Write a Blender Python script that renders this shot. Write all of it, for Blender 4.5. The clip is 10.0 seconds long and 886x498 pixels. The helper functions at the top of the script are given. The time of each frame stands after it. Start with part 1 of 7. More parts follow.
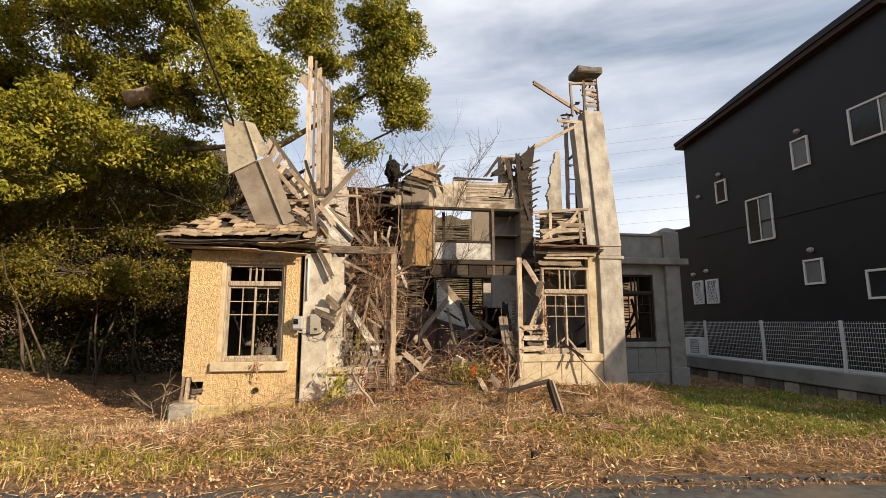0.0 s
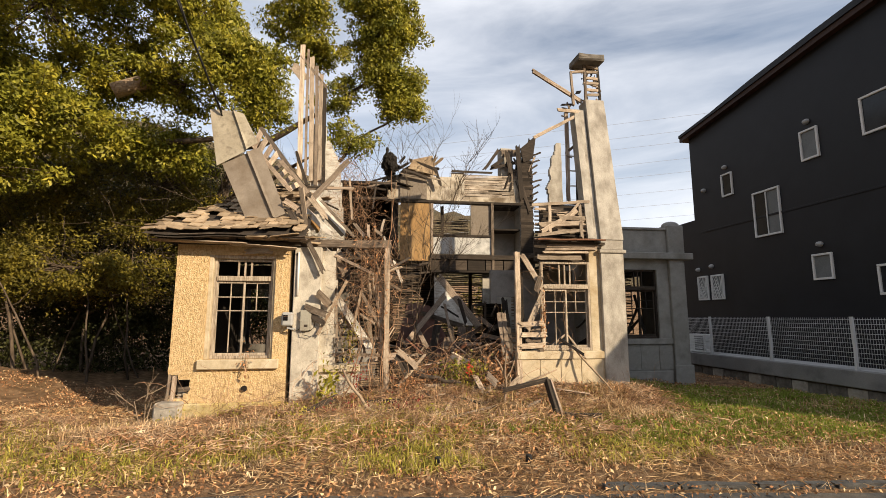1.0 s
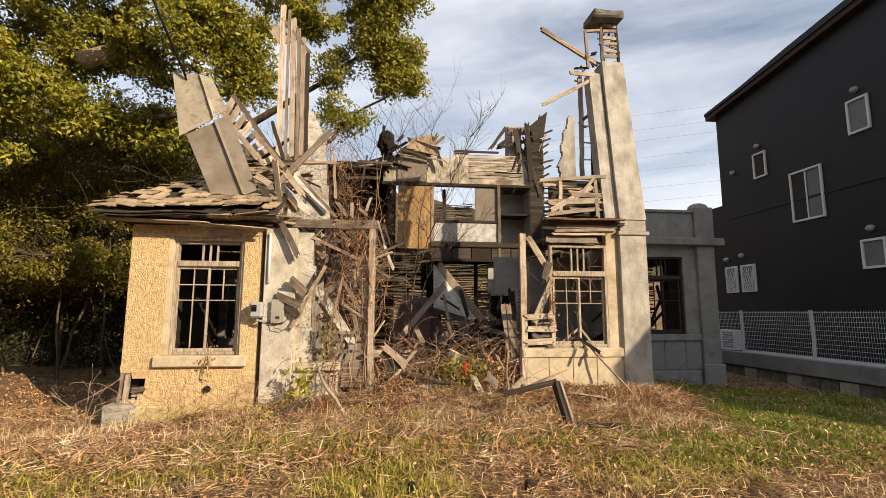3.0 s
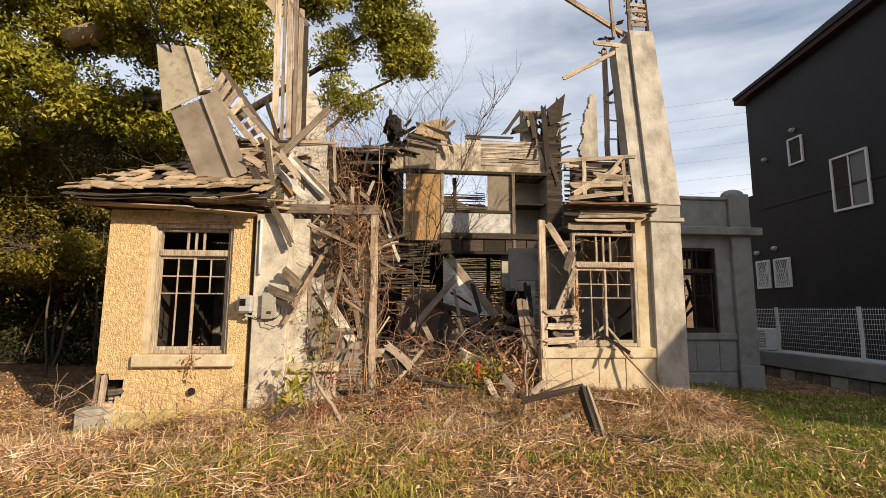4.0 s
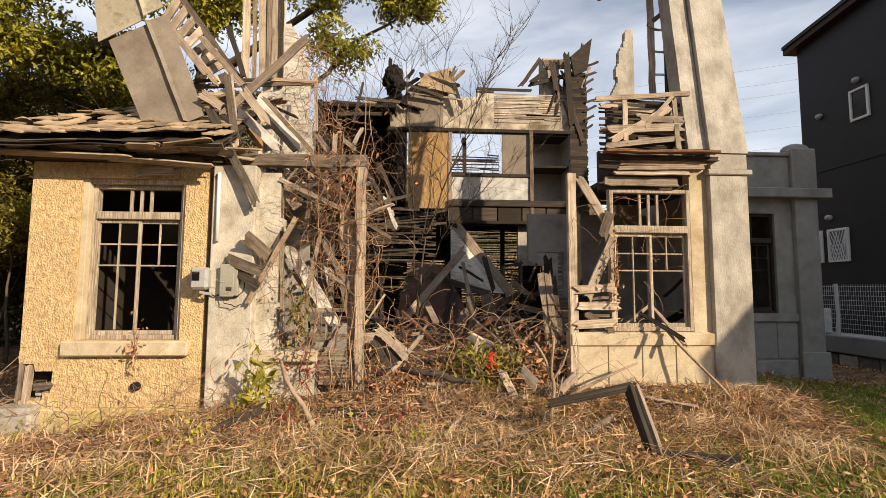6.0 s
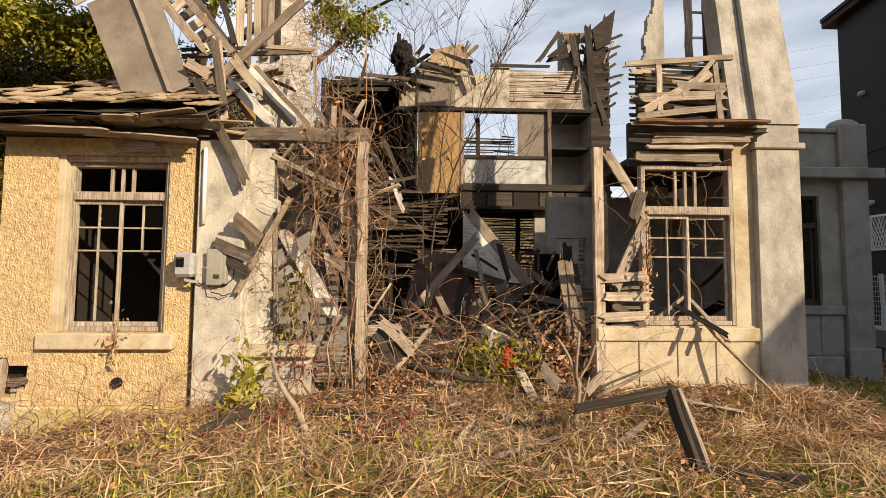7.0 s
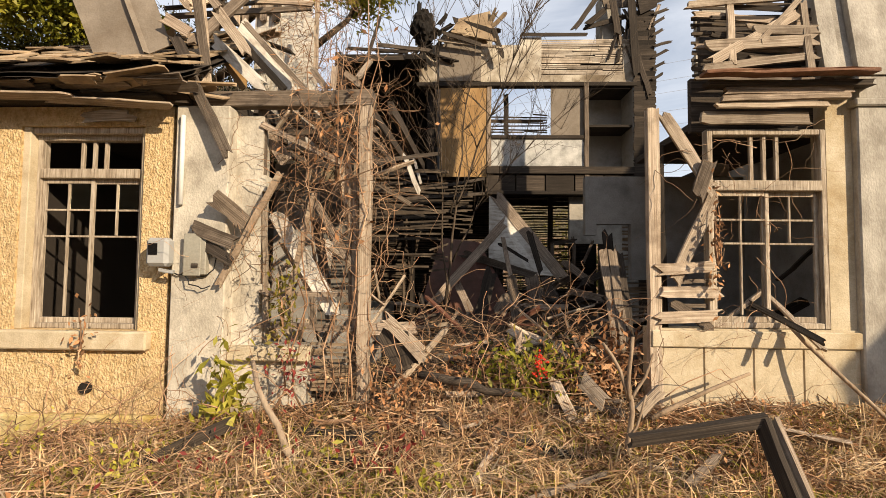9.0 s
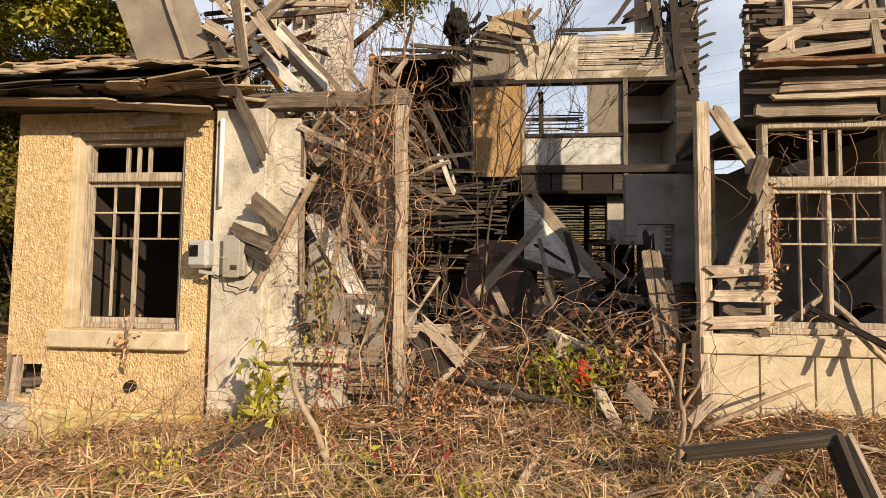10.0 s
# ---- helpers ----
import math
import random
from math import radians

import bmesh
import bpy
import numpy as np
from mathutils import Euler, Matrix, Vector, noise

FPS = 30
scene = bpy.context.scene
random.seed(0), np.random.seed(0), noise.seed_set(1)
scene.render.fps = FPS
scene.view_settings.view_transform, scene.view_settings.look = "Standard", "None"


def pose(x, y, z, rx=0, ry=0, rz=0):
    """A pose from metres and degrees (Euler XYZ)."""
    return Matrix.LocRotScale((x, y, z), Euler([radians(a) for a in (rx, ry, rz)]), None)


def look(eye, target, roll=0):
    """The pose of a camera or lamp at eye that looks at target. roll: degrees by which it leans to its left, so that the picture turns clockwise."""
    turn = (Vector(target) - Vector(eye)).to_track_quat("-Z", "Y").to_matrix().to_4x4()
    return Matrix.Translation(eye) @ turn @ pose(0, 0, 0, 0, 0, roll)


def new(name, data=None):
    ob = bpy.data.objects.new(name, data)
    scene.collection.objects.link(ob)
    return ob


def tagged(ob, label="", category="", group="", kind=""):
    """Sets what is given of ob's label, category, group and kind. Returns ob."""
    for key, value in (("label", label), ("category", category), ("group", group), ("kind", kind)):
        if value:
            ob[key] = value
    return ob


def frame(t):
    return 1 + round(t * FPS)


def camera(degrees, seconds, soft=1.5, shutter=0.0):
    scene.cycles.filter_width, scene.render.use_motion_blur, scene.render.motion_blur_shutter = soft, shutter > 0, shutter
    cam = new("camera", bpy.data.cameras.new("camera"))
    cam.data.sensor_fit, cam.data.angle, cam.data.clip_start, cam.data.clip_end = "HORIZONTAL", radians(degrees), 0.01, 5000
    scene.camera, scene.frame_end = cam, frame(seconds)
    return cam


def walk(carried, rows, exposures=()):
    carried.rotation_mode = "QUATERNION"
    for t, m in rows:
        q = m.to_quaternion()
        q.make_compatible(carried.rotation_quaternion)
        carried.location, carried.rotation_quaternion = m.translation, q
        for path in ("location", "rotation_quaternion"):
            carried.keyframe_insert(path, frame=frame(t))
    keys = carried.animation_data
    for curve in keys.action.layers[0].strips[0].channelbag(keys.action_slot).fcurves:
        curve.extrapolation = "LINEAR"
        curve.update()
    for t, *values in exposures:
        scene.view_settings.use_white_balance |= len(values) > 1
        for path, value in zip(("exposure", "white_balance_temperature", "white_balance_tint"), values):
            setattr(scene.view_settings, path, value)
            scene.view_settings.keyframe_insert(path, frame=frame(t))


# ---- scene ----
cam = camera(85.9, 10.0, 0.8)
PATH = [
    (0, (0.078, -0.387, 1.625), (0.368, 1.569, 1.921), 0.0),
    (0.5, (0.158, -0.277, 1.617), (0.438, 1.682, 1.907), -0.0),
    (1, (0.288, -0.09, 1.623), (0.563, 1.871, 1.904), 0.0),
    (1.5, (0.36, 0.125, 1.628), (0.631, 2.087, 1.9), -0.1),
    (2, (0.463, 0.409, 1.61), (0.716, 2.374, 1.879), -0.1),
    (2.5, (0.662, 0.714, 1.569), (0.898, 2.682, 1.835), -0.0),
    (4, (0.919, 1.893, 1.512), (1.086, 3.87, 1.765), 0.3),
    (4.5, (0.949, 2.292, 1.479), (1.101, 4.272, 1.714), 0.2),
    (5, (1.016, 2.649, 1.457), (1.158, 4.632, 1.671), 0.2),
    (5.5, (1.086, 3.002, 1.477), (1.222, 4.988, 1.667), 0.2),
    (7, (1.207, 3.912, 1.446), (1.267, 5.907, 1.573), 0.4),
    (7.5, (1.232, 4.194, 1.433), (1.273, 6.191, 1.547), 0.4),
    (8, (1.287, 4.439, 1.427), (1.301, 6.436, 1.533), 0.6),
    (8.5, (1.37, 4.645, 1.432), (1.352, 6.642, 1.534), 0.7),
    (9, (1.335, 4.774, 1.422), (1.27, 6.77, 1.521), 0.6),
    (9.5, (1.292, 4.842, 1.424), (1.163, 6.836, 1.525), 0.7),
    (10, (1.275, 4.862, 1.431), (1.081, 6.85, 1.532), 0.7),
]
walk(cam, [(t, look(eye, target, roll)) for t, eye, target, roll in PATH])

# ---- world, sun, exposure ----
SUN = Vector((1.0, -1.0, 0.62)).normalized()
world = bpy.data.worlds.new("world")
scene.world = world
world.use_nodes = True
wn, wl = world.node_tree.nodes, world.node_tree.links
sky = wn.new("ShaderNodeTexSky")
sky.sky_type, sky.sun_disc = "NISHITA", False
sky.sun_elevation = math.asin(SUN.z)
sky.sun_rotation = math.atan2(SUN.x, SUN.y)
sky.air_density, sky.dust_density, sky.ozone_density = 1.0, 0.6, 1.5
wco = wn.new("ShaderNodeTexCoord")
wmap = wn.new("ShaderNodeMapping")
wmap.inputs["Scale"].default_value = (1.1, 0.8, 4.0)
wmap.inputs["Rotation"].default_value = (0.0, 0.25, 0.5)
wl.new(wco.outputs["Generated"], wmap.inputs["Vector"])
wno = wn.new("ShaderNodeTexNoise")
wno.inputs["Scale"].default_value, wno.inputs["Detail"].default_value = 1.7, 7.0
wno.inputs["Roughness"].default_value, wno.inputs["Distortion"].default_value = 0.55, 0.5
wl.new(wmap.outputs["Vector"], wno.inputs["Vector"])
wra = wn.new("ShaderNodeValToRGB")
wra.color_ramp.elements[0].position, wra.color_ramp.elements[0].color = 0.20, (0, 0, 0, 1)
wra.color_ramp.elements[1].position, wra.color_ramp.elements[1].color = 0.72, (0.88, 0.88, 0.88, 1)
wl.new(wno.outputs["Fac"], wra.inputs["Fac"])
wmx = wn.new("ShaderNodeMix")
wmx.data_type = "RGBA"
wl.new(wra.outputs["Color"], wmx.inputs["Factor"])
wl.new(sky.outputs["Color"], wmx.inputs["A"])
wmx.inputs["B"].default_value = (8.5, 8.65, 9.1, 1)
wbg = wn["Background"]
wbg.inputs["Strength"].default_value = 0.13
wl.new(wmx.outputs["Result"], wbg.inputs["Color"])

lamp = bpy.data.lights.new("sun", "SUN")
lamp.energy, lamp.angle, lamp.color = 7.0, radians(0.53), (1.0, 0.81, 0.57)
sun = new("sun", lamp)
sun.matrix_world = look(SUN * 50, (0, 0, 0))
scene.view_settings.exposure = 0.0


# ---- materials ----
def material(name, colors, scale=6.0, rough=0.85, bump=0.3, fine=60.0, metal=0.0, stretch=(1, 1, 1), dirt=None, dirt_scale=1.3, dirt_amount=0.5, vary=0.0, island=False, dist=0.01, fine_mix=0.25, trans=0.0, span=0.44):
    """Two-scale noise between the given colours, with stains, relief and a change from piece to piece."""
    m = bpy.data.materials.new(name)
    m.use_nodes = True
    n, l = m.node_tree.nodes, m.node_tree.links
    b = n["Principled BSDF"]
    co, mp = n.new("ShaderNodeTexCoord"), n.new("ShaderNodeMapping")
    mp.inputs["Scale"].default_value = stretch
    l.new(co.outputs["Object"], mp.inputs["Vector"])
    add = n.new("ShaderNodeVectorMath")
    info = n.new("ShaderNodeObjectInfo")
    sc = n.new("ShaderNodeVectorMath")
    sc.operation = "SCALE"
    sc.inputs[0].default_value = (13.0, 7.0, 5.0)
    l.new(info.outputs["Random"], sc.inputs["Scale"])
    l.new(mp.outputs["Vector"], add.inputs[0])
    if vary and not island:
        l.new(sc.outputs["Vector"], add.inputs[1])
    a = n.new("ShaderNodeTexNoise")
    a.inputs["Scale"].default_value, a.inputs["Detail"].default_value, a.inputs["Roughness"].default_value = scale, 6.0, 0.6
    l.new(add.outputs["Vector"], a.inputs["Vector"])
    ramp = n.new("ShaderNodeValToRGB")
    els = ramp.color_ramp.elements
    while len(els) < len(colors):
        els.new(0.5)
    for i, c in enumerate(colors):
        els[i].position = 0.5 - span / 2 + span * i / max(1, len(colors) - 1)
        els[i].color = (*c, 1)
    l.new(a.outputs["Fac"], ramp.inputs["Fac"])
    f = n.new("ShaderNodeTexNoise")
    f.inputs["Scale"].default_value, f.inputs["Detail"].default_value = fine, 4.0
    l.new(add.outputs["Vector"], f.inputs["Vector"])
    mul = n.new("ShaderNodeMix")
    mul.data_type, mul.blend_type = "RGBA", "OVERLAY"
    mul.inputs["Factor"].default_value = fine_mix
    l.new(ramp.outputs["Color"], mul.inputs["A"])
    l.new(f.outputs["Fac"], mul.inputs["B"])
    out = mul.outputs["Result"]
    if dirt:
        d = n.new("ShaderNodeTexNoise")
        d.inputs["Scale"].default_value, d.inputs["Detail"].default_value, d.inputs["Roughness"].default_value = dirt_scale, 8.0, 0.68
        dof = n.new("ShaderNodeVectorMath")
        l.new(co.outputs["Object"], dof.inputs[0])
        if vary and not island:
            l.new(sc.outputs["Vector"], dof.inputs[1])
        l.new(dof.outputs["Vector"], d.inputs["Vector"])
        dr = n.new("ShaderNodeMapRange")
        dr.inputs["From Min"].default_value, dr.inputs["From Max"].default_value = 0.48, 0.70
        dr.inputs["To Max"].default_value = dirt_amount
        l.new(d.outputs["Fac"], dr.inputs["Value"])
        dm = n.new("ShaderNodeMix")
        dm.data_type = "RGBA"
        l.new(dr.outputs["Result"], dm.inputs["Factor"])
        l.new(out, dm.inputs["A"])
        dm.inputs["B"].default_value = (*dirt, 1)
        out = dm.outputs["Result"]
    if vary:
        hs = n.new("ShaderNodeHueSaturation")
        vr = n.new("ShaderNodeMapRange")
        vr.inputs["To Min"].default_value, vr.inputs["To Max"].default_value = 1 - vary, 1 + vary
        if island:
            geo = n.new("ShaderNodeNewGeometry")
            l.new(geo.outputs["Random Per Island"], vr.inputs["Value"])
        else:
            l.new(info.outputs["Random"], vr.inputs["Value"])
        l.new(vr.outputs["Result"], hs.inputs["Value"])
        l.new(out, hs.inputs["Color"])
        out = hs.outputs["Color"]
    l.new(out, b.inputs["Base Color"])
    b.inputs["Roughness"].default_value, b.inputs["Metallic"].default_value = rough, metal
    b.inputs["Specular IOR Level"].default_value = 0.3
    if bump:
        bp = n.new("ShaderNodeBump")
        bp.inputs["Strength"].default_value, bp.inputs["Distance"].default_value = bump, dist
        sm = n.new("ShaderNodeMath")
        l.new(a.outputs["Fac"], sm.inputs[0])
        l.new(f.outputs["Fac"], sm.inputs[1])
        l.new(sm.outputs["Value"], bp.inputs["Height"])
        l.new(bp.outputs["Normal"], b.inputs["Normal"])
    if trans:
        tr = n.new("ShaderNodeBsdfTranslucent")
        l.new(out, tr.inputs["Color"])
        ms = n.new("ShaderNodeMixShader")
        ms.inputs["Fac"].default_value = trans
        l.new(b.outputs["BSDF"], ms.inputs[1])
        l.new(tr.outputs["BSDF"], ms.inputs[2])
        l.new(ms.outputs["Shader"], n["Material Output"].inputs["Surface"])
    return m


M_ROUGHCAST = material("roughcast", [(0.40, 0.265, 0.115), (0.63, 0.45, 0.235), (0.76, 0.585, 0.35)], 20, 0.95, 0.9, 55, stretch=(1.0, 1.0, 0.72), dirt=(0.30, 0.21, 0.11), dirt_scale=1.1, dirt_amount=0.45, dist=0.03)
M_STUCCO = material("white_stucco", [(0.24, 0.215, 0.18), (0.40, 0.37, 0.32), (0.52, 0.485, 0.425)], 3.5, 0.92, 0.5, 50, stretch=(1.3, 1.3, 0.6), dirt=(0.17, 0.145, 0.115), dirt_scale=1.8, dirt_amount=0.7)
M_WHITESTUCCO = material("bright_stucco", [(0.31, 0.275, 0.22), (0.51, 0.465, 0.385), (0.65, 0.60, 0.51)], 3.5, 0.92, 0.6, 50, stretch=(1.1, 1.1, 0.8), dirt=(0.19, 0.16, 0.125), dirt_scale=2.2, dirt_amount=0.7)
M_CREAM = material("cream_render", [(0.36, 0.29, 0.19), (0.52, 0.44, 0.31), (0.62, 0.545, 0.41)], 3.0, 0.92, 0.4, 80, dirt=(0.30, 0.20, 0.08), dirt_scale=1.8, dirt_amount=0.7)
M_MOSSY = material("moss_stained_render", [(0.34, 0.245, 0.07), (0.50, 0.40, 0.19), (0.60, 0.52, 0.36)], 4.0, 0.92, 0.5, 60, dirt=(0.46, 0.31, 0.05), dirt_scale=1.6, dirt_amount=0.7)
M_CONCRETE = material("old_concrete", [(0.22, 0.20, 0.17), (0.38, 0.35, 0.30), (0.50, 0.46, 0.39)], 4.0, 0.95, 0.5, 70, dirt=(0.11, 0.09, 0.07), dirt_scale=1.5, dirt_amount=0.7)
M_ANNEX = material("annex_render", [(0.20, 0.195, 0.18), (0.29, 0.285, 0.265), (0.36, 0.35, 0.325)], 3.0, 0.92, 0.4, 80, dirt=(0.16, 0.15, 0.13), dirt_scale=1.2, dirt_amount=0.6)
M_WOOD = material("weathered_wood", [(0.085, 0.064, 0.047), (0.24, 0.185, 0.138), (0.44, 0.36, 0.285)], 4.0, 0.9, 0.7, 14, stretch=(0.5, 42, 42), vary=0.6, span=0.42, dist=0.006, fine_mix=0.4, dirt=(0.055, 0.038, 0.026), dirt_scale=3.2, dirt_amount=0.7)
M_WOODPALE = material("bleached_wood", [(0.18, 0.13, 0.09), (0.42, 0.335, 0.25), (0.66, 0.565, 0.45)], 4.0, 0.9, 0.7, 14, stretch=(0.5, 42, 42), vary=0.35, span=0.42, dist=0.006, fine_mix=0.4, dirt=(0.10, 0.065, 0.04), dirt_scale=3.2, dirt_amount=0.65)
# dark timber tone; indoors the shade of the rooms is put into it
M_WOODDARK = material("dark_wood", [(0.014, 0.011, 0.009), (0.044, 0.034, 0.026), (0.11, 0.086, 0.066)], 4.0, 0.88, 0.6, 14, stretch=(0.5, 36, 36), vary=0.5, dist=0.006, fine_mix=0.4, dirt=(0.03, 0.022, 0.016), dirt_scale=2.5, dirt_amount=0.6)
M_PAINTED = material("flaking_white_paint", [(0.30, 0.25, 0.19), (0.66, 0.62, 0.55), (0.74, 0.71, 0.65)], 7.0, 0.75, 0.4, 30, stretch=(0.6, 3, 3), vary=0.12, dirt=(0.20, 0.14, 0.09), dirt_scale=3.0, dirt_amount=0.6)
M_PLASTER = material("grey_plaster", [(0.17, 0.16, 0.148), (0.29, 0.277, 0.255), (0.38, 0.365, 0.34)], 2.4, 0.95, 0.3, 60, dirt=(0.15, 0.13, 0.11), dirt_scale=1.1, dirt_amount=0.65)
M_PLASTERWARM = material("cream_plaster", [(0.22, 0.175, 0.12), (0.45, 0.39, 0.305), (0.62, 0.565, 0.475)], 2.8, 0.95, 0.4, 60, span=0.34, dirt=(0.10, 0.07, 0.045), dirt_scale=1.8, dirt_amount=0.8)
M_WHITEWASH = material("mouldy_whitewash", [(0.33, 0.32, 0.30), (0.52, 0.51, 0.48), (0.63, 0.62, 0.59)], 2.4, 0.95, 0.3, 60, dirt=(0.04, 0.037, 0.033), dirt_scale=1.6, dirt_amount=0.8)
M_PLY = material("yellowed_board", [(0.20, 0.11, 0.04), (0.35, 0.21, 0.085), (0.44, 0.29, 0.135)], 2.5, 0.8, 0.2, 30, stretch=(1, 1, 0.3), dirt=(0.20, 0.12, 0.06), dirt_amount=0.5)
M_LATH = material("lath", [(0.10, 0.07, 0.045), (0.23, 0.17, 0.112), (0.34, 0.265, 0.185)], 6.0, 0.9, 0.4, 30, stretch=(0.5, 5, 5), vary=0.35, island=True)
M_LATHPALE = material("limed_lath", [(0.20, 0.155, 0.11), (0.40, 0.335, 0.265), (0.56, 0.495, 0.41)], 4.0, 0.9, 0.4, 30, vary=0.35, island=True)
# lath tone lowered so that the back rooms look shaded
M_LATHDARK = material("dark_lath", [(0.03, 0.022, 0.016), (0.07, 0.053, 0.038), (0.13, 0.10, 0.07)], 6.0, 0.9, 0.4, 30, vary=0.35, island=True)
M_SHINGLE = material("shingle", [(0.17, 0.12, 0.075), (0.30, 0.22, 0.14), (0.40, 0.31, 0.20)], 4.0, 0.9, 0.5, 25, vary=0.4, dirt=(0.12, 0.08, 0.05), dirt_amount=0.4)
# near-black tone; on the gap walls and the vent it stands for shade
M_NEARBLACK = material("near_black_wood", [(0.006, 0.005, 0.004), (0.014, 0.011, 0.009), (0.03, 0.024, 0.02)], 6.0, 0.95, 0.5, 30)
M_SHEET = material("weathered_sheet", [(0.155, 0.125, 0.095), (0.215, 0.18, 0.142), (0.275, 0.235, 0.19)], 2.5, 0.8, 0.25, 60, dirt=(0.12, 0.085, 0.055), dirt_scale=3.0, dirt_amount=0.6)
M_SHEETPALE = material("chipped_sheet", [(0.25, 0.215, 0.155), (0.35, 0.31, 0.235), (0.43, 0.385, 0.30)], 3.0, 0.8, 0.2, 60, dirt=(0.10, 0.075, 0.045), dirt_scale=6.0, dirt_amount=0.85)
M_YARD = material("yard_concrete", [(0.34, 0.34, 0.34), (0.44, 0.44, 0.43), (0.50, 0.50, 0.49)], 1.5, 0.95, 0.1, 60)
M_RUST = material("rusted_tin", [(0.10, 0.045, 0.025), (0.19, 0.09, 0.05), (0.26, 0.15, 0.09)], 5.0, 0.75, 0.3, 40, metal=0.0)
M_BLACK = material("black_siding", [(0.0095, 0.0102, 0.0124), (0.013, 0.0137, 0.0163), (0.0165, 0.0172, 0.0204)], 1.2, 0.5, 0.05, 80, fine_mix=0.1)
M_ROOFEDGE = material("brown_roof_edge", [(0.035, 0.016, 0.010), (0.05, 0.024, 0.015)], 2.0, 0.6, 0.05, 50)
M_ALU = material("white_aluminium", [(0.62, 0.62, 0.60), (0.70, 0.70, 0.68)], 3.0, 0.45, 0.0, 50, fine_mix=0.05)
M_FENCE = material("galvanised_paint", [(0.55, 0.56, 0.56), (0.66, 0.67, 0.67)], 3.0, 0.5, 0.0, 50, fine_mix=0.05)
M_BLOCK = material("concrete_wall", [(0.15, 0.15, 0.15), (0.24, 0.24, 0.235), (0.32, 0.32, 0.305)], 2.0, 0.95, 0.3, 60, dirt=(0.10, 0.10, 0.10), dirt_scale=1.0, dirt_amount=0.6)
M_ASPHALT = material("asphalt", [(0.045, 0.044, 0.042), (0.075, 0.073, 0.07), (0.12, 0.115, 0.105)], 9.0, 0.95, 0.8, 160, dirt=(0.17, 0.13, 0.085), dirt_scale=0.8, dirt_amount=0.6, fine_mix=0.5)
M_GROUND = material("soil_and_litter", [(0.10, 0.055, 0.028), (0.23, 0.135, 0.068), (0.40, 0.26, 0.145)], 6.0, 0.97, 1.0, 60, dirt=(0.08, 0.06, 0.025), dirt_scale=0.9, dirt_amount=0.6, dist=0.05, fine_mix=0.5)
M_RUBBLE = material("dark_rubble", [(0.03, 0.021, 0.015), (0.085, 0.058, 0.038), (0.19, 0.13, 0.085)], 9.0, 0.97, 1.0, 60, dist=0.05, fine_mix=0.5)
M_STRAW = material("dry_grass", [(0.34, 0.205, 0.095), (0.60, 0.41, 0.22), (0.80, 0.64, 0.42)], 3.0, 0.85, 0.0, 30, vary=0.5, island=True, trans=0.2)
M_STALK = material("dead_stalk", [(0.27, 0.14, 0.08), (0.53, 0.345, 0.21), (0.77, 0.62, 0.45)], 3.0, 0.85, 0.0, 30, vary=0.5, island=True, trans=0.15)
M_GRASS = material("green_grass", [(0.12, 0.17, 0.02), (0.22, 0.275, 0.035), (0.36, 0.37, 0.065)], 3.0, 0.8, 0.0, 30, vary=0.35, island=True, trans=0.35)
M_YGRASS = material("yellowing_grass", [(0.24, 0.225, 0.03), (0.42, 0.37, 0.06), (0.60, 0.49, 0.13)], 3.0, 0.8, 0.0, 30, vary=0.35, island=True, trans=0.3)
M_LITTER = material("dead_leaves", [(0.17, 0.07, 0.03), (0.35, 0.175, 0.08), (0.56, 0.36, 0.20)], 4.0, 0.85, 0.0, 30, vary=0.65, island=True, trans=0.15)
M_BARK = material("bark", [(0.035, 0.025, 0.017), (0.085, 0.062, 0.043), (0.16, 0.12, 0.085)], 8.0, 0.95, 0.8, 40, stretch=(1, 1, 0.3), dist=0.03)
M_BARKPALE = material("pale_bark", [(0.17, 0.12, 0.08), (0.30, 0.22, 0.15), (0.40, 0.32, 0.23)], 8.0, 0.95, 0.6, 40, stretch=(1, 1, 0.4), dist=0.02)
M_TWIG = material("dry_twigs", [(0.13, 0.07, 0.038), (0.30, 0.175, 0.10), (0.52, 0.37, 0.245)], 3.0, 0.9, 0.0, 30, vary=0.5, island=True)
M_LEAF = material("evergreen_leaf", [(0.085, 0.10, 0.012), (0.26, 0.25, 0.028), (0.48, 0.40, 0.05)], 2.0, 0.5, 0.0, 20, vary=0.45, island=True, trans=0.35)
M_LEAFYEL = material("yellow_green_leaf", [(0.20, 0.20, 0.025), (0.34, 0.31, 0.04), (0.48, 0.40, 0.06)], 2.0, 0.5, 0.0, 20, vary=0.4, island=True, trans=0.35)
M_LEAFDARK = material("thicket_leaf", [(0.045, 0.046, 0.008), (0.17, 0.145, 0.02), (0.37, 0.29, 0.045)], 2.0, 0.6, 0.0, 20, vary=0.5, island=True, trans=0.35)
# darker leaf copy: the shade under the canopy is in its colour
M_LEAFSHADE = material("dark_shade_leaf", [(0.018, 0.022, 0.006), (0.042, 0.045, 0.011), (0.09, 0.085, 0.02)], 2.0, 0.6, 0.0, 20, vary=0.5, island=True, trans=0.2)
M_REDLEAF = material("red_leaf", [(0.16, 0.02, 0.02), (0.28, 0.05, 0.04)], 2.0, 0.6, 0.0, 20, vary=0.3, island=True, trans=0.3)
M_BERRY = material("red_berry", [(0.55, 0.03, 0.015), (0.70, 0.06, 0.03)], 2.0, 0.35, 0.0, 20)
M_HILL = material("wooded_hill", [(0.05, 0.045, 0.02), (0.11, 0.085, 0.045), (0.17, 0.125, 0.07)], 0.16, 0.98, 1.0, 0.9, dist=2.0, fine_mix=0.5)
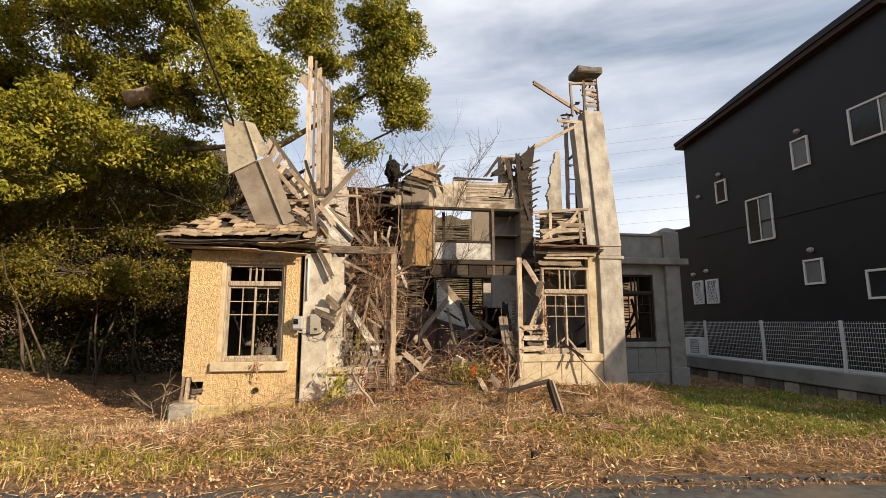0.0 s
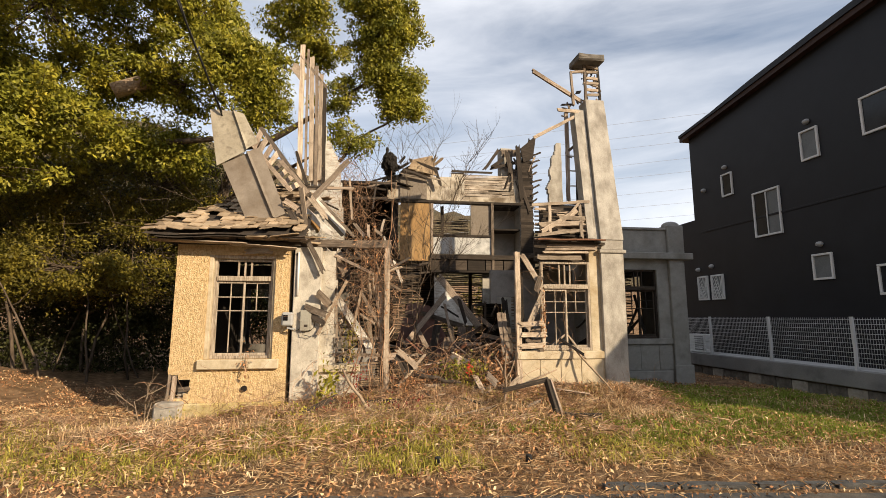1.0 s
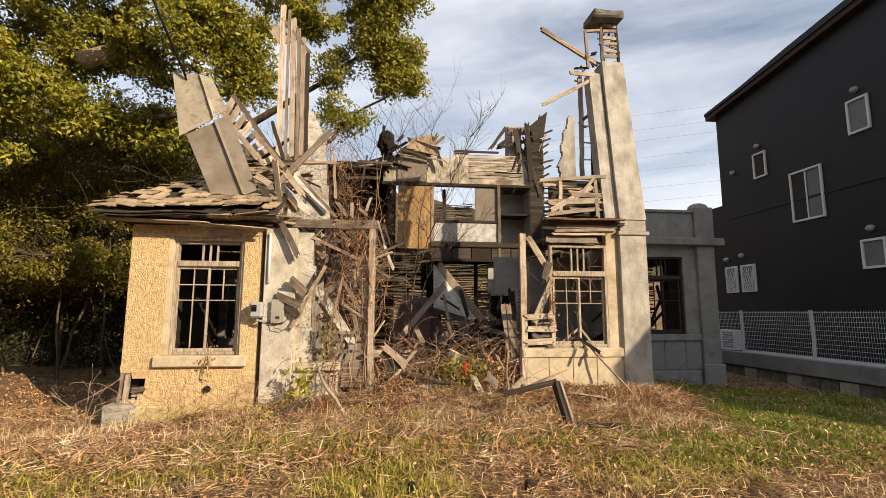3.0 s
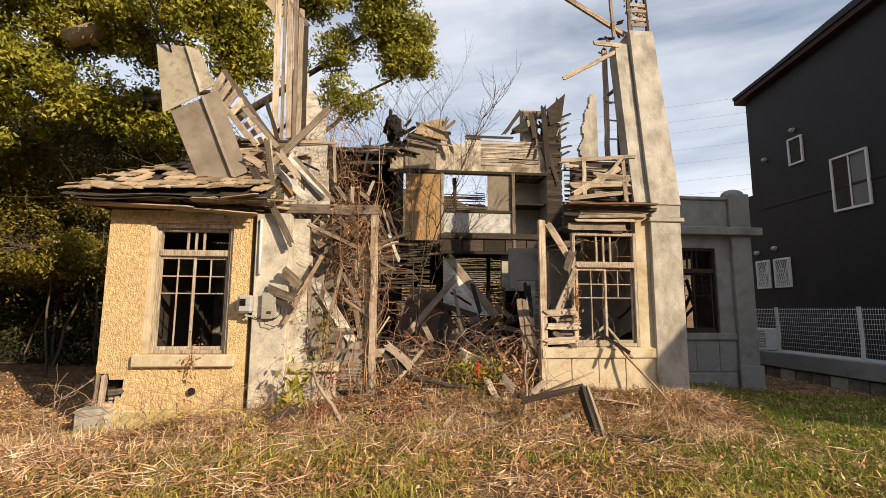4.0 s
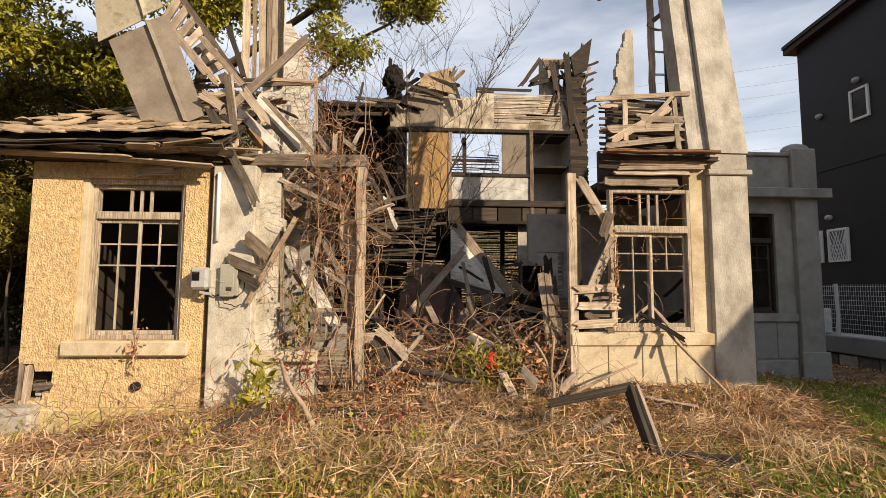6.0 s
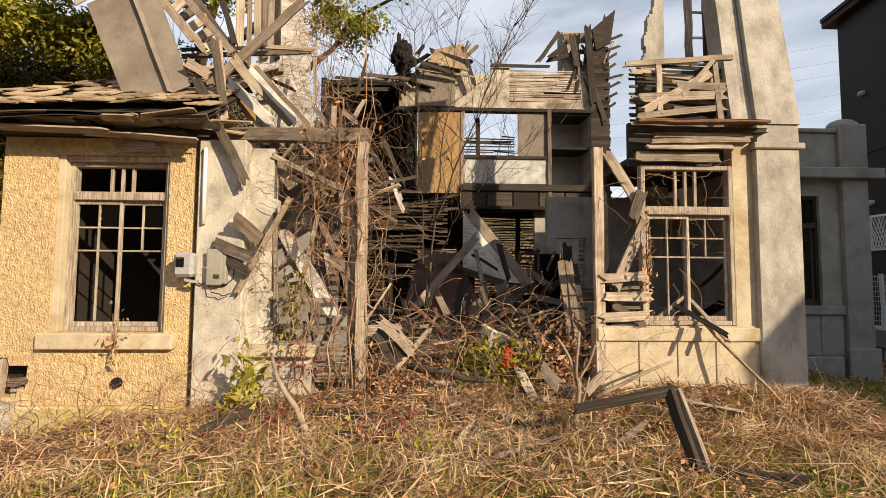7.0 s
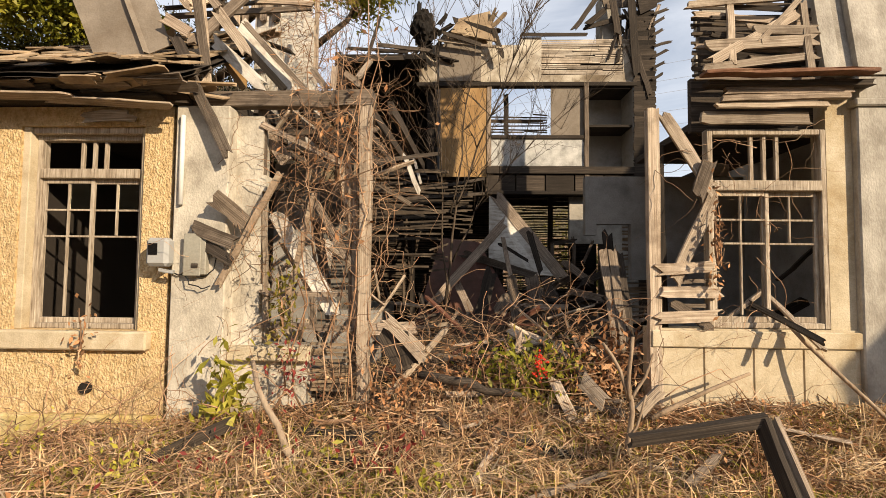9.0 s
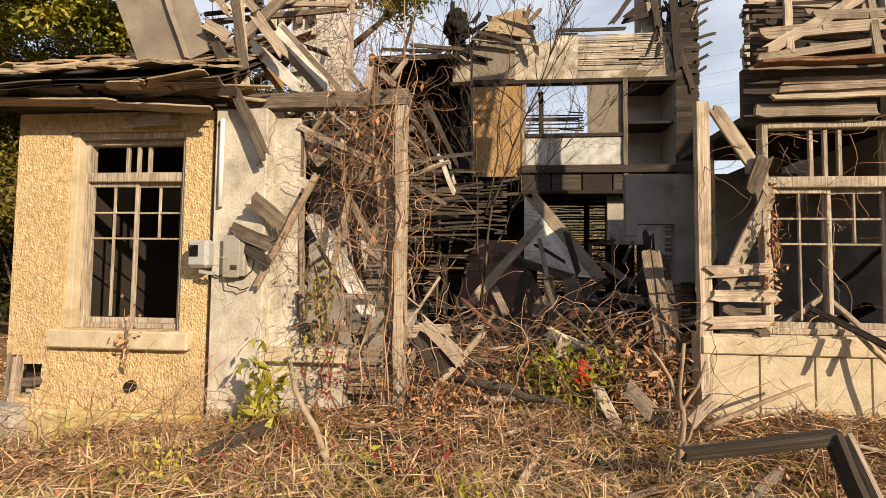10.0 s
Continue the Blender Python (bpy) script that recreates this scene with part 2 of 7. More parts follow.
M_PLASTIC = material("grey_plastic", [(0.30, 0.30, 0.295), (0.38, 0.38, 0.37)], 3.0, 0.45, 0.0, 50, fine_mix=0.08)
M_CABLE = material("black_cable", [(0.012, 0.012, 0.012), (0.02, 0.02, 0.02)], 3.0, 0.6, 0.0, 50)
M_WIRE = material("grey_wire", [(0.30, 0.32, 0.36), (0.36, 0.38, 0.42)], 3.0, 0.6, 0.0, 50)
M_GREENBOX = material("faded_grey_enamel", [(0.26, 0.245, 0.20), (0.36, 0.345, 0.29)], 4.0, 0.6, 0.1, 50, dirt=(0.15, 0.11, 0.07), dirt_amount=0.6)
M_FRAME = material("bare_window_wood", [(0.16, 0.12, 0.08), (0.40, 0.33, 0.25), (0.60, 0.53, 0.43)], 5.0, 0.85, 0.5, 24, stretch=(14, 14, 0.8), vary=0.15, span=0.40, dirt=(0.13, 0.09, 0.06), dirt_scale=4.0, dirt_amount=0.5)
M_DOOR = material("brown_door_paint", [(0.07, 0.028, 0.017), (0.12, 0.05, 0.032), (0.16, 0.078, 0.052)], 4.0, 0.6, 0.2, 40, dirt=(0.10, 0.08, 0.06), dirt_amount=0.4)
M_CONCRETEDARK = material("dark_concrete", [(0.07, 0.062, 0.052), (0.15, 0.135, 0.115), (0.24, 0.22, 0.19)], 5.0, 0.95, 0.6, 60)
M_LENS = material("dark_screen", [(0.006, 0.006, 0.007), (0.01, 0.01, 0.011)], 3.0, 0.2, 0.0, 50)

M_GLASS = bpy.data.materials.new("window_glass")
M_GLASS.use_nodes = True
_g = M_GLASS.node_tree.nodes["Principled BSDF"]
_g.inputs["Base Color"].default_value = (0.9, 0.93, 0.92, 1)
_g.inputs["Roughness"].default_value = 0.03
_g.inputs["Transmission Weight"].default_value = 1.0
_g.inputs["IOR"].default_value = 1.45
M_DARKGLASS = material("tinted_pane", [(0.02, 0.022, 0.025), (0.035, 0.038, 0.04)], 2.0, 0.12, 0.0, 30)
M_FROST = material("frosted_pane", [(0.13, 0.14, 0.14), (0.18, 0.19, 0.19)], 2.0, 0.35, 0.0, 30)


# ---- building helpers ----
RNG = np.random.default_rng(7)


def put(name, me, mat, parent=None, label="", m=None):
    ob = new(name, me)
    if mat is not None and not me.materials:
        me.materials.append(mat)
    if parent is not None:
        ob.parent = parent
    if m is not None:
        ob.matrix_basis = m
    if label:
        ob["label"] = label
    return ob


def part(name, bm, mat, parent=None, label="", m=None):
    me = bpy.data.meshes.new(name)
    bm.to_mesh(me)
    bm.free()
    return put(name, me, mat, parent, label, m)


def raw(name, verts, faces, mat, parent=None, label="", smooth=False, m=None):
    me = bpy.data.meshes.new(name)
    me.from_pydata([tuple(v) for v in verts], [], [tuple(f) for f in faces])
    me.update()
    if smooth:
        me.polygons.foreach_set("use_smooth", [True] * len(me.polygons))
    return put(name, me, mat, parent, label, m)


def empty(name, label, category, group="", kind="", at=(0, 0, 0)):
    ob = new(name)
    ob.empty_display_size = 0.1
    ob.location = at
    return tagged(ob, label, category, group, kind)


def cuboid(bm, lo, hi, bevel=0.0):
    c = [(a + b) / 2 for a, b in zip(lo, hi)]
    s = [abs(b - a) for a, b in zip(lo, hi)]
    r = bmesh.ops.create_cube(bm, size=1.0, matrix=Matrix.Translation(c) @ Matrix.Diagonal((*s, 1)))
    if bevel:
        edges = list({e for v in r["verts"] for e in v.link_edges})
        bmesh.ops.bevel(bm, geom=edges, offset=bevel, segments=1, affect="EDGES")


def block(name, lo, hi, mat, parent=None, bevel=0.006, label=""):
    bm = bmesh.new()
    c = Vector([(a + b) / 2 for a, b in zip(lo, hi)])
    cuboid(bm, [a - k for a, k in zip(lo, c)], [a - k for a, k in zip(hi, c)], bevel)
    off = Vector((0, 0, 0)) if parent is None else parent.matrix_basis.translation
    return part(name, bm, mat, parent, label, Matrix.Translation(c - off))


def plank_mesh(length, w, t, rng, ragged=1.0, bow=0.0):
    """A sawn board along x: worn, slightly bowed and twisted, its ends torn into splinters."""
    n = max(3, min(9, int(length / 0.25) + 2))
    xs = np.linspace(0, length, n)
    ys = (-1.0, -0.42 + 0.3 * rng.uniform(-1, 1), 0.38 + 0.3 * rng.uniform(-1, 1), 1.0)
    reach = ragged * min(w * 1.1, 0.14, length * 0.2)
    ends = [[reach * rng.uniform(-1.2, 0.6) for _ in ys] for _ in (0, 1)]
    tw = 0.05 * rng.normal()
    v, f = [], []
    for i, x in enumerate(xs):
        k = 1 + 0.03 * rng.normal()
        dz, dy = bow * math.sin(math.pi * x / length), 0.004 * rng.normal()
        for sz in (-1, 1):
            for c, sy in enumerate(ys):
                e = -ends[0][c] if i == 0 else ends[1][c] if i == n - 1 else 0.0
                y = sy * w / 2 * k + dy
                v.append((x + e, y, sz * t / 2 * (1 + 0.06 * rng.normal()) + dz + tw * y * (x / length - 0.5)))
    for i in range(n - 1):
        a, b = 8 * i, 8 * i + 8
        for c in range(3):
            f.append((a + c + 1, a + c, b + c, b + c + 1))
            f.append((a + 4 + c, a + 5 + c, b + 5 + c, b + 4 + c))
        f.append((a, a + 4, b + 4, b))
        f.append((a + 7, a + 3, b + 3, b + 7))
    e = 8 * (n - 1)
    for c in range(3):
        f.append((c, c + 1, c + 5, c + 4))
        f.append((e + c + 1, e + c, e + c + 4, e + c + 5))
    return v, f


def along(p, q, twist=0.0):
    """The pose of a thing at p whose x runs to q; its width lies upright at twist 0."""
    p, q = Vector(p), Vector(q)
    x = (q - p).normalized()
    if abs(x.y) > 0.8:
        z = Vector((0, 0, 1)).cross(x).normalized()
    else:
        ref = Vector((0, -1, 0))
        z = (ref - x * ref.dot(x)).normalized()
    y = z.cross(x)
    m = Matrix((x, y, z)).transposed().to_4x4()
    return Matrix.Translation(p) @ m @ Matrix.Rotation(radians(twist), 4, "X")


def board(p, q, w=0.10, t=0.03, mat=None, twist=0.0, parent=None, name="plank", ragged=0.5, bow=0.0):
    """A board from p to q, its broad side to the front (width upright) at twist 0."""
    rng = np.random.default_rng(int(abs(p[0] * 131 + p[2] * 977 + q[0] * 57 + q[2] * 31) * 100) % 100003)
    p, q = Vector(p), Vector(q)
    v, f = plank_mesh((q - p).length, w, t, rng, ragged, bow)
    off = Vector((0, 0, 0)) if parent is None else parent.matrix_basis.translation
    return raw(name, v, f, mat or M_WOOD, parent, m=Matrix.Translation(-off) @ along(p, q, twist))


def loose(p, q, w=0.10, t=0.03, mat=None, twist=0.0, label="grey weathered plank lying in the rubble", group="fallen planks", name="plank", bow=0.0, ragged=0.6):
    slim = 0.8 if w > 0.07 and "roof" in label else 0.9
    return tagged(board(p, q, w * slim, t * 0.85, mat, twist, None, name, ragged, bow), label, "plank", group)


def wall(name, us, zs, depth, holes, mat, axis="x", at=0.0, parent=None, label="", jag=None, kind="structure"):
    """A wall of true thickness on a grid of cuts; cells in holes(u, z) stay open. axis: the way it runs."""
    us, zs = np.array(us), np.array(zs)
    nu, nz = len(us), len(zs)
    keep = np.zeros((nu + 1, nz + 1), bool)
    for i in range(nu - 1):
        for j in range(nz - 1):
            keep[i + 1, j + 1] = not holes((us[i] + us[i + 1]) / 2, (zs[j] + zs[j + 1]) / 2)
    verts, faces, ids = [], [], {}

    def vid(i, j, s):
        if (i, j, s) not in ids:
            u, z = us[i], zs[j]
            if jag:
                u, z = jag(u, z)
            d = at + depth * s
            ids[i, j, s] = len(verts)
            verts.append((u, d, z) if axis == "x" else (d, u, z))
        return ids[i, j, s]

    for i in range(nu - 1):
        for j in range(nz - 1):
            if not keep[i + 1, j + 1]:
                continue
            faces.append((vid(i, j, 0), vid(i + 1, j, 0), vid(i + 1, j + 1, 0), vid(i, j + 1, 0)))
            faces.append((vid(i, j, 1), vid(i, j + 1, 1), vid(i + 1, j + 1, 1), vid(i + 1, j, 1)))
            if not keep[i, j + 1]:
                faces.append((vid(i, j, 0), vid(i, j + 1, 0), vid(i, j + 1, 1), vid(i, j, 1)))
            if not keep[i + 2, j + 1]:
                faces.append((vid(i + 1, j, 0), vid(i + 1, j, 1), vid(i + 1, j + 1, 1), vid(i + 1, j + 1, 0)))
            if not keep[i + 1, j]:
                faces.append((vid(i, j, 0), vid(i, j, 1), vid(i + 1, j, 1), vid(i + 1, j, 0)))
            if not keep[i + 1, j + 2]:
                faces.append((vid(i, j + 1, 0), vid(i + 1, j + 1, 0), vid(i + 1, j + 1, 1), vid(i, j + 1, 1)))
    ob = raw(name, verts, faces, mat, parent)
    if parent is None:
        tagged(ob, label, "wall", kind=kind)
    return ob


def tube(points, radii, sides=6):
    """Verts and faces of a tapering tube through the points."""
    pts = [Vector(p) for p in points]
    v, f = [], []
    for i, p in enumerate(pts):
        d = (pts[min(i + 1, len(pts) - 1)] - pts[max(i - 1, 0)]).normalized()
        a = d.orthogonal().normalized() if i == 0 else (a - d * a.dot(d)).normalized()
        b = d.cross(a)
        for k in range(sides):
            w = 2 * math.pi * k / sides
            v.append(p + (a * math.cos(w) + b * math.sin(w)) * radii[i])
    for i in range(len(pts) - 1):
        for k in range(sides):
            k2 = (k + 1) % sides
            f.append((i * sides + k, i * sides + k2, (i + 1) * sides + k2, (i + 1) * sides + k))
    f.append(tuple(range(sides))[::-1])
    f.append(tuple(range((len(pts) - 1) * sides, len(pts) * sides)))
    return v, f


def tubes(name, lines, mat, parent=None, label="", sides=5):
    """Many tubes in one mesh. lines: (points, radii)."""
    V, F = [], []
    for pts, rad in lines:
        v, f = tube(pts, rad, sides)
        o = len(V)
        V += v
        F += [tuple(i + o for i in q) for q in f]
    return raw(name, V, F, mat, parent, label, smooth=True)


def bend(p, q, n, wob, rng, sag=0.0):
    p, q = np.array(p, float), np.array(q, float)
    s = np.linspace(0, 1, n)[:, None]
    pts = p + (q - p) * s
    w = np.cumsum(rng.normal(0, wob, (n, 3)), 0)
    w -= s * w[-1] * 0.6
    w[0] = 0
    pts = pts + w
    pts[:, 2] -= sag * 4 * (s * (1 - s))[:, 0]
    return pts


def leaf_mesh(name, centers, normals, size, mat, rng, parent=None, label="", ratio=0.42, droop=0.3, flat=1.0):
    """Folded leaves at the centers: each one is a blade of two triangles with a crease."""
    c = np.asarray(centers, float)
    n = len(c)
    d = rng.normal(size=(n, 3))
    d[:, 2] = d[:, 2] * flat - droop
    d /= np.linalg.norm(d, axis=1)[:, None]
    nn = np.asarray(normals, float)
    s = np.cross(d, nn)
    s /= np.linalg.norm(s, axis=1)[:, None] + 1e-9
    up = np.cross(s, d)
    sz = size * rng.uniform(0.6, 1.35, (n, 1))
    tip, base = c + d * sz * 0.5, c - d * sz * 0.5
    mid = c + up * sz * -0.06
    lft, rgt = mid + s * sz * ratio * 0.5 + up * sz * 0.1, mid - s * sz * ratio * 0.5 + up * sz * 0.1
    verts = np.stack([base, lft, tip, rgt], 1).reshape(-1, 3)
    k = np.arange(n)[:, None] * 4
    faces = np.concatenate([k + [0, 1, 2], k + [0, 2, 3]], 1).reshape(-1, 3)
    me = bpy.data.meshes.new(name)
    me.vertices.add(len(verts))
    me.vertices.foreach_set("co", verts.ravel())
    me.loops.add(len(faces) * 3)
    me.loops.foreach_set("vertex_index", faces.ravel().astype(np.int32))
    me.polygons.add(len(faces))
    me.polygons.foreach_set("loop_start", np.arange(0, len(faces) * 3, 3, dtype=np.int32))
    me.update(calc_edges=True)
    return put(name, me, mat, parent, label)


def blades(name, roots, height, width, lean, mat, rng, label, curve=0.5):
    """Grass: each blade is a bent tapering strip of three triangles."""
    c = np.asarray(roots, float)
    n = len(c)
    a = rng.uniform(0, 2 * np.pi, n)
    d = np.stack([np.cos(a), np.sin(a), np.zeros(n)], 1)
    s = np.stack([-np.sin(a), np.cos(a), np.zeros(n)], 1)
    h = height * rng.uniform(0.45, 1.3, (n, 1))
    k = lean * np.abs(rng.normal(0.6, 0.5, (n, 1)))
    up = np.array([0, 0, 1.0])
    w = width * rng.uniform(0.6, 1.3, (n, 1))
    mid = c + up * h * 0.55 + d * h * k * 0.35
    tip = c + up * h * (1 - curve * np.minimum(k, 1.5) * 0.45) + d * h * k
    verts = np.stack([c - s * w, c + s * w, mid + s * w * 0.8, mid - s * w * 0.8, tip], 1).reshape(-1, 3)
    i = np.arange(n)[:, None] * 5
    faces = np.concatenate([i + [0, 1, 2], i + [0, 2, 3], i + [3, 2, 4]], 1).reshape(-1, 3)
    me = bpy.data.meshes.new(name)
    me.vertices.add(len(verts))
    me.vertices.foreach_set("co", verts.ravel())
    me.loops.add(len(faces) * 3)
    me.loops.foreach_set("vertex_index", faces.ravel().astype(np.int32))
    me.polygons.add(len(faces))
    me.polygons.foreach_set("loop_start", np.arange(0, len(faces) * 3, 3, dtype=np.int32))
    me.update(calc_edges=True)
    return tagged(put(name, me, mat), label, "grass", kind="stuff")


# ---- ground ----
def smooth(a, b, x):
    k = min(1.0, max(0.0, (x - a) / (b - a)))
    return k * k * (3 - 2 * k)


def road_edge(x):
    return 5.05 - 0.12 * (x + 1.4)


def ground_z(x, y):
    e = road_edge(x)
    z = -0.10 + 0.10 * smooth(e + 0.2, e + 2.2, y)
    z += 0.24 * smooth(7.9, 9.0, y) * smooth(-1.6, 0.6, x) * (1 - smooth(5.4, 7.5, x)) * (1 - 0.5 * smooth(10, 12, y))
    z -= 0.14 * math.exp(-((x + 3.2) ** 2 / 5 + (y - 8.9) ** 2 / 3)) + 0.13 * math.exp(-((x + 3.5) ** 2 / 1.2 + (y - 8.7) ** 2 / 0.8))
    z -= 0.20 * (1 - smooth(-5.2, -3.6, x)) * smooth(8.2, 9.8, y) * (1 - smooth(13, 16, y))
    z -= 0.14 * smooth(6.5, 9.6, x) * smooth(5.5, 7.5, y) * (1 - smooth(13, 16, y))
    z += 0.62 * math.exp(-((x + 9.4) ** 2 / 4.5 + (y - 13.0) ** 2 / 3))
    if y > e:
        z += 0.07 * noise.noise((x * 0.7, y * 0.7, 0.5)) * smooth(e, e + 1.5, y) + 0.05 * noise.noise((x * 2.2, y * 2.2, 3)) * smooth(e, e + 0.8, y)
    z += 5.5 * smooth(24, 60, y)
    return z


def axis_steps(lo, hi, near_lo, near_hi, step):
    out = list(np.arange(near_lo, near_hi + 1e-6, step))
    s, v = step, near_hi
    while v < hi:
        s *= 1.35
        v += s
        out.append(v)
    s, v = step, near_lo
    while v > lo:
        s *= 1.35
        v -= s
        out.insert(0, v)
    return out


gx, gy = axis_steps(-900, 900, -10, 11, 0.16), axis_steps(-300, 1200, 3.5, 14, 0.16)
raw("ground", [(x, y, ground_z(x, y) - (0.05 if y < road_edge(x) - 0.25 else 0)) for y in gy for x in gx],
    [(j * len(gx) + i, j * len(gx) + i + 1, (j + 1) * len(gx) + i + 1, (j + 1) * len(gx) + i) for j in range(len(gy) - 1) for i in range(len(gx) - 1)],
    M_GROUND, smooth=True)
tagged(bpy.data.objects["ground"], "brown soil covered with leaf litter and dry grass", "ground", kind="structure")
rx = np.linspace(-60, 60, 121)
rv = []
for x in rx:
    jit = 0.10 * noise.noise((x * 1.3, 0, 0))
    rv += [(x, road_edge(x) + jit, -0.094), (x, road_edge(x) - 0.9, -0.088), (x, road_edge(x) - 7.5, -0.09)]
tagged(raw("road", rv, [(3 * i + k, 3 * i + k + 1, 3 * i + k + 4, 3 * i + k + 3)[::-1] for i in range(120) for k in (0, 1)], M_ASPHALT), "worn grey asphalt lane with leaf litter at its edge", "road", kind="structure")

# wooded hills far behind; the unseen rest of the ring is added to cut skylight
hv, hf = [], []
HN, HM = 260, 14
for i in range(HN):
    a = 2 * math.pi * i / (HN - 1)
    for j in range(HM):
        r = 170 + 260 * j / (HM - 1)
        x, y = r * math.cos(a), r * math.sin(a)
        top = 56 + 52 * (1 - smooth(-0.45, 0.45, math.cos(a))) + 9 * noise.noise((x * 0.012, y * 0.012, 0)) + 6 * noise.noise((x * 0.04, y * 0.04, 2))
        hv.append((x, y, -2 + top * smooth(0, 0.55, j / (HM - 1)) + 3.0 * noise.noise((x * 0.13, y * 0.13, 5))))
for i in range(HN - 1):
    for j in range(HM - 1):
        a = i * HM + j
        hf.append((a, a + HM, a + HM + 1, a + 1))
tagged(raw("backdrop", hv, hf, M_HILL, smooth=True), "wooded brown winter hills in the distance, added all around to cut skylight", "hill", kind="structure")

# ---- the ruined house: front ----
FY = 9.0


def lattice_window(name, x0, x1, z0, z1, y, frame_mat, trans_z, label, depth=0.09, missing=()):
    """A window with a transom light of four panes above two sashes with glazing bars."""
    w = empty(name, label, "window", kind="structure", at=((x0 + x1) / 2, y, z0))
    f = 0.05
    block("window_frame", (x0, y, z0), (x0 + f, y + depth, z1), frame_mat, w)
    block("window_frame", (x1 - f, y, z0), (x1, y + depth, z1), frame_mat, w)
    block("window_frame", (x0 + f, y, z1 - f), (x1 - f, y + depth, z1), frame_mat, w)
    block("window_frame", (x0 + f, y, z0), (x1 - f, y + depth, z0 + 0.05), frame_mat, w)
    block("transom_bar", (x0 + f, y - 0.02, trans_z), (x1 - f, y + depth, trans_z + 0.09), frame_mat, w)
    xm = (x0 + x1) / 2
    k = 0.016
    wi = x1 - x0 - 2 * f
    for u in (0.38, 0.5, 0.62):
        xx = x0 + f + wi * u
        block("glazing_bar", (xx - k, y + 0.03, trans_z + 0.09), (xx + k, y + 0.06, z1 - f), frame_mat, w, 0.003)
    lo = z0 + 0.05
    for s, (a, b, yy) in enumerate(((x0 + f, xm + 0.025, 0.02), (xm - 0.025, x1 - f, 0.045))):
        for u0, u1 in ((a, a + 0.03), (b - 0.036, b)):
            block("sash_stile", (u0, y + yy, lo), (u1, y + yy + 0.03, trans_z), frame_mat, w, 0.003)
        block("sash_rail", (a + 0.03, y + yy, lo), (b - 0.036, y + yy + 0.03, lo + 0.05), frame_mat, w, 0.003)
        block("sash_rail", (a + 0.03, y + yy, trans_z - 0.045), (b - 0.036, y + yy + 0.03, trans_z), frame_mat, w, 0.003)
        hh = trans_z - 0.045 - lo - 0.06
        zz = [lo + 0.06 + hh * 0.60, lo + 0.06 + hh * 0.80]
        for z in zz:
            block("glazing_bar", (a + 0.03, y + yy + 0.004, z - 0.009), (b - 0.036, y + yy + 0.026, z + 0.009), frame_mat, w, 0.003)
        xx = (a + b) / 2
        low = lo + 0.06 if s == 0 else zz[0] + 0.011
        block("glazing_bar", (xx - 0.009, y + yy + 0.002, low), (xx + 0.009, y + yy + 0.028, trans_z - 0.045), frame_mat, w, 0.003)
        if s in missing:
            continue
        pane = block("pane", (xx + 0.012, y + yy + 0.012, zz[1] + 0.012), (b - 0.046, y + yy + 0.016, trans_z - 0.046), M_GLASS, w, 0)
        pane.visible_shadow = False
    return w


def grid(lo, hi, cuts, step):
    """Even cuts with the given ones among them."""
    base = [v for v in np.arange(lo, hi, step) if all(abs(v - c) > step * 0.4 for c in (*cuts, lo, hi))]
    return sorted({round(float(v), 4) for v in (*base, lo, hi, *cuts)})


# left wing, tan roughcast
LX0, LX1, LW0, LW1, LZ0, LZ1 = -3.27, -1.28, -2.65, -1.60, 0.87, 2.68


def left_open(u, z):
    broken = (u + 3.27) ** 2 / 0.16 + (z - 0.40) ** 2 / 0.035 < 1 and z < 0.60
    return (LW0 - 0.07 < u < LW1 + 0.05 and LZ0 < z < LZ1 + 0.06) or broken


wall("wall_front_left", grid(LX0, LX1, (LW0 - 0.07, LW1 + 0.05), 0.09), grid(0.13, 2.92, (LZ0, LZ1 + 0.06), 0.08), 0.2, left_open, M_ROUGHCAST, at=FY, label="tan roughcast wall with a broken lower corner",
     jag=lambda u, z: (u + (0.03 * noise.noise((u * 9, z * 9, 1)) if u < -2.85 and 0.15 < z < 0.75 else 0), z))
tagged(block("plinth", (-3.36, FY - 0.06, -0.45), (-1.28, FY + 0.22, 0.128), M_MOSSY, bevel=0.02), "cream rendered plinth below the roughcast wall", "plinth", kind="structure")
tagged(block("plinth", (-3.40, FY - 0.20, -0.5), (-2.97, FY + 0.1, 0.17), M_CONCRETE, bevel=0.03), "rough grey concrete corner footing of the plinth", "plinth", kind="structure")
wl_ = lattice_window("window_1", LW0, LW1, LZ0, LZ1, FY + 0.10, M_FRAME, 2.27, "old wooden sash window with flaking cream paint and empty lights")
block("window_sill", (-2.80, FY - 0.08, 0.70), (-1.42, FY + 0.10, 0.868), M_CREAM, wl_, 0.015, "cream rendered sill slab")
block("reveal", (LW0 - 0.07, FY + 0.02, LZ0), (LW0, FY + 0.12, LZ1 + 0.06), M_CREAM, wl_, 0.005)
block("reveal", (LW1, FY + 0.04, LZ0), (LW1 + 0.05, FY + 0.12, LZ1 + 0.06), M_CREAM, wl_, 0.005)
block("head", (LW0, FY + 0.04, LZ1), (LW1, FY + 0.12, LZ1 + 0.06), M_FRAME, wl_, 0.005)
# dark wood colour in place of the shade on the room's side wall
wall("wall_side_left", grid(9.2, 13.5, (), 0.5), grid(-0.4, 2.9, (), 0.5), 0.2, lambda u, z: False, M_WOODDARK, "y", LX0, label="side wall of the wing, coloured dark for the shade of the room")
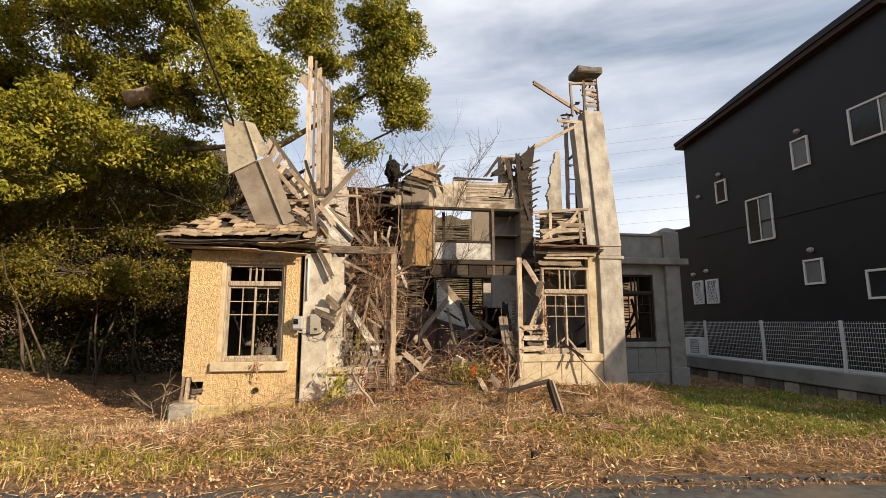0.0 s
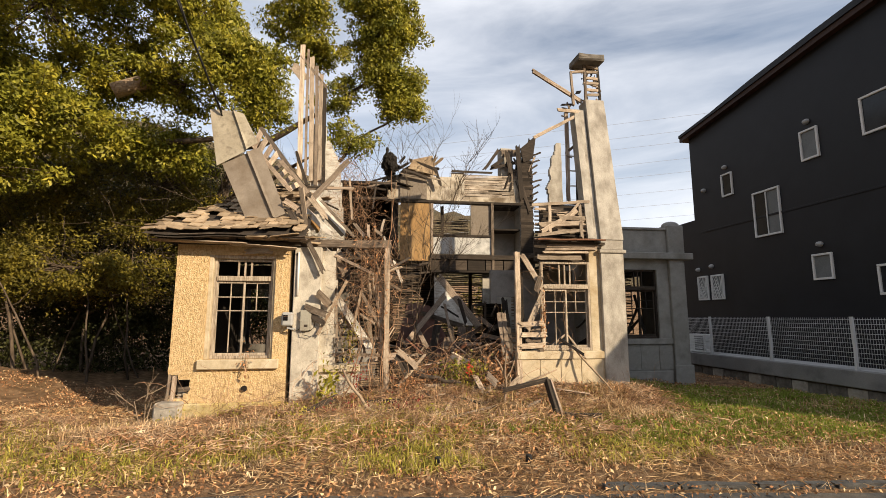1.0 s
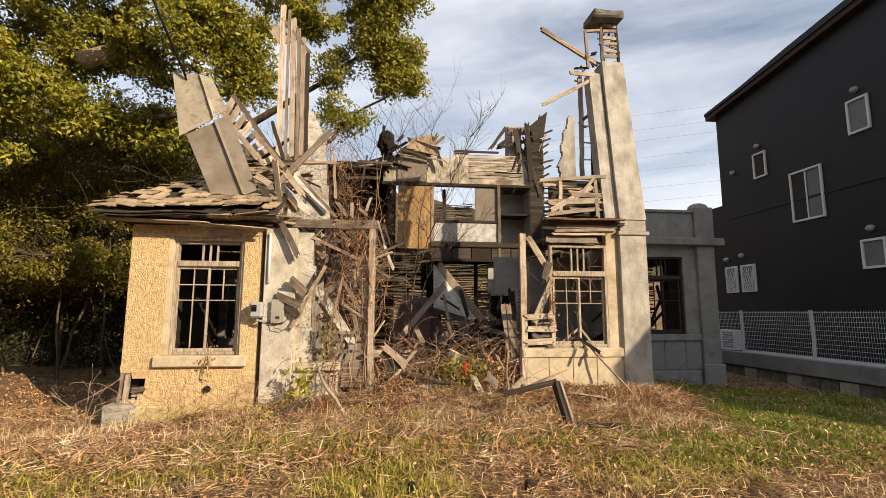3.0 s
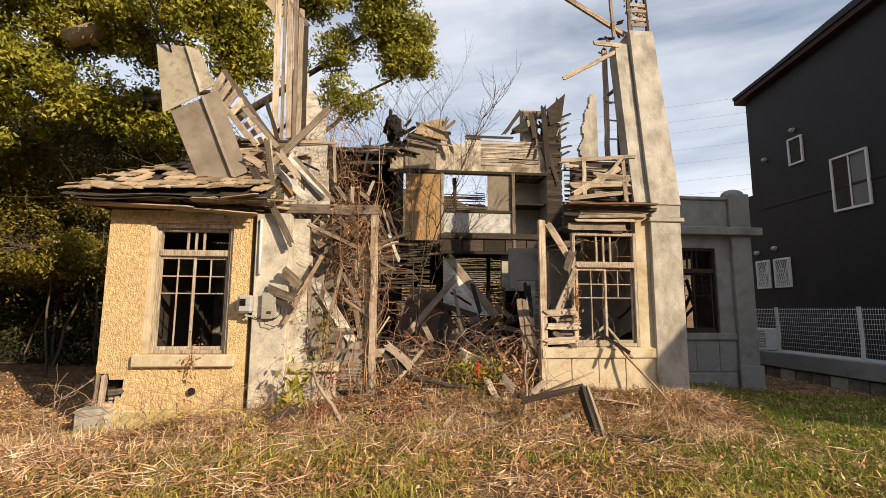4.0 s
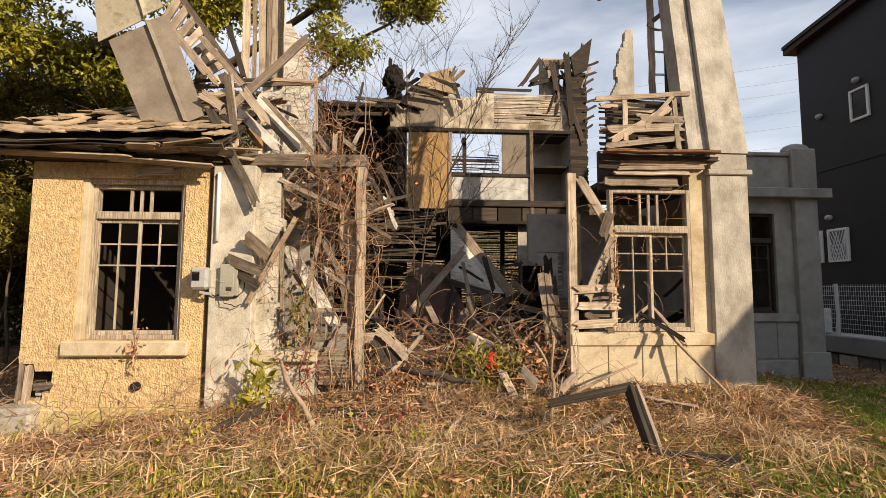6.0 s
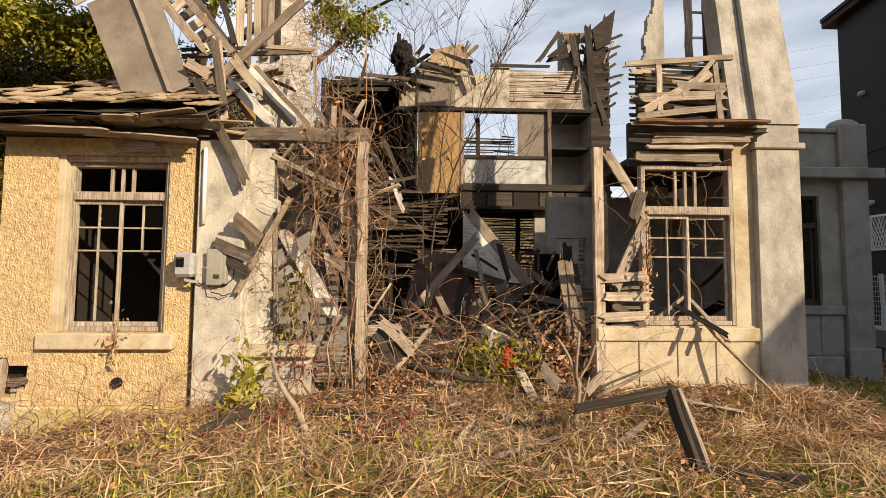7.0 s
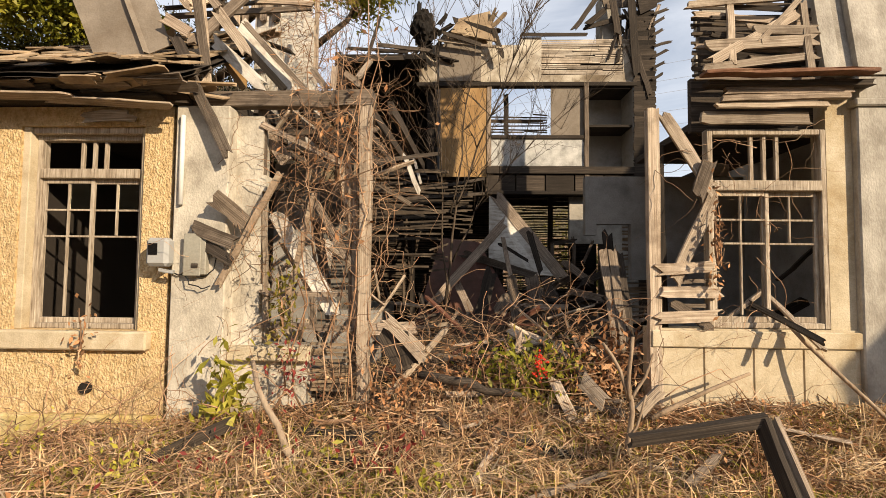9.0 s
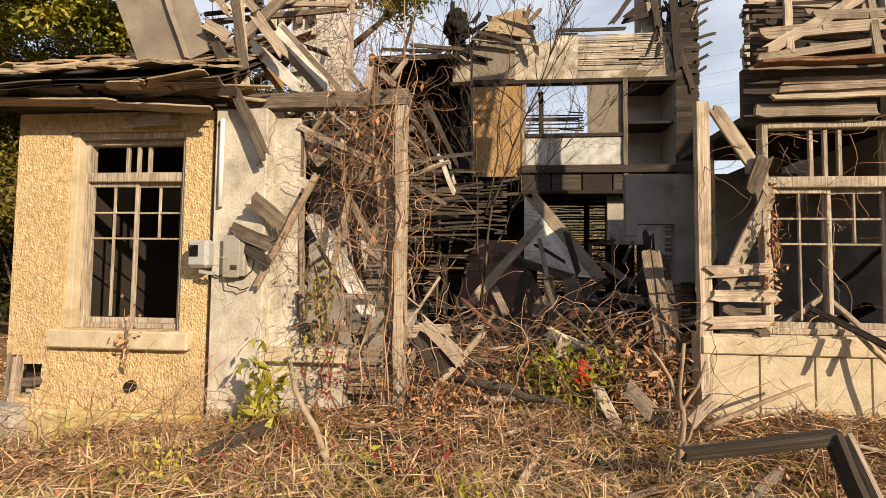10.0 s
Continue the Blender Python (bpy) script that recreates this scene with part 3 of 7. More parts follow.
# dark concrete colour gives the back wall its indoor shade
wall("wall_inner_left", grid(-3.05, 0.3, (-2.9, -2.1, -0.4), 0.4), grid(0.0, 2.9, (0.95, 2.3), 0.4), 0.12, lambda u, z: (-2.9 < u < -2.1 and 0.95 < z < 2.3) or u > -0.4 and z > 0.8, M_CONCRETEDARK, at=12.4, label="back wall of the side room, coloured dark for its shade")

# pilaster and the rendered bay beside it
tagged(block("pilaster", (-1.21, FY - 0.09, -0.3), (-0.72, FY + 0.2, 2.90), M_WHITESTUCCO, bevel=0.012), "flat grey-white stucco pilaster with grey stains", "pilaster", kind="structure")
wall("wall_front_bay", grid(-0.72, 0.08, (), 0.035), grid(-0.3, 2.85, (0.62, 0.76), 0.05), 0.16,
     lambda u, z: (u > -0.46 + 0.025 * noise.noise((z * 3, 1, 0)) and z > 0.76) or u > 0.0 + 0.1 * noise.noise((z * 4, 5, 0)), M_WHITESTUCCO, at=FY + 0.06, label="broken white stucco wall overgrown with vines")
tagged(block("trim", (-0.72, FY - 0.03, 0.62), (0.02, FY + 0.06, 0.75), M_CREAM, bevel=0.012), "cream rendered sill band with moss", "sill", kind="structure")

# right bay
wall("wall_front_right", grid(3.02, 4.80, (3.08, 3.54, 4.40), 0.12), grid(-0.1, 0.96, (0.8,), 0.12), 0.2, lambda u, z: False, M_CREAM, at=FY, label="cream rendered parapet wall scored into panels")
tagged(block("trim", (3.01, FY - 0.035, 0.80), (4.82, FY, 0.945), M_CREAM, bevel=0.01), "cream rendered sill band", "sill", kind="structure")
wall("wall_front_jamb", [4.56, 4.80], grid(0.96, 3.0, (), 0.3), 0.18, lambda u, z: False, M_CREAM, at=FY + 0.02, label="cream rendered strip beside the window")
wr_ = lattice_window("window_2", 3.53, 4.56, 0.965, 2.72, FY + 0.02, M_FRAME, 2.17, "weathered wooden sash window with empty lights and vines", missing=(0, 1))
pier = empty("pier", "tall stained stucco pier, its upper part leaning back", "pier", kind="structure", at=(4.77, FY, 0))
block("lower_shaft", (4.78, FY - 0.05, -0.2), (5.28, FY + 0.32, 2.90), M_STUCCO, pier, 0.012)
block("capital", (4.75, FY - 0.08, 2.90), (5.33, FY + 0.34, 2.97), M_STUCCO, pier, 0.012)
block("capital", (4.80, FY - 0.04, 2.97), (5.29, FY + 0.3, 3.18), M_STUCCO, pier, 0.012)


def lean_y(z):
    return FY + max(0.0, z - 3.2) * 0.165


def leaning(name, x0, x1, z0, z1, d0, d1, mat, parent, label="", taper=0.0, xs=0.02):
    """A shaft that leans back with the upper wall."""
    v = []
    n = 10
    for i in range(n):
        z = z0 + (z1 - z0) * i / (n - 1)
        k = i / (n - 1)
        for x, d in ((x0 + k * (taper + xs), d0), (x1 + k * (xs - taper), d0), (x1 + k * (xs - taper), d1), (x0 + k * (taper + xs), d1)):
            v.append((x + 0.006 * noise.noise((z * 3, x, d)), lean_y(z) + d, z))
    f = [(4 * i + a, 4 * i + (a + 1) % 4, 4 * i + 4 + (a + 1) % 4, 4 * i + 4 + a) for i in range(n - 1) for a in range(4)]
    f += [(3, 2, 1, 0), (4 * n - 4, 4 * n - 3, 4 * n - 2, 4 * n - 1)]
    off = parent.matrix_basis.translation if parent is not None else Vector((0, 0, 0))
    return raw(name, v, f, mat, parent, label, m=Matrix.Translation(-off))


leaning("upper_shaft", 4.80, 5.29, 3.18, 6.45, -0.06, 0.30, M_STUCCO, pier, taper=0.03, xs=0.03)
leaning("recess", 4.69, 4.80, 3.2, 6.2, 0.0, 0.26, M_CONCRETE, pier)
leaning("side_strip", 4.55, 4.69, 3.2, 6.20, -0.02, 0.24, M_STUCCO, pier, xs=0.03)

# post and lintels
posts = empty("door_frame", "grey weathered timber post and lintel of the fallen entrance", "door frame", at=(0.5, FY, 0.2))
board((0.50, 9.02, 0.1), (0.49, 9.02, 2.92), 0.10, 0.11, M_WOODPALE, 0, posts, "post", 0.1)
board((0.38, 9.10, 0.55), (0.36, 9.10, 2.2), 0.07, 0.06, M_WOOD, 0, posts, "post", 0.4)
board((-1.25, 9.05, 2.99), (0.56, 9.02, 2.99), 0.14, 0.12, M_WOOD, 0, posts, "lintel", 0.1)
post_r = empty("door_frame", "grey weathered timber doorpost with a loose diagonal brace", "door frame", at=(2.97, FY, 0.2))
board((3.06, 9.02, 0.2), (3.05, 9.02, 2.90), 0.10, 0.08, M_WOODPALE, 0, post_r, "post", 0.1)
board((3.15, 9.10, 0.9), (3.14, 9.12, 2.6), 0.09, 0.05, M_WOODDARK, 0, post_r, "post", 0.1)

# ---- annex ----
AY = 11.3
wall("wall_annex_front", grid(5.35, 8.18, (6.5, 7.46), 0.4), grid(-0.3, 3.1, (1.07, 2.82), 0.4), 0.2, lambda u, z: 6.5 < u < 7.46 and 1.07 < z < 2.82, M_ANNEX, at=AY, label="grey rendered annex wall")
wall("wall_annex_side", grid(AY + 0.2, 17.0, (13.0, 14.2), 0.5), grid(-0.3, 3.1, (1.07, 2.82), 0.4), 0.2, lambda u, z: 13.0 < u < 14.2 and 1.07 < z < 2.82, M_ANNEX, "y", 7.98, label="grey rendered annex side wall")
annex = empty("cornice", "grey rendered cornice and parapet of the annex", "cornice", kind="structure", at=(7, AY, 3))
block("cornice_band", (5.35, AY - 0.20, 3.08), (8.40, AY + 0.3, 3.25), M_ANNEX, annex, 0.015)
block("parapet", (5.35, AY + 0.02, 3.25), (7.80, AY + 0.2, 3.86), M_ANNEX, annex, 0.015)
block("parapet_cap", (5.35, AY - 0.02, 3.86), (7.80, AY + 0.24, 3.93), M_ANNEX, annex, 0.015)
block("corner_block", (7.80, AY - 0.06, 3.25), (8.26, AY + 0.36, 4.00), M_ANNEX, annex, 0.02)
bm = bmesh.new()
bmesh.ops.create_uvsphere(bm, u_segments=16, v_segments=8, radius=0.24, matrix=Matrix.Translation((8.03 - 7, 0.15, 1.0)) @ Matrix.Diagonal((1, 0.8, 0.55, 1)))
part("finial", bm, M_ANNEX, annex)
tagged(block("pilaster", (7.78, AY - 0.10, -0.2), (8.20, AY, 3.08), M_ANNEX, bevel=0.012), "grey rendered corner pilaster of the annex", "pilaster", kind="structure")
tagged(block("plinth", (7.74, AY - 0.14, -0.3), (8.25, AY - 0.10, 0.42), M_ANNEX, bevel=0.012), "grey rendered pilaster base", "plinth", kind="structure")
tagged(block("trim", (5.35, AY - 0.06, 0.93), (7.78, AY, 1.07), M_ANNEX, bevel=0.01), "grey rendered sill band", "sill", kind="structure")
wa_ = lattice_window("window_3", 6.5, 7.46, 1.07, 2.82, AY + 0.05, M_WOODDARK, 2.30, "dark wooden sash window with empty lights", missing=(0, 1))

# ---- black house, fence, retaining wall ----
BX = 11.9
house = empty("black_house", "three-storey black-clad house with small white-framed windows", "house", at=(BX, 12, 0))
B0, B1 = 2.7, 15.72
# the unseen front below y 8.2 is shaped to cast the diagonal shadow
hpoly = [(B1, 0.2), (B1, 8.26), (12.45, 8.60), (10.1, 8.86), (8.2, 9.02), (4.6, 5.75), (B0, 4.9), (B0, 0.2)]
v = [(0, y - 12, z) for y, z in hpoly] + [(9, y - 12, z) for y, z in hpoly]
n = len(hpoly)
raw("wall", v, [tuple(range(n)), tuple(range(2 * n - 1, n - 1, -1))] + [(i, i + n, (i + 1) % n + n, (i + 1) % n) for i in range(n)], M_BLACK, house)
block("lower_wing", (BX + 0.02, 15.72, 0.2), (BX + 6, 16.7, 5.15), M_BLACK, house)
# last two points: unseen roof slope, made up to shape the cast shadow
rp = [(15.98, 8.22), (14.2, 8.40), (12.45, 8.58), (10.1, 8.84), (8.2, 9.01), (4.5, 5.70), (1.9, 4.70)]
for nm, mt, lo, hi, out, lb in (("roof", M_ROOFEDGE, 0.0, 0.15, -0.20, "dark brown roof edge"), ("roof_cap", M_BLACK, 0.152, 0.25, -0.24, "black sheet-metal roof cap")):
    v, f = [], []
    for y, z in rp:
        up = 0.08 if nm == "roof_cap" and y < 12.5 else 0.0
        v += [(out, y - 12, z + lo), (9.5, y - 12, z + lo), (9.5, y - 12, z + hi + up), (out, y - 12, z + hi + up)]
    for i in range(len(rp) - 1):
        f += [(4 * i + a, 4 * i + (a + 1) % 4, 4 * i + 4 + (a + 1) % 4, 4 * i + 4 + a) for a in range(4)]
    f += [(3, 2, 1, 0), (24, 25, 26, 27)]
    raw(nm, v, f, mt, house, lb)
block("seam", (BX - 0.02, B0, 4.60), (BX, 15.4, 4.66), M_BLACK, house, 0.004)


def sub(name, lo, hi, mat, top, parent, bevel=0.004, label=""):
    """A block under a part whose own thing is top."""
    ob = block(name, lo, hi, mat, top, bevel, label)
    ob.parent = parent
    ob.matrix_basis = Matrix.Translation(ob.matrix_basis.translation - parent.matrix_basis.translation)
    return ob


def house_window(y0, y1, z0, z1, panes):
    """A white aluminium window in the black wall; panes: glass materials from far to near."""
    fr = 0.055
    w = block("window", (BX - 0.05, y0, z1 - fr), (BX + 0.02, y1, z1), M_ALU, house, 0.006, "white-framed window")
    sub("frame", (BX - 0.05, y0, z0), (BX + 0.02, y1, z0 + fr), M_ALU, house, w)
    sub("frame", (BX - 0.05, y0, z0 + fr), (BX + 0.02, y0 + fr, z1 - fr), M_ALU, house, w)
    sub("frame", (BX - 0.05, y1 - fr, z0 + fr), (BX + 0.02, y1, z1 - fr), M_ALU, house, w)
    n = len(panes)
    for i, g in enumerate(panes):
        a, b = y1 - fr - (y1 - y0 - 2 * fr) * (i + 1) / n, y1 - fr - (y1 - y0 - 2 * fr) * i / n
        sub("pane", (BX - 0.012 + 0.01 * i, a, z0 + fr), (BX + 0.01, b, z1 - fr), g, house, w, 0)
        if n > 1 and i < n - 1:
            sub("stile", (BX - 0.035, a - 0.02, z0 + fr), (BX - 0.015, a + 0.02, z1 - fr), M_ALU, house, w)


def vent_hood(y, z):
    bm = bmesh.new()
    bmesh.ops.create_uvsphere(bm, u_segments=12, v_segments=8, radius=0.10, matrix=Matrix.Translation((-0.02, y - 12, z)) @ Matrix.Diagonal((0.9, 1, 0.75, 1)))
    part("vent_hood", bm, M_PLASTIC, house, "small round grey vent hood")


house_window(11.93, 12.93, 4.02, 5.42, (M_DARKGLASS, M_FROST))
house_window(10.55, 11.10, 5.85, 6.70, (M_FROST,))
house_window(13.70, 14.20, 5.62, 6.40, (M_DARKGLASS,))
house_window(10.53, 11.11, 2.58, 3.27, (M_FROST,))
house_window(8.40, 9.46, 2.12, 2.83, (M_DARKGLASS, M_DARKGLASS))
house_window(7.9, 9.40, 5.95, 6.9, (M_DARKGLASS, M_FROST))
for y, z in ((14.0, 6.62), (10.85, 6.92), (10.85, 3.52), (15.1, 6.1), (15.0, 3.36), (15.7, 3.3)):
    vent_hood(y, z)
for y0, y1 in ((15.22, 15.76), (14.46, 15.06)):
    house_window(y0, y1, 2.2, 3.05, (M_FROST,))
    for k in range(7):
        u = y0 + 0.06 + (y1 - y0 - 0.12) * k / 6
        for s in (-1, 1):
            bm = bmesh.new()
            a, b = Vector((-0.07, u - 12, 2.24)), Vector((-0.07, min(max(u + s * 0.28, y0 + 0.03), y1 - 0.03) - 12, 3.0))
            vv, ff = tube([a, b], [0.008, 0.008], 4)
            for q in vv:
                bm.verts.new(q)
            bm.verts.ensure_lookup_table()
            for q in ff:
                bm.faces.new([bm.verts[i] for i in q])
            part("grille_bar", bm, M_ALU, house)

FX = 10.36
retain = tagged(block("retaining_wall", (FX - 0.10, -6, 0.14), (FX + 0.08, 17.0, 0.50), M_BLOCK, bevel=0.015), "low grey concrete retaining wall with a stained block footing", "wall", kind="structure")
block("footing", (FX - 0.02, -6, -0.5), (FX + 0.08, 17.0, 0.14), M_CONCRETEDARK, retain, 0.004)
grng = np.random.default_rng(12)
for k in range(34):
    y = 0.4 + 0.46 * k
    block("footing_block", (FX - 0.05 - 0.02 * grng.random(), y, -0.45), (FX - 0.018, y + 0.42, 0.11), M_CONCRETEDARK if k % 3 else M_CONCRETE, retain, 0.012)
tagged(block("pavement", (FX + 0.08, -6, 0.2), (BX + 9, 18.0, 0.42), M_YARD, bevel=0.01), "pale concrete yard beside the black house", "pavement", kind="structure")
fence = empty("mesh_fence", "white welded wire mesh fence on posts", "fence", at=(FX, 9, 0.5))
for k in range(10):
    y = -4.7 + 2.2 * k - 1.85 + 0.0
    board((FX, y + 0.03, 0.48), (FX, y + 0.03, 1.62), 0.055, 0.055, M_FENCE, 0, fence, "post", 0)
fy0, fy1 = -6.5, 15.1
lines = []
for z in [0.56 + 0.1 * i for i in range(11)]:
    lines.append(([(0.04, fy0 - 9, z - 0.5), (0.04, fy1 - 9, z - 0.5)], [0.006, 0.006]))
for y in np.arange(fy0, fy1, 0.055):
    lines.append(([(0.045, y - 9, 0.05), (0.045, y - 9, 1.10)], [0.0028, 0.0028]))
tubes("wire_mesh", lines, M_FENCE, fence, sides=4)

# air conditioner behind the fence
ac = empty("air_conditioner", "white outdoor air conditioner unit behind the fence", "air conditioner", at=(11.2, 14.9, 0.42))
block("body", (11.05, 14.5, 0.44), (11.35, 15.3, 1.04), M_ALU, ac, 0.02)
block("fan_grille", (11.03, 14.58, 0.52), (11.05, 15.02, 0.98), M_BLOCK, ac, 0.01)
for k in range(6):
    block("slat", (11.02, 14.58, 0.56 + 0.07 * k), (11.03, 15.02, 0.58 + 0.07 * k), M_ALU, ac, 0.002)
block("foot", (11.08, 14.55, 0.42), (11.32, 14.61, 0.44), M_BLOCK, ac, 0.002)
block("foot", (11.08, 15.19, 0.42), (11.32, 15.25, 0.44), M_BLOCK, ac, 0.002)

# room behind the right bay
wall("wall_room_right", grid(9.3, 13.8, (), 0.45), grid(-0.1, 2.95, (), 0.4), 0.14, lambda u, z: False, M_PLASTER, "y", 5.30, label="stained plaster side wall of the right room")
wall("wall_room_back", grid(3.05, 5.16, (3.66, 4.1), 0.15), grid(0.0, 2.75, (0.5, 1.95), 0.15), 0.12, lambda u, z: u < 3.66 + 0.1 * noise.noise((z * 3, 2, 0)) and z < 2.05 + 0.1 * noise.noise((u * 3, 1, 0)) or u < 4.1 and 0.5 < z < 1.4, M_PLASTER, at=11.25, label="stained plaster back wall of the right room")
# ceiling added to block the sun from the right room and the walls behind
tagged(block("ceiling", (3.72, 9.22, 2.92), (5.29, 11.24, 3.0), M_WOODDARK), "added dark ceiling that shades the right room", "ceiling", kind="structure")
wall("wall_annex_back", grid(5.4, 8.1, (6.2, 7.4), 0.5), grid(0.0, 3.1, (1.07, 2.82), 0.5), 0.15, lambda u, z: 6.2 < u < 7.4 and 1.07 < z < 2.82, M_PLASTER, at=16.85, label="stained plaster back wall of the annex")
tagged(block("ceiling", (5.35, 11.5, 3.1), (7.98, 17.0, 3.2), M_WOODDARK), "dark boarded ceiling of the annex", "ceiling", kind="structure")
# proud panels of the right parapet wall and of the annex
par = bpy.data.objects["wall_front_right"]
for x0, x1 in ((3.03, 3.452), (3.466, 3.872), (3.886, 4.292), (4.306, 4.735)):
    block("panel", (x0, FY - 0.012, -0.05), (x1, FY + 0.001, 0.79), M_CREAM, par, 0.003)
par = bpy.data.objects["wall_annex_front"]
for k in range(5):
    block("panel", (5.40 + 0.5 * k, AY - 0.016, 0.30), (5.885 + 0.5 * k - (0.12 if k == 4 else 0), AY + 0.001, 0.92), M_ANNEX, par, 0.004)
block("skirting", (5.36, AY - 0.05, -0.2), (7.73, AY + 0.001, 0.27), M_ANNEX, par, 0.008)

# outer walls and floor added to close the middle rooms and darken them
wall("wall_outer_back", grid(-3.0, 4.9, (0.9, 2.0, 2.5, 4.2), 0.4), grid(0.0, 3.3, (1.0, 2.3, 3.2), 0.4), 0.1, lambda u, z: (0.9 < u < 2.0 and 1.0 < z < 2.3) or (2.5 < u < 4.2 and 1.0 < z < 3.2), M_WOODDARK, at=17.2, label="added dark outer wall that keeps light out at the back")
wall("wall_outer_side", grid(12.7, 17.2, (), 0.5), grid(0.0, 3.3, (), 0.5), 0.1, lambda u, z: False, M_WOODDARK, "y", -1.6, label="added dark side wall that keeps light out of the middle rooms")
tagged(block("floor_slab", (-1.5, 15.4, 3.3), (4.7, 17.2, 3.42), M_WOODDARK), "added dark floor that shades the back room", "floor", kind="structure")

for k in range(9):
    x = 2.6 + 0.78 * k
    tagged(board((x, road_edge(x) + 0.16, -0.085), (x + 0.75, road_edge(x + 0.75) + 0.16, -0.085), 0.07, 0.10, M_ASPHALT, 0, None, "kerb", 0.3), "low worn concrete kerb half buried in litter", "kerb", "kerb stones", "structure")
for x, y in ((1.02, 5.55), (2.08, 5.52)):
    bm = bmesh.new()
    bmesh.ops.create_cone(bm, cap_ends=True, segments=10, radius1=0.045, radius2=0.038, depth=0.14, matrix=Matrix.Translation((x, y, ground_z(x, y) + 0.05)))
    bmesh.ops.bevel(bm, geom=bm.edges[:], offset=0.006, segments=1, affect="EDGES")
    tagged(part("marker_peg", bm, M_CABLE), "short black plastic peg in the verge", "peg", "marker pegs")

# ---- back rooms, open to the front ----
BY = 13.8


def laths(name, x0, x1, z0, z1, y, mat, seed, parent=None, gap=0.042, label="bare horizontal laths of a wall that lost its plaster", miss=0.12, axis="x", wob=0.012):
    rng = np.random.default_rng(seed)
    V, F = [], []
    z = z0
    while z < z1:
        u = x0
        while u < x1:
            ln = rng.uniform(0.5, 1.4)
            e = min(x1, u + ln)
            if rng.random() > miss and e - u > 0.1:
                a, b = z + rng.normal(0, wob), z + rng.normal(0, wob)
                o = len(V)
                d = rng.uniform(-0.01, 0.01)
                for uu, zz in ((u, a), (e, b)):
                    for dy, dz in ((0, 0), (0.012, 0), (0.012, 0.026), (0, 0.026)):
                        V.append((uu, y + dy + d, zz + dz) if axis == "x" else (y + dy + d, uu, zz + dz))
                F += [tuple(o + i for i in q) for q in ((0, 1, 5, 4), (1, 2, 6, 5), (2, 3, 7, 6), (3, 0, 4, 7), (3, 2, 1, 0), (4, 5, 6, 7))]
            u = e + 0.004
        z += gap
    ob = raw(name, V, F, mat, parent)
    return ob if parent else tagged(ob, label, "laths", kind="structure")


band = wall("wall_back_upper", grid(0.55, 4.66, (1.95, 2.9, 3.9), 0.15), grid(5.08, 5.98, (), 0.15), 0.10,
            lambda u, z: (u > 2.85 and 5.2 < z and u < 4.5) or z > 5.9 + 0.08 * math.sin(5 * u), M_PLASTERWARM, at=BY, label="stained plaster band with its laths laid bare")
laths("laths_upper", 2.7, 4.66, 5.12, 5.92, BY + 0.01, M_LATHPALE, 3, miss=0.03, gap=0.034, wob=0.006)
# dark sheet added so that the gaps between the laths stay dark
tagged(block("wall_backing", (2.6, BY + 0.11, 5.1), (4.6, BY + 0.14, 5.88), M_WOODDARK), "added dark sheet behind the bare laths", "wall", kind="structure")
tagged(block("beam", (0.5, BY - 0.06, 5.0), (4.7, BY + 0.1, 5.08), M_WOODDARK, bevel=0.008), "dark timber rail under the plaster band", "beam", kind="structure")
tagged(block("panel", (0.96, BY - 0.02, 3.25), (1.86, BY + 0.02, 4.98), M_PLY, bevel=0.004), "yellowed wall board, torn at its top edge", "panel", kind="structure")
board((1.90, BY, 2.9), (1.90, BY, 5.02), 0.08, 0.08, M_WOOD, 0, None, "stud", 0.1)
tagged(bpy.data.objects["stud"], "grey timber stud of the upper room", "stud")
tagged(board((3.74, BY - 0.03, 2.95), (3.74, BY - 0.03, 5.06), 0.08, 0.08, M_WOOD, 0, None, "stud", 0.1), "grey timber stud of the upper room", "stud")
tagged(block("panel", (3.08, BY, 4.05), (3.70, BY + 0.03, 5.0), M_SHEET, bevel=0.004), "stained beige wall board", "panel", kind="structure")
tagged(block("panel", (0.93, BY - 0.05, 5.10), (1.74, BY - 0.003, 5.84), M_SHEET, bevel=0.006), "stained brown board at the end of the plaster band", "panel", kind="structure")
tagged(block("panel", (1.94, BY - 0.03, 3.46), (3.70, BY + 0.02, 3.98), M_WHITEWASH, bevel=0.006), "white plaster panel with black mould at one end", "panel", kind="structure")
tagged(block("beam", (1.94, BY - 0.06, 3.98), (3.70, BY + 0.06, 4.05), M_WOODDARK, bevel=0.006), "dark window rail of the upper room", "beam", kind="structure")
tagged(block("beam", (1.85, BY - 0.10, 3.30), (4.62, BY + 0.06, 3.44), M_WOODDARK, bevel=0.01), "dark floor beam of the upper room", "beam", kind="structure")
tagged(block("beam", (1.85, BY - 0.14, 2.90), (4.66, BY + 0.06, 2.97), M_WOODDARK, bevel=0.01), "dark floor beam of the upper room", "beam", kind="structure")
for k in range(5):
    tagged(block("joist_board", (1.87 + 0.55 * k, BY - 0.05, 2.98), (2.40 + 0.55 * k, BY - 0.02, 3.29), M_WOODDARK, bevel=0.008), "dark fascia board between the floor beams", "board", "fascia boards")
laths("laths_window", 1.95, 3.1, 4.06, 4.62, BY + 0.5, M_LATHDARK, 5)
tagged(board((2.28, BY + 0.42, 3.95), (2.26, BY + 0.42, 5.02), 0.09, 0.07, M_WOODDARK, 0, None, "stud", 0.3), "dark timber stud behind the upper window opening", "stud")
# cupboard with one shelf
cup = empty("cupboard", "open built-in cupboard with plastered back and one shelf", "cupboard", at=(4.2, BY, 3.3))
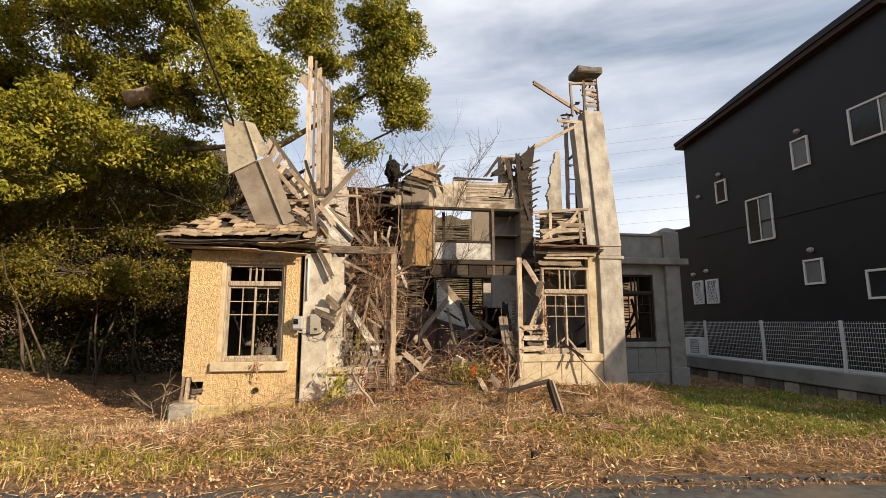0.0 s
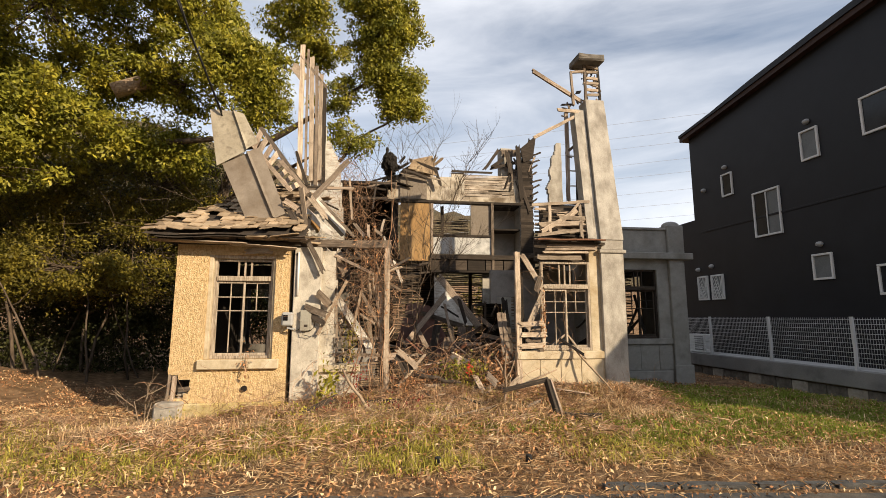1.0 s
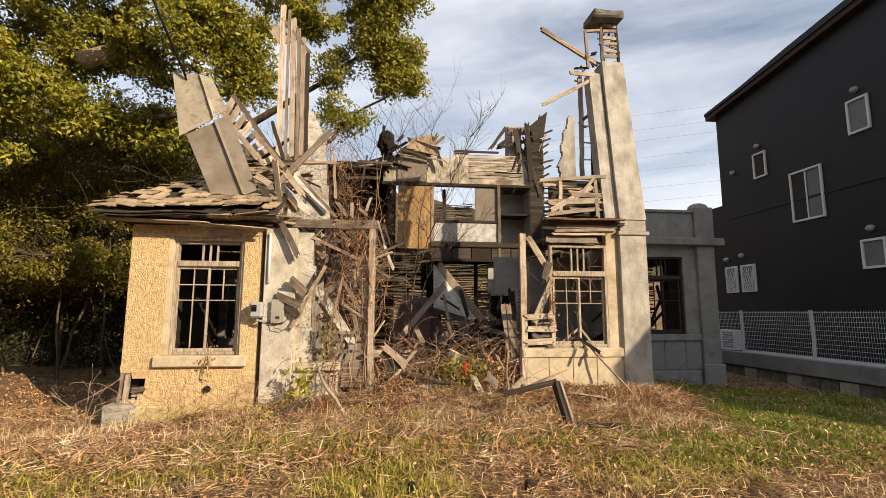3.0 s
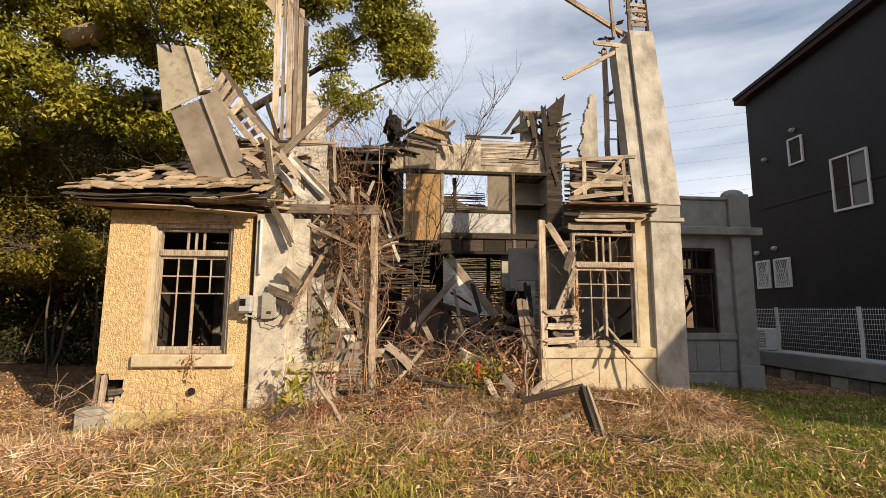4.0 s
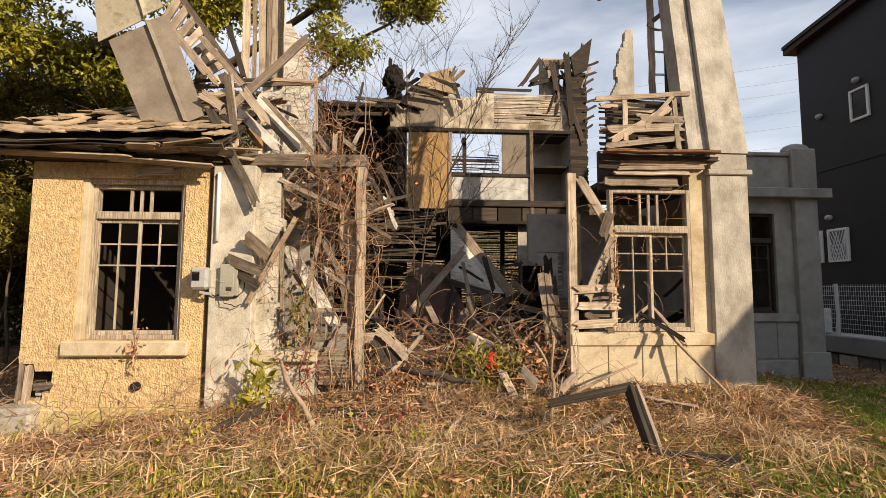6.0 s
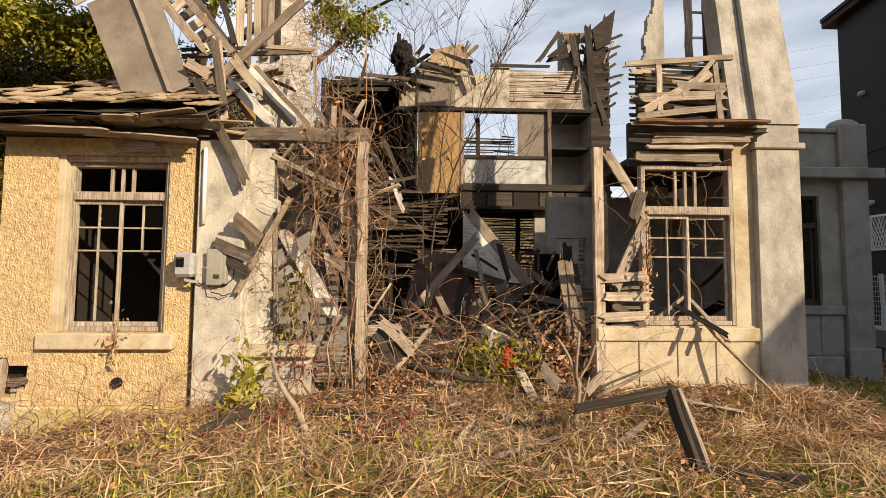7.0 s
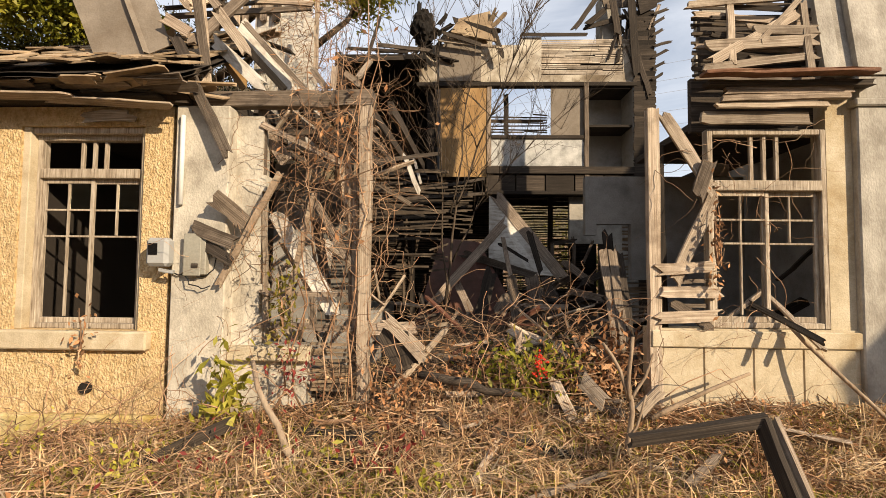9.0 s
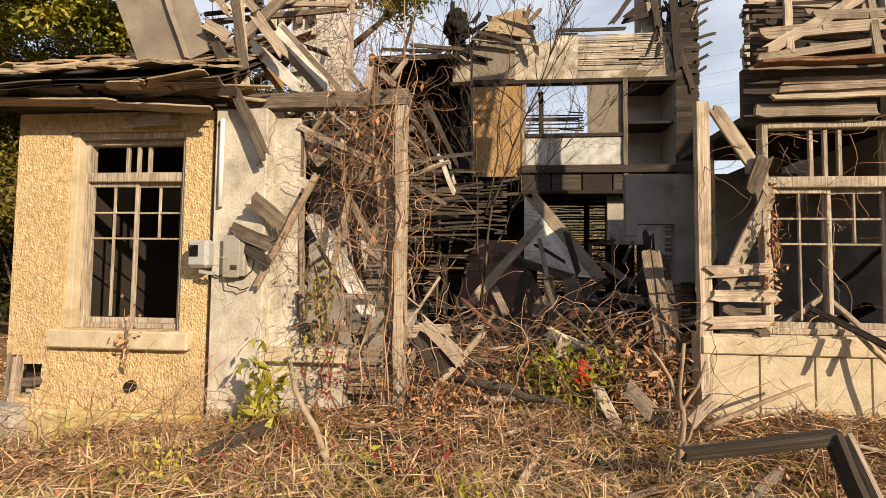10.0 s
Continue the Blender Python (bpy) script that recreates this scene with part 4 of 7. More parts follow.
block("back_panel", (3.79, BY + 0.62, 3.45), (4.62, BY + 0.66, 5.0), M_PLASTER, cup)
block("side_panel", (4.62, BY - 0.03, 3.45), (4.68, BY + 0.66, 5.0), M_PLASTER, cup)
block("side_panel", (3.72, BY + 0.06, 3.45), (3.78, BY + 0.62, 5.0), M_PLASTER, cup)
block("shelf", (3.79, BY, 4.22), (4.61, BY + 0.6, 4.27), M_WOODDARK, cup)
block("top_panel", (3.79, BY, 4.96), (4.61, BY + 0.6, 5.0), M_WOODDARK, cup)
# shingled corner of the back block
wall("wall_back_corner", grid(13.85, 16.5, (), 0.4), grid(-0.2, 6.45, (), 0.4), 0.16, lambda u, z: False, M_WOODDARK, "y", 4.74, label="dark weatherboarded side wall of the back block")
for k in range(50):
    z = 1.6 + 0.098 * k
    tagged(board((4.62, 13.74 + 0.008 * (k % 3), z), (5.03 + 0.012 * ((k * 7) % 3), 13.74, z + 0.012 * ((k * 5) % 4 - 1)), 0.115, 0.016, M_WOODDARK, 9, None, "weatherboard", 0.25), "dark weatherboard on the corner of the back block", "board", "weatherboards")
for k in range(8):
    z = 5.1 + 0.21 * k
    tagged(board((4.96, 13.70, z), (5.18 + 0.05 * ((k * 5) % 4), 13.72, z + 0.12 + 0.03 * (k % 3)), 0.055, 0.018, M_WOODDARK, 12, None, "weatherboard", 0.9), "splintered weatherboard end sticking out of the corner", "board", "weatherboard ends")
tagged(block("chimney_stub", (4.06, BY + 0.1, 5.95), (4.46, BY + 0.46, 6.88), M_CONCRETE, bevel=0.03), "broken grey concrete chimney stub on the back block", "chimney")
# lower room
wall("wall_back_lower", grid(0.3, 4.8, (2.2, 3.45), 0.3), grid(0.0, 2.9, (1.2, 2.15), 0.25), 0.10, lambda u, z: u < 3.45 or z < 1.9 and u < 4.3, M_CONCRETE, at=BY + 0.1, label="stained plaster wall of the lower room")
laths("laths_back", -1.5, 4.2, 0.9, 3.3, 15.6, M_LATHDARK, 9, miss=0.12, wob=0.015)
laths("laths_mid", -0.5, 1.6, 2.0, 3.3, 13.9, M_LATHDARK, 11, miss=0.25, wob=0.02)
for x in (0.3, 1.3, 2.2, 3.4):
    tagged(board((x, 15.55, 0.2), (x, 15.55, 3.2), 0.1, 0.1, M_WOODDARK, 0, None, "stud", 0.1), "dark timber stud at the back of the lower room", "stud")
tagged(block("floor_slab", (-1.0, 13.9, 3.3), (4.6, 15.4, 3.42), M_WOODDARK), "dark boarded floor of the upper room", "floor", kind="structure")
# dark gap: its shade is put into near-black walls and ceiling
tagged(block("charred_wall", (-1.0, 15.2, 3.42), (0.90, 15.35, 5.6), M_NEARBLACK), "inner wall coloured near-black for the shade of the gap", "wall", kind="structure")
tagged(block("charred_wall", (0.70, 13.9, 3.2), (0.90, 15.2, 5.5), M_NEARBLACK), "inner wall coloured near-black for the shade of the gap", "wall", kind="structure")
tagged(block("charred_ceiling", (-0.9, 13.5, 5.42), (0.7, 15.2, 5.52), M_NEARBLACK), "ceiling boards coloured near-black for the shade of the gap", "ceiling", kind="structure")

tagged(block("charred_wall", (-1.0, 13.4, 3.42), (-0.9, 15.2, 5.52), M_NEARBLACK), "inner wall coloured near-black for the shade of the gap", "wall", kind="structure")

# ---- left wing roof ----
ROOF = empty("hip_roof", "collapsed hip roof of weathered shingles over the side wing", "roof", kind="structure", at=(-2.4, 9.0, 2.9))


def roof_z(x, y):
    up = min((y - 8.55) * 0.64, (x + 3.75) * 0.85)
    return 3.09 + max(0, up) + 0.05 * noise.noise((x * 1.5, y * 1.5, 0))


rng = np.random.default_rng(21)
sx = np.linspace(-3.7, -1.0, 14)
sy = np.linspace(8.55, 11.2, 10)
v = [(x + 2.4, y - 9, roof_z(x, y) - 2.96) for y in sy for x in sx] + [(x + 2.4, y - 9, roof_z(x, y) - 3.0) for y in sy for x in sx]
nn = len(sx)
f = [(j * nn + i, j * nn + i + 1, (j + 1) * nn + i + 1, (j + 1) * nn + i) for j in range(len(sy) - 1) for i in range(nn - 1)]
raw("roof_deck", v, f + [tuple(a + nn * len(sy) for a in q)[::-1] for q in f], M_WOODDARK, ROOF)
for r in range(15):
    y = 8.52 + 0.15 * r
    x = -3.72 + 0.19 * max(0, r - 1) * 0.6
    while x < -1.15:
        w = rng.uniform(0.10, 0.26)
        if rng.random() > 0.10 and not (r > 3 and rng.random() < 0.12):
            z0, z1 = roof_z(x + w / 2, y) + 0.025, roof_z(x + w / 2, y + 0.3) + 0.012
            a, b = (x + w / 2 + rng.normal(0, 0.01), y + rng.normal(0, 0.02), z0 + abs(rng.normal(0, 0.015))), (x + w / 2, y + 0.32, z1)
            ob = board(a, b, w, 0.014, M_SHINGLE, 90 + rng.normal(0, 5), ROOF, "shingle", 0.25)
        x += w + 0.01
board((-3.62, 8.70, 2.95), (-2.0, 8.72, 2.91), 0.13, 0.018, M_WOOD, 80, ROOF, "eave_board", 0.5)
board((-2.3, 8.74, 2.91), (-1.16, 8.76, 2.84), 0.10, 0.018, M_WOODPALE, 72, ROOF, "eave_board", 0.7)
board((-2.1, 8.93, 2.80), (-1.62, 8.95, 2.82), 0.10, 0.02, M_WOODPALE, 10, ROOF, "eave_board", 0.7)
# dark board in the eave gap: the gap's shade is put into its colour
board((-3.5, 8.88, 3.0), (-1.1, 8.92, 3.0), 0.14, 0.05, M_WOODDARK, 0, ROOF, "eave_board", 0.3)
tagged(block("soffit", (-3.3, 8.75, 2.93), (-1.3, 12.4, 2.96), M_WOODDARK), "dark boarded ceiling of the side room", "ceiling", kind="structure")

# leaning sheet of cladding on the roof
def folded_sheet(name, a, b, c, d, fold, rise, mat, label):
    """A long metal sheet folded along its length: a-b the lower edge, d-c the upper."""
    a, b, c, d = map(Vector, (a, b, c, d))
    nrm = (b - a).cross(d - a).normalized()
    if nrm.y > 0:
        nrm = -nrm
    v = []
    N = 12
    for k in (0, 1):
        for j in range(N + 1):
            t = j / N
            l, r = a.lerp(d, t), b.lerp(c, t)
            for u, h in ((0, 0.0), (fold - 0.04, 0.0), (fold, rise), (fold + 0.05, rise * 0.4), (1, 0.0)):
                p = l.lerp(r, u) + nrm * h - nrm * 0.012 * k
                if j in (0, N):
                    p += (d - a).normalized() * 0.05 * noise.noise((u * 6, t * 3, rise * 50))
                v.append(p + nrm * 0.015 * noise.noise((u * 2, t * 4, 1)))
    o = 5 * (N + 1)
    f = []
    for j in range(N):
        for i in range(4):
            q = (j * 5 + i, j * 5 + i + 1, (j + 1) * 5 + i + 1, (j + 1) * 5 + i)
            f += [q, tuple(x + o for x in q)[::-1]]
    rim = list(range(0, 5)) + [j * 5 + 4 for j in range(1, N + 1)] + [N * 5 + i for i in (3, 2, 1, 0)] + [j * 5 for j in range(N - 1, 0, -1)]
    for i in range(len(rim)):
        p, q = rim[i], rim[(i + 1) % len(rim)]
        f.append((p, p + o, q + o, q))
    return tagged(raw(name, v, f, mat), label, "sheet")


folded_sheet("cladding_sheet", (-2.09, 9.12, 3.28), (-1.45, 9.16, 3.58), (-2.02, 9.28, 4.92), (-2.68, 9.22, 4.52), 0.66, 0.06, M_SHEET, "torn grey-beige cladding sheet folded along its length, leaning on the roof")
folded_sheet("cladding_sheet", (-2.76, 9.16, 4.46), (-2.04, 9.20, 4.98), (-2.38, 9.30, 5.62), (-2.98, 9.24, 5.60), 0.72, 0.05, M_SHEETPALE, "torn cream cladding sheet with chipped paint above the first")

# tall stud wall remnant behind the left bay
tall = empty("stud_wall", "tall remnant of a white boarded wall with bare studs", "stud wall", at=(-1.2, 10.2, 2.9))
TY = 10.4


def T(x, z, y=TY):
    """A place on the tall wall from its place on the plane of the front."""
    k = (y + 0.387) / (FY + 0.387)
    return (0.078 + (x - 0.078) * k, y, 1.625 + (z - 1.625) * k)


for xa, za, xb, zb, w, m_ in ((-1.24, 4.1, -1.28, 7.0, 0.10, M_WOODPALE), (-1.13, 4.0, -1.17, 6.9, 0.05, M_WOOD), (-1.02, 4.2, -1.09, 6.75, 0.10, M_WOODPALE), (-0.93, 4.1, -0.99, 6.55, 0.07, M_WOOD), (-0.86, 4.2, -0.90, 6.4, 0.09, M_WOODPALE), (-0.79, 4.1, -0.82, 6.1, 0.08, M_WOODDARK)):
    board(T(xa, za), T(xb, zb), w, 0.05, m_, 0, tall, "stud", 0.3)
board(T(-0.92, 3.1, TY + 0.06), T(-0.88, 5.35, TY + 0.06), 0.30, 0.03, M_PAINTED, 0, tall, "white_board", 0.6)
board(T(-1.30, 6.75), T(-0.78, 6.1), 0.06, 0.05, M_WOOD, 0, tall, "rail", 0.3)
board(T(-1.45, 6.55), T(-1.20, 6.25), 0.2, 0.02, M_WOODPALE, 0, tall, "board_scrap", 0.6)

# ---- upper right bay: debris, cap and sticks ----
def U(x, z, d=0.0):
    """A place on the leaning upper wall from its place on the plane of the front."""
    y, zz = FY, z
    for _ in range(4):
        y = lean_y(zz) + d
        k = (y + 0.387) / (FY + 0.387)
        zz = 1.625 + (z - 1.625) * k
    return (0.078 + (x - 0.078) * k, y, zz)


canopy = empty("canopy", "collapsed window canopy of splintered boards with a rusted tin edge", "canopy", at=(4.1, FY, 3.1))
board((3.40, 8.80, 3.13), (4.80, 8.78, 3.14), 0.03, 0.13, M_RUST, 4, canopy, "tin_sheet", 0.2)
# dark block added behind the boards to darken the gaps between them
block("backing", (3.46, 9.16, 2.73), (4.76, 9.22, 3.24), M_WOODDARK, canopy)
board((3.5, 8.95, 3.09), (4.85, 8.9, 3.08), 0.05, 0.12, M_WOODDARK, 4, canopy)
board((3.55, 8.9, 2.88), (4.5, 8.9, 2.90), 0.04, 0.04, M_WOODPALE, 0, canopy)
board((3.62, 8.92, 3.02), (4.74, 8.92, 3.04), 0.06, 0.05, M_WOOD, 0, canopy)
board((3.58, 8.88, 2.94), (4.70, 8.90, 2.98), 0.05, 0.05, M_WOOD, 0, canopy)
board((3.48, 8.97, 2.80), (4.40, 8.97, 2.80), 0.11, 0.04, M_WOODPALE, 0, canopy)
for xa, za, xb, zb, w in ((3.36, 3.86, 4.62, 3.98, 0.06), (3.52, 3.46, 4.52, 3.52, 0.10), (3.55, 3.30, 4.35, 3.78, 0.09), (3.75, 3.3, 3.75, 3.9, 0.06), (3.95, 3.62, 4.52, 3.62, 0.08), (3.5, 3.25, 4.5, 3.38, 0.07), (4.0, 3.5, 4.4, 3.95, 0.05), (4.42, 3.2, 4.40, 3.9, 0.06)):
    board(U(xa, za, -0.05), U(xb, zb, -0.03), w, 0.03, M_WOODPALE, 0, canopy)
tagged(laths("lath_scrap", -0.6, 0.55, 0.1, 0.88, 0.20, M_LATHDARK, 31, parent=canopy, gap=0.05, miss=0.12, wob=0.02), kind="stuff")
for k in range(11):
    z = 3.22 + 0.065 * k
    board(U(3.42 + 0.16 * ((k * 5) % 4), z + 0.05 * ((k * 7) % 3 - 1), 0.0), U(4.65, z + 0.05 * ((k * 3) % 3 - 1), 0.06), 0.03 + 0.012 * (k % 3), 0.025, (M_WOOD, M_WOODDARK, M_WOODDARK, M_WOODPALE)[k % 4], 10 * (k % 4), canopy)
# second dark sheet added, it closes the canopy wreckage to light
tagged(block("wall_backing", (3.7, 9.45, 3.05), (4.78, 9.5, 4.0), M_WOODDARK), "added dark sheet behind the collapsed canopy", "wall", kind="structure")

top = empty("wall_top", "splintered lath skeleton of the pier top under a concrete cap", "wall remnant", at=(4.9, 9.5, 6.2))
for k in range(7):
    z = 6.32 + 0.13 * k
    board(U(4.66, z), U(4.93, z + 0.02 * (-1) ** k), 0.06, 0.03, M_WOODPALE, 0, top, "lath", 0.5)
board(U(4.64, 6.1), U(4.62, 7.05), 0.05, 0.05, M_WOOD, 0, top, "stud")
board(U(4.95, 6.1, 0.1), U(4.93, 7.0, 0.1), 0.05, 0.05, M_WOODDARK, 0, top, "stud")
a, b = Vector(U(4.44, 7.05, -0.1)), Vector(U(5.02, 7.22, -0.1))
cap = board((a.x, a.y + 0.1, a.z + 0.07), (b.x, b.y + 0.1, a.z + 0.1), 0.15, 0.5, M_CONCRETEDARK, 0, top, "cap", 0.1)
board(U(4.35, 6.05), U(4.32, 6.85), 0.05, 0.05, M_WOOD, 0, top, "stud")
board(U(4.32, 6.82), U(4.65, 6.85), 0.05, 0.05, M_WOOD, 0, top, "rail")
board(U(3.47, 6.78, -0.2), U(4.55, 6.15, 0.1), 0.08, 0.05, M_WOOD, 0, top, "stick")
board(U(3.46, 5.30, 0.1), U(4.38, 5.82, 0), 0.07, 0.03, M_WOODPALE, 0, top, "stick")
board(U(4.00, 5.95, -0.1), U(4.50, 5.92, 0), 0.07, 0.03, M_WOODPALE, 0, top, "stick")
grng = np.random.default_rng(71)
for k in range(26):
    x, z = grng.uniform(4.52, 4.95), grng.uniform(6.0, 7.0)
    board(U(x, z, grng.uniform(-0.05, 0.25)), U(x + grng.normal(0, 0.12), z + grng.normal(0, 0.16), 0.1), grng.uniform(0.02, 0.07), 0.02, (M_WOODDARK, M_WOOD, M_WOODPALE)[k % 3], grng.uniform(0, 60), top, "splinter", 0.8)
for k in range(12):
    x, z = grng.uniform(4.0, 4.5), grng.uniform(4.9, 6.4)
    board(U(x, z, 0.2), U(x + grng.normal(0.1, 0.15), z + grng.normal(0, 0.12), 0.2), grng.uniform(0.02, 0.05), 0.02, (M_WOOD, M_WOODDARK)[k % 2], 0, top, "splinter", 0.8)
upwin = empty("window_4", "dark frame of an upper window with broken lights", "window", kind="structure", at=(4.2, 9.2, 4))
board(U(4.16, 3.95, 0.3), U(4.18, 5.9, 0.3), 0.08, 0.05, M_WOOD, 0, upwin, "stile")
board(U(4.38, 3.95, 0.3), U(4.40, 5.9, 0.3), 0.08, 0.05, M_WOODDARK, 0, upwin, "stile")
for z in (4.3, 4.62, 4.94):
    board(U(4.18, z, 0.32), U(4.40, z, 0.32), 0.025, 0.02, M_PAINTED, 0, upwin, "glazing_bar", 0.1)
board(U(4.15, 5.0, 0.3), U(4.42, 5.25, 0.3), 0.06, 0.05, M_WOOD, 0, upwin, "rail")
wall("wall_upper_stub", grid(4.56, 4.98, (), 0.03), grid(2.76, 6.1, (), 0.06), 0.12, lambda u, z: u < 4.60 + max(0, (z - 5.0)) * 0.22 + 0.09 * noise.noise((z * 4, 3, 1)), M_STUCCO, at=11.26, label="broken grey render stub beside the upper window", jag=lambda u, z: (u + 0.012 * noise.noise((u * 40, z * 30, 2)), z))


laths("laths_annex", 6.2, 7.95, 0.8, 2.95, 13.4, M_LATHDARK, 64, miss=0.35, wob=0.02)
for p_, q_ in (((6.7, 11.8, 0.9), (7.3, 12.0, 1.9)), ((7.35, 11.7, 0.9), (7.15, 11.9, 2.2)), ((6.9, 12.2, 1.0), (7.6, 12.4, 1.6)), ((7.0, 12.6, 0.4), (7.0, 12.6, 2.9))):
    loose(p_, q_, 0.07, 0.04, M_WOODDARK, label="dark fallen timber inside the annex")

# ---- wreckage: each fallen plank is a thing of its own ----

# roof wreckage above the left bay
loose((-1.24, 9.1, 3.53), (-0.31, 9.5, 4.8), 0.13, 0.035, M_WOOD, 0, label="splintered grey plank hanging in the collapsed roof")
loose((-1.17, 9.15, 4.11), (-1.04, 9.1, 3.16), 0.1, 0.035, M_WOODPALE, 0, label="splintered grey plank hanging in the collapsed roof")
loose((-1.02, 8.82, 3.09), (-0.67, 8.78, 2.42), 0.11, 0.035, M_WOOD, 0, label="splintered grey plank hanging in the collapsed roof")
loose((-1.68, 9.0, 3.34), (-1.17, 9.0, 3.18), 0.09, 0.035, M_WOODDARK, 0, label="splintered grey plank hanging in the collapsed roof")
loose((-1.92, 9.3, 4.64), (-1.5, 9.25, 4.13), 0.06, 0.035, M_WOOD, 0, label="splintered grey plank hanging in the collapsed roof")
loose((-1.65, 9.4, 4.7), (-1.03, 9.3, 3.99), 0.1, 0.035, M_WOOD, 0, label="splintered grey plank hanging in the collapsed roof")
loose((-1.41, 9.15, 3.68), (-1.09, 9.0, 3.15), 0.12, 0.035, M_WOODDARK, 0, label="splintered grey plank hanging in the collapsed roof")
loose((-1.03, 9.2, 3.94), (-0.67, 9.15, 3.47), 0.13, 0.035, M_WOODPALE, 0, label="splintered grey plank hanging in the collapsed roof")
loose((-1.81, 9.6, 4.2), (-0.6, 9.6, 4.26), 0.04, 0.035, M_WOODDARK, 0, label="splintered grey plank hanging in the collapsed roof")
loose((-1.83, 9.7, 4.16), (-0.27, 9.8, 4.3), 0.06, 0.035, M_WOOD, 0, label="splintered grey plank hanging in the collapsed roof")
loose((-1.5, 9.1, 3.83), (-1.2, 9.1, 3.65), 0.13, 0.035, M_WOOD, 0, label="splintered grey plank hanging in the collapsed roof")
loose((-1.29, 8.9, 3.09), (-0.98, 8.85, 3.18), 0.09, 0.035, M_WOOD, 0, label="splintered grey plank hanging in the collapsed roof")
loose((-1.74, 9.05, 3.3), (-1.28, 9.0, 3.09), 0.1, 0.035, M_WOODDARK, 0, label="splintered grey plank hanging in the collapsed roof")
loose((-0.83, 9.35, 3.9), (-0.16, 9.25, 3.17), 0.06, 0.035, M_WOOD, 0, label="splintered grey plank hanging in the collapsed roof")
loose((-1.53, 8.85, 3.17), (-1.32, 8.85, 3.07), 0.05, 0.035, M_WOODPALE, 0, label="splintered grey plank hanging in the collapsed roof")
loose((-0.94, 9.5, 3.95), (-0.29, 9.35, 3.22), 0.24, 0.025, M_PAINTED, 0, label="white painted board fallen askew in the roof wreckage")
loose((-1.19, 9.4, 3.77), (-0.59, 9.3, 3.22), 0.15, 0.025, M_PAINTED, 0, label="white painted board fallen askew in the roof wreckage")
loose((-1.04, 9.5, 3.61), (-0.84, 9.5, 3.32), 0.22, 0.02, M_PLY, 0, label="orange-stained board in the roof wreckage")
wall("wall_white_remnant", grid(-1.0, -0.36, (), 0.04), grid(2.95, 5.95, (), 0.07), 0.06, lambda u, z: u > -0.40 - 0.085 * (z - 3.0) + 0.05 * noise.noise((z * 3, 7, 0)) or z > 5.75 - 1.4 * (u + 1.0) + 0.25 * noise.noise((u * 9, 2, 0)), M_PAINTED, at=10.6, label="upright white boarded wall remnant with peeling paint", jag=lambda u, z: (u + 0.02 * noise.noise((u * 7, z * 8, 3)), z + 0.02 * noise.noise((u * 8, z * 7, 9))))
loose((-0.32, 10.1, 4.58), (-0.24, 9.8, 3.62), 0.05, 0.035, M_WOODPALE, 0, label="splintered grey plank hanging in the collapsed roof")
loose((-0.16, 9.5, 3.48), (0.05, 9.3, 3.19), 0.07, 0.035, M_WOOD, 0, label="splintered grey plank hanging in the collapsed roof")
loose((0.11, 9.3, 3.43), (0.12, 9.2, 3.15), 0.06, 0.035, M_WOOD, 0, label="splintered grey plank hanging in the collapsed roof")
loose((0.24, 9.2, 3.32), (0.39, 9.2, 3.19), 0.06, 0.035, M_WOODPALE, 0, label="splintered grey plank hanging in the collapsed roof")
loose((0.36, 9.2, 3.27), (0.43, 9.5, 3.57), 0.05, 0.035, M_WOODPALE, 0, label="splintered grey plank hanging in the collapsed roof")
loose((-0.78, 9.5, 4.2), (-0.2, 9.6, 4.23), 0.05, 0.035, M_WOOD, 0, label="splintered grey plank hanging in the collapsed roof")
loose((-0.32, 11.5, 4.5), (0.56, 11.5, 4.53), 0.07, 0.035, M_WOODDARK, 0, label="splintered grey plank hanging in the collapsed roof")
loose((-0.49, 12.2, 5.01), (0.49, 12.2, 4.94), 0.05, 0.035, M_WOODDARK, 0, label="splintered grey plank hanging in the collapsed roof")
loose((0.18, 10.5, 4.01), (0.25, 11.0, 4.87), 0.04, 0.035, M_WOODDARK, 0, label="splintered grey plank hanging in the collapsed roof")
loose((-1.38, 9.6, 4.95), (-1.12, 9.5, 4.2), 0.08, 0.035, M_WOODDARK, 0, label="splintered grey plank hanging in the collapsed roof")
loose((-1.43, 9.2, 3.58), (-1.04, 9.1, 3.23), 0.12, 0.035, M_WOODDARK, 0, label="splintered grey plank hanging in the collapsed roof")
loose((-1.19, 9.1, 4.09), (-1.04, 9.1, 3.23), 0.1, 0.035, M_WOOD, 0, label="splintered grey plank hanging in the collapsed roof")
loose((-1.06, 9.4, 3.95), (-0.39, 9.3, 3.2), 0.09, 0.035, M_WOODDARK, 0, label="splintered grey plank hanging in the collapsed roof")
loose((-1.63, 9.0, 3.37), (-1.38, 9.0, 3.17), 0.1, 0.035, M_WOOD, 0, label="splintered grey plank hanging in the collapsed roof")

# planks in the vine-covered bay
loose((0.26, 9.15, 2.46), (0.41, 9.2, 1.49), 0.13, 0.035, M_WOODPALE, 0, label="weathered plank caught in the vine-covered bay")
loose((0.02, 9.1, 2.05), (0.44, 9.05, 1.36), 0.07, 0.035, M_WOOD, 0, label="weathered plank caught in the vine-covered bay")
loose((-0.5, 9.05, 2.78), (0.26, 9.1, 2.42), 0.06, 0.035, M_WOOD, 0, label="weathered plank caught in the vine-covered bay")
loose((-0.5, 9.2, 2.75), (-0.31, 9.2, 2.47), 0.14, 0.035, M_WOOD, 0, label="weathered plank caught in the vine-covered bay")
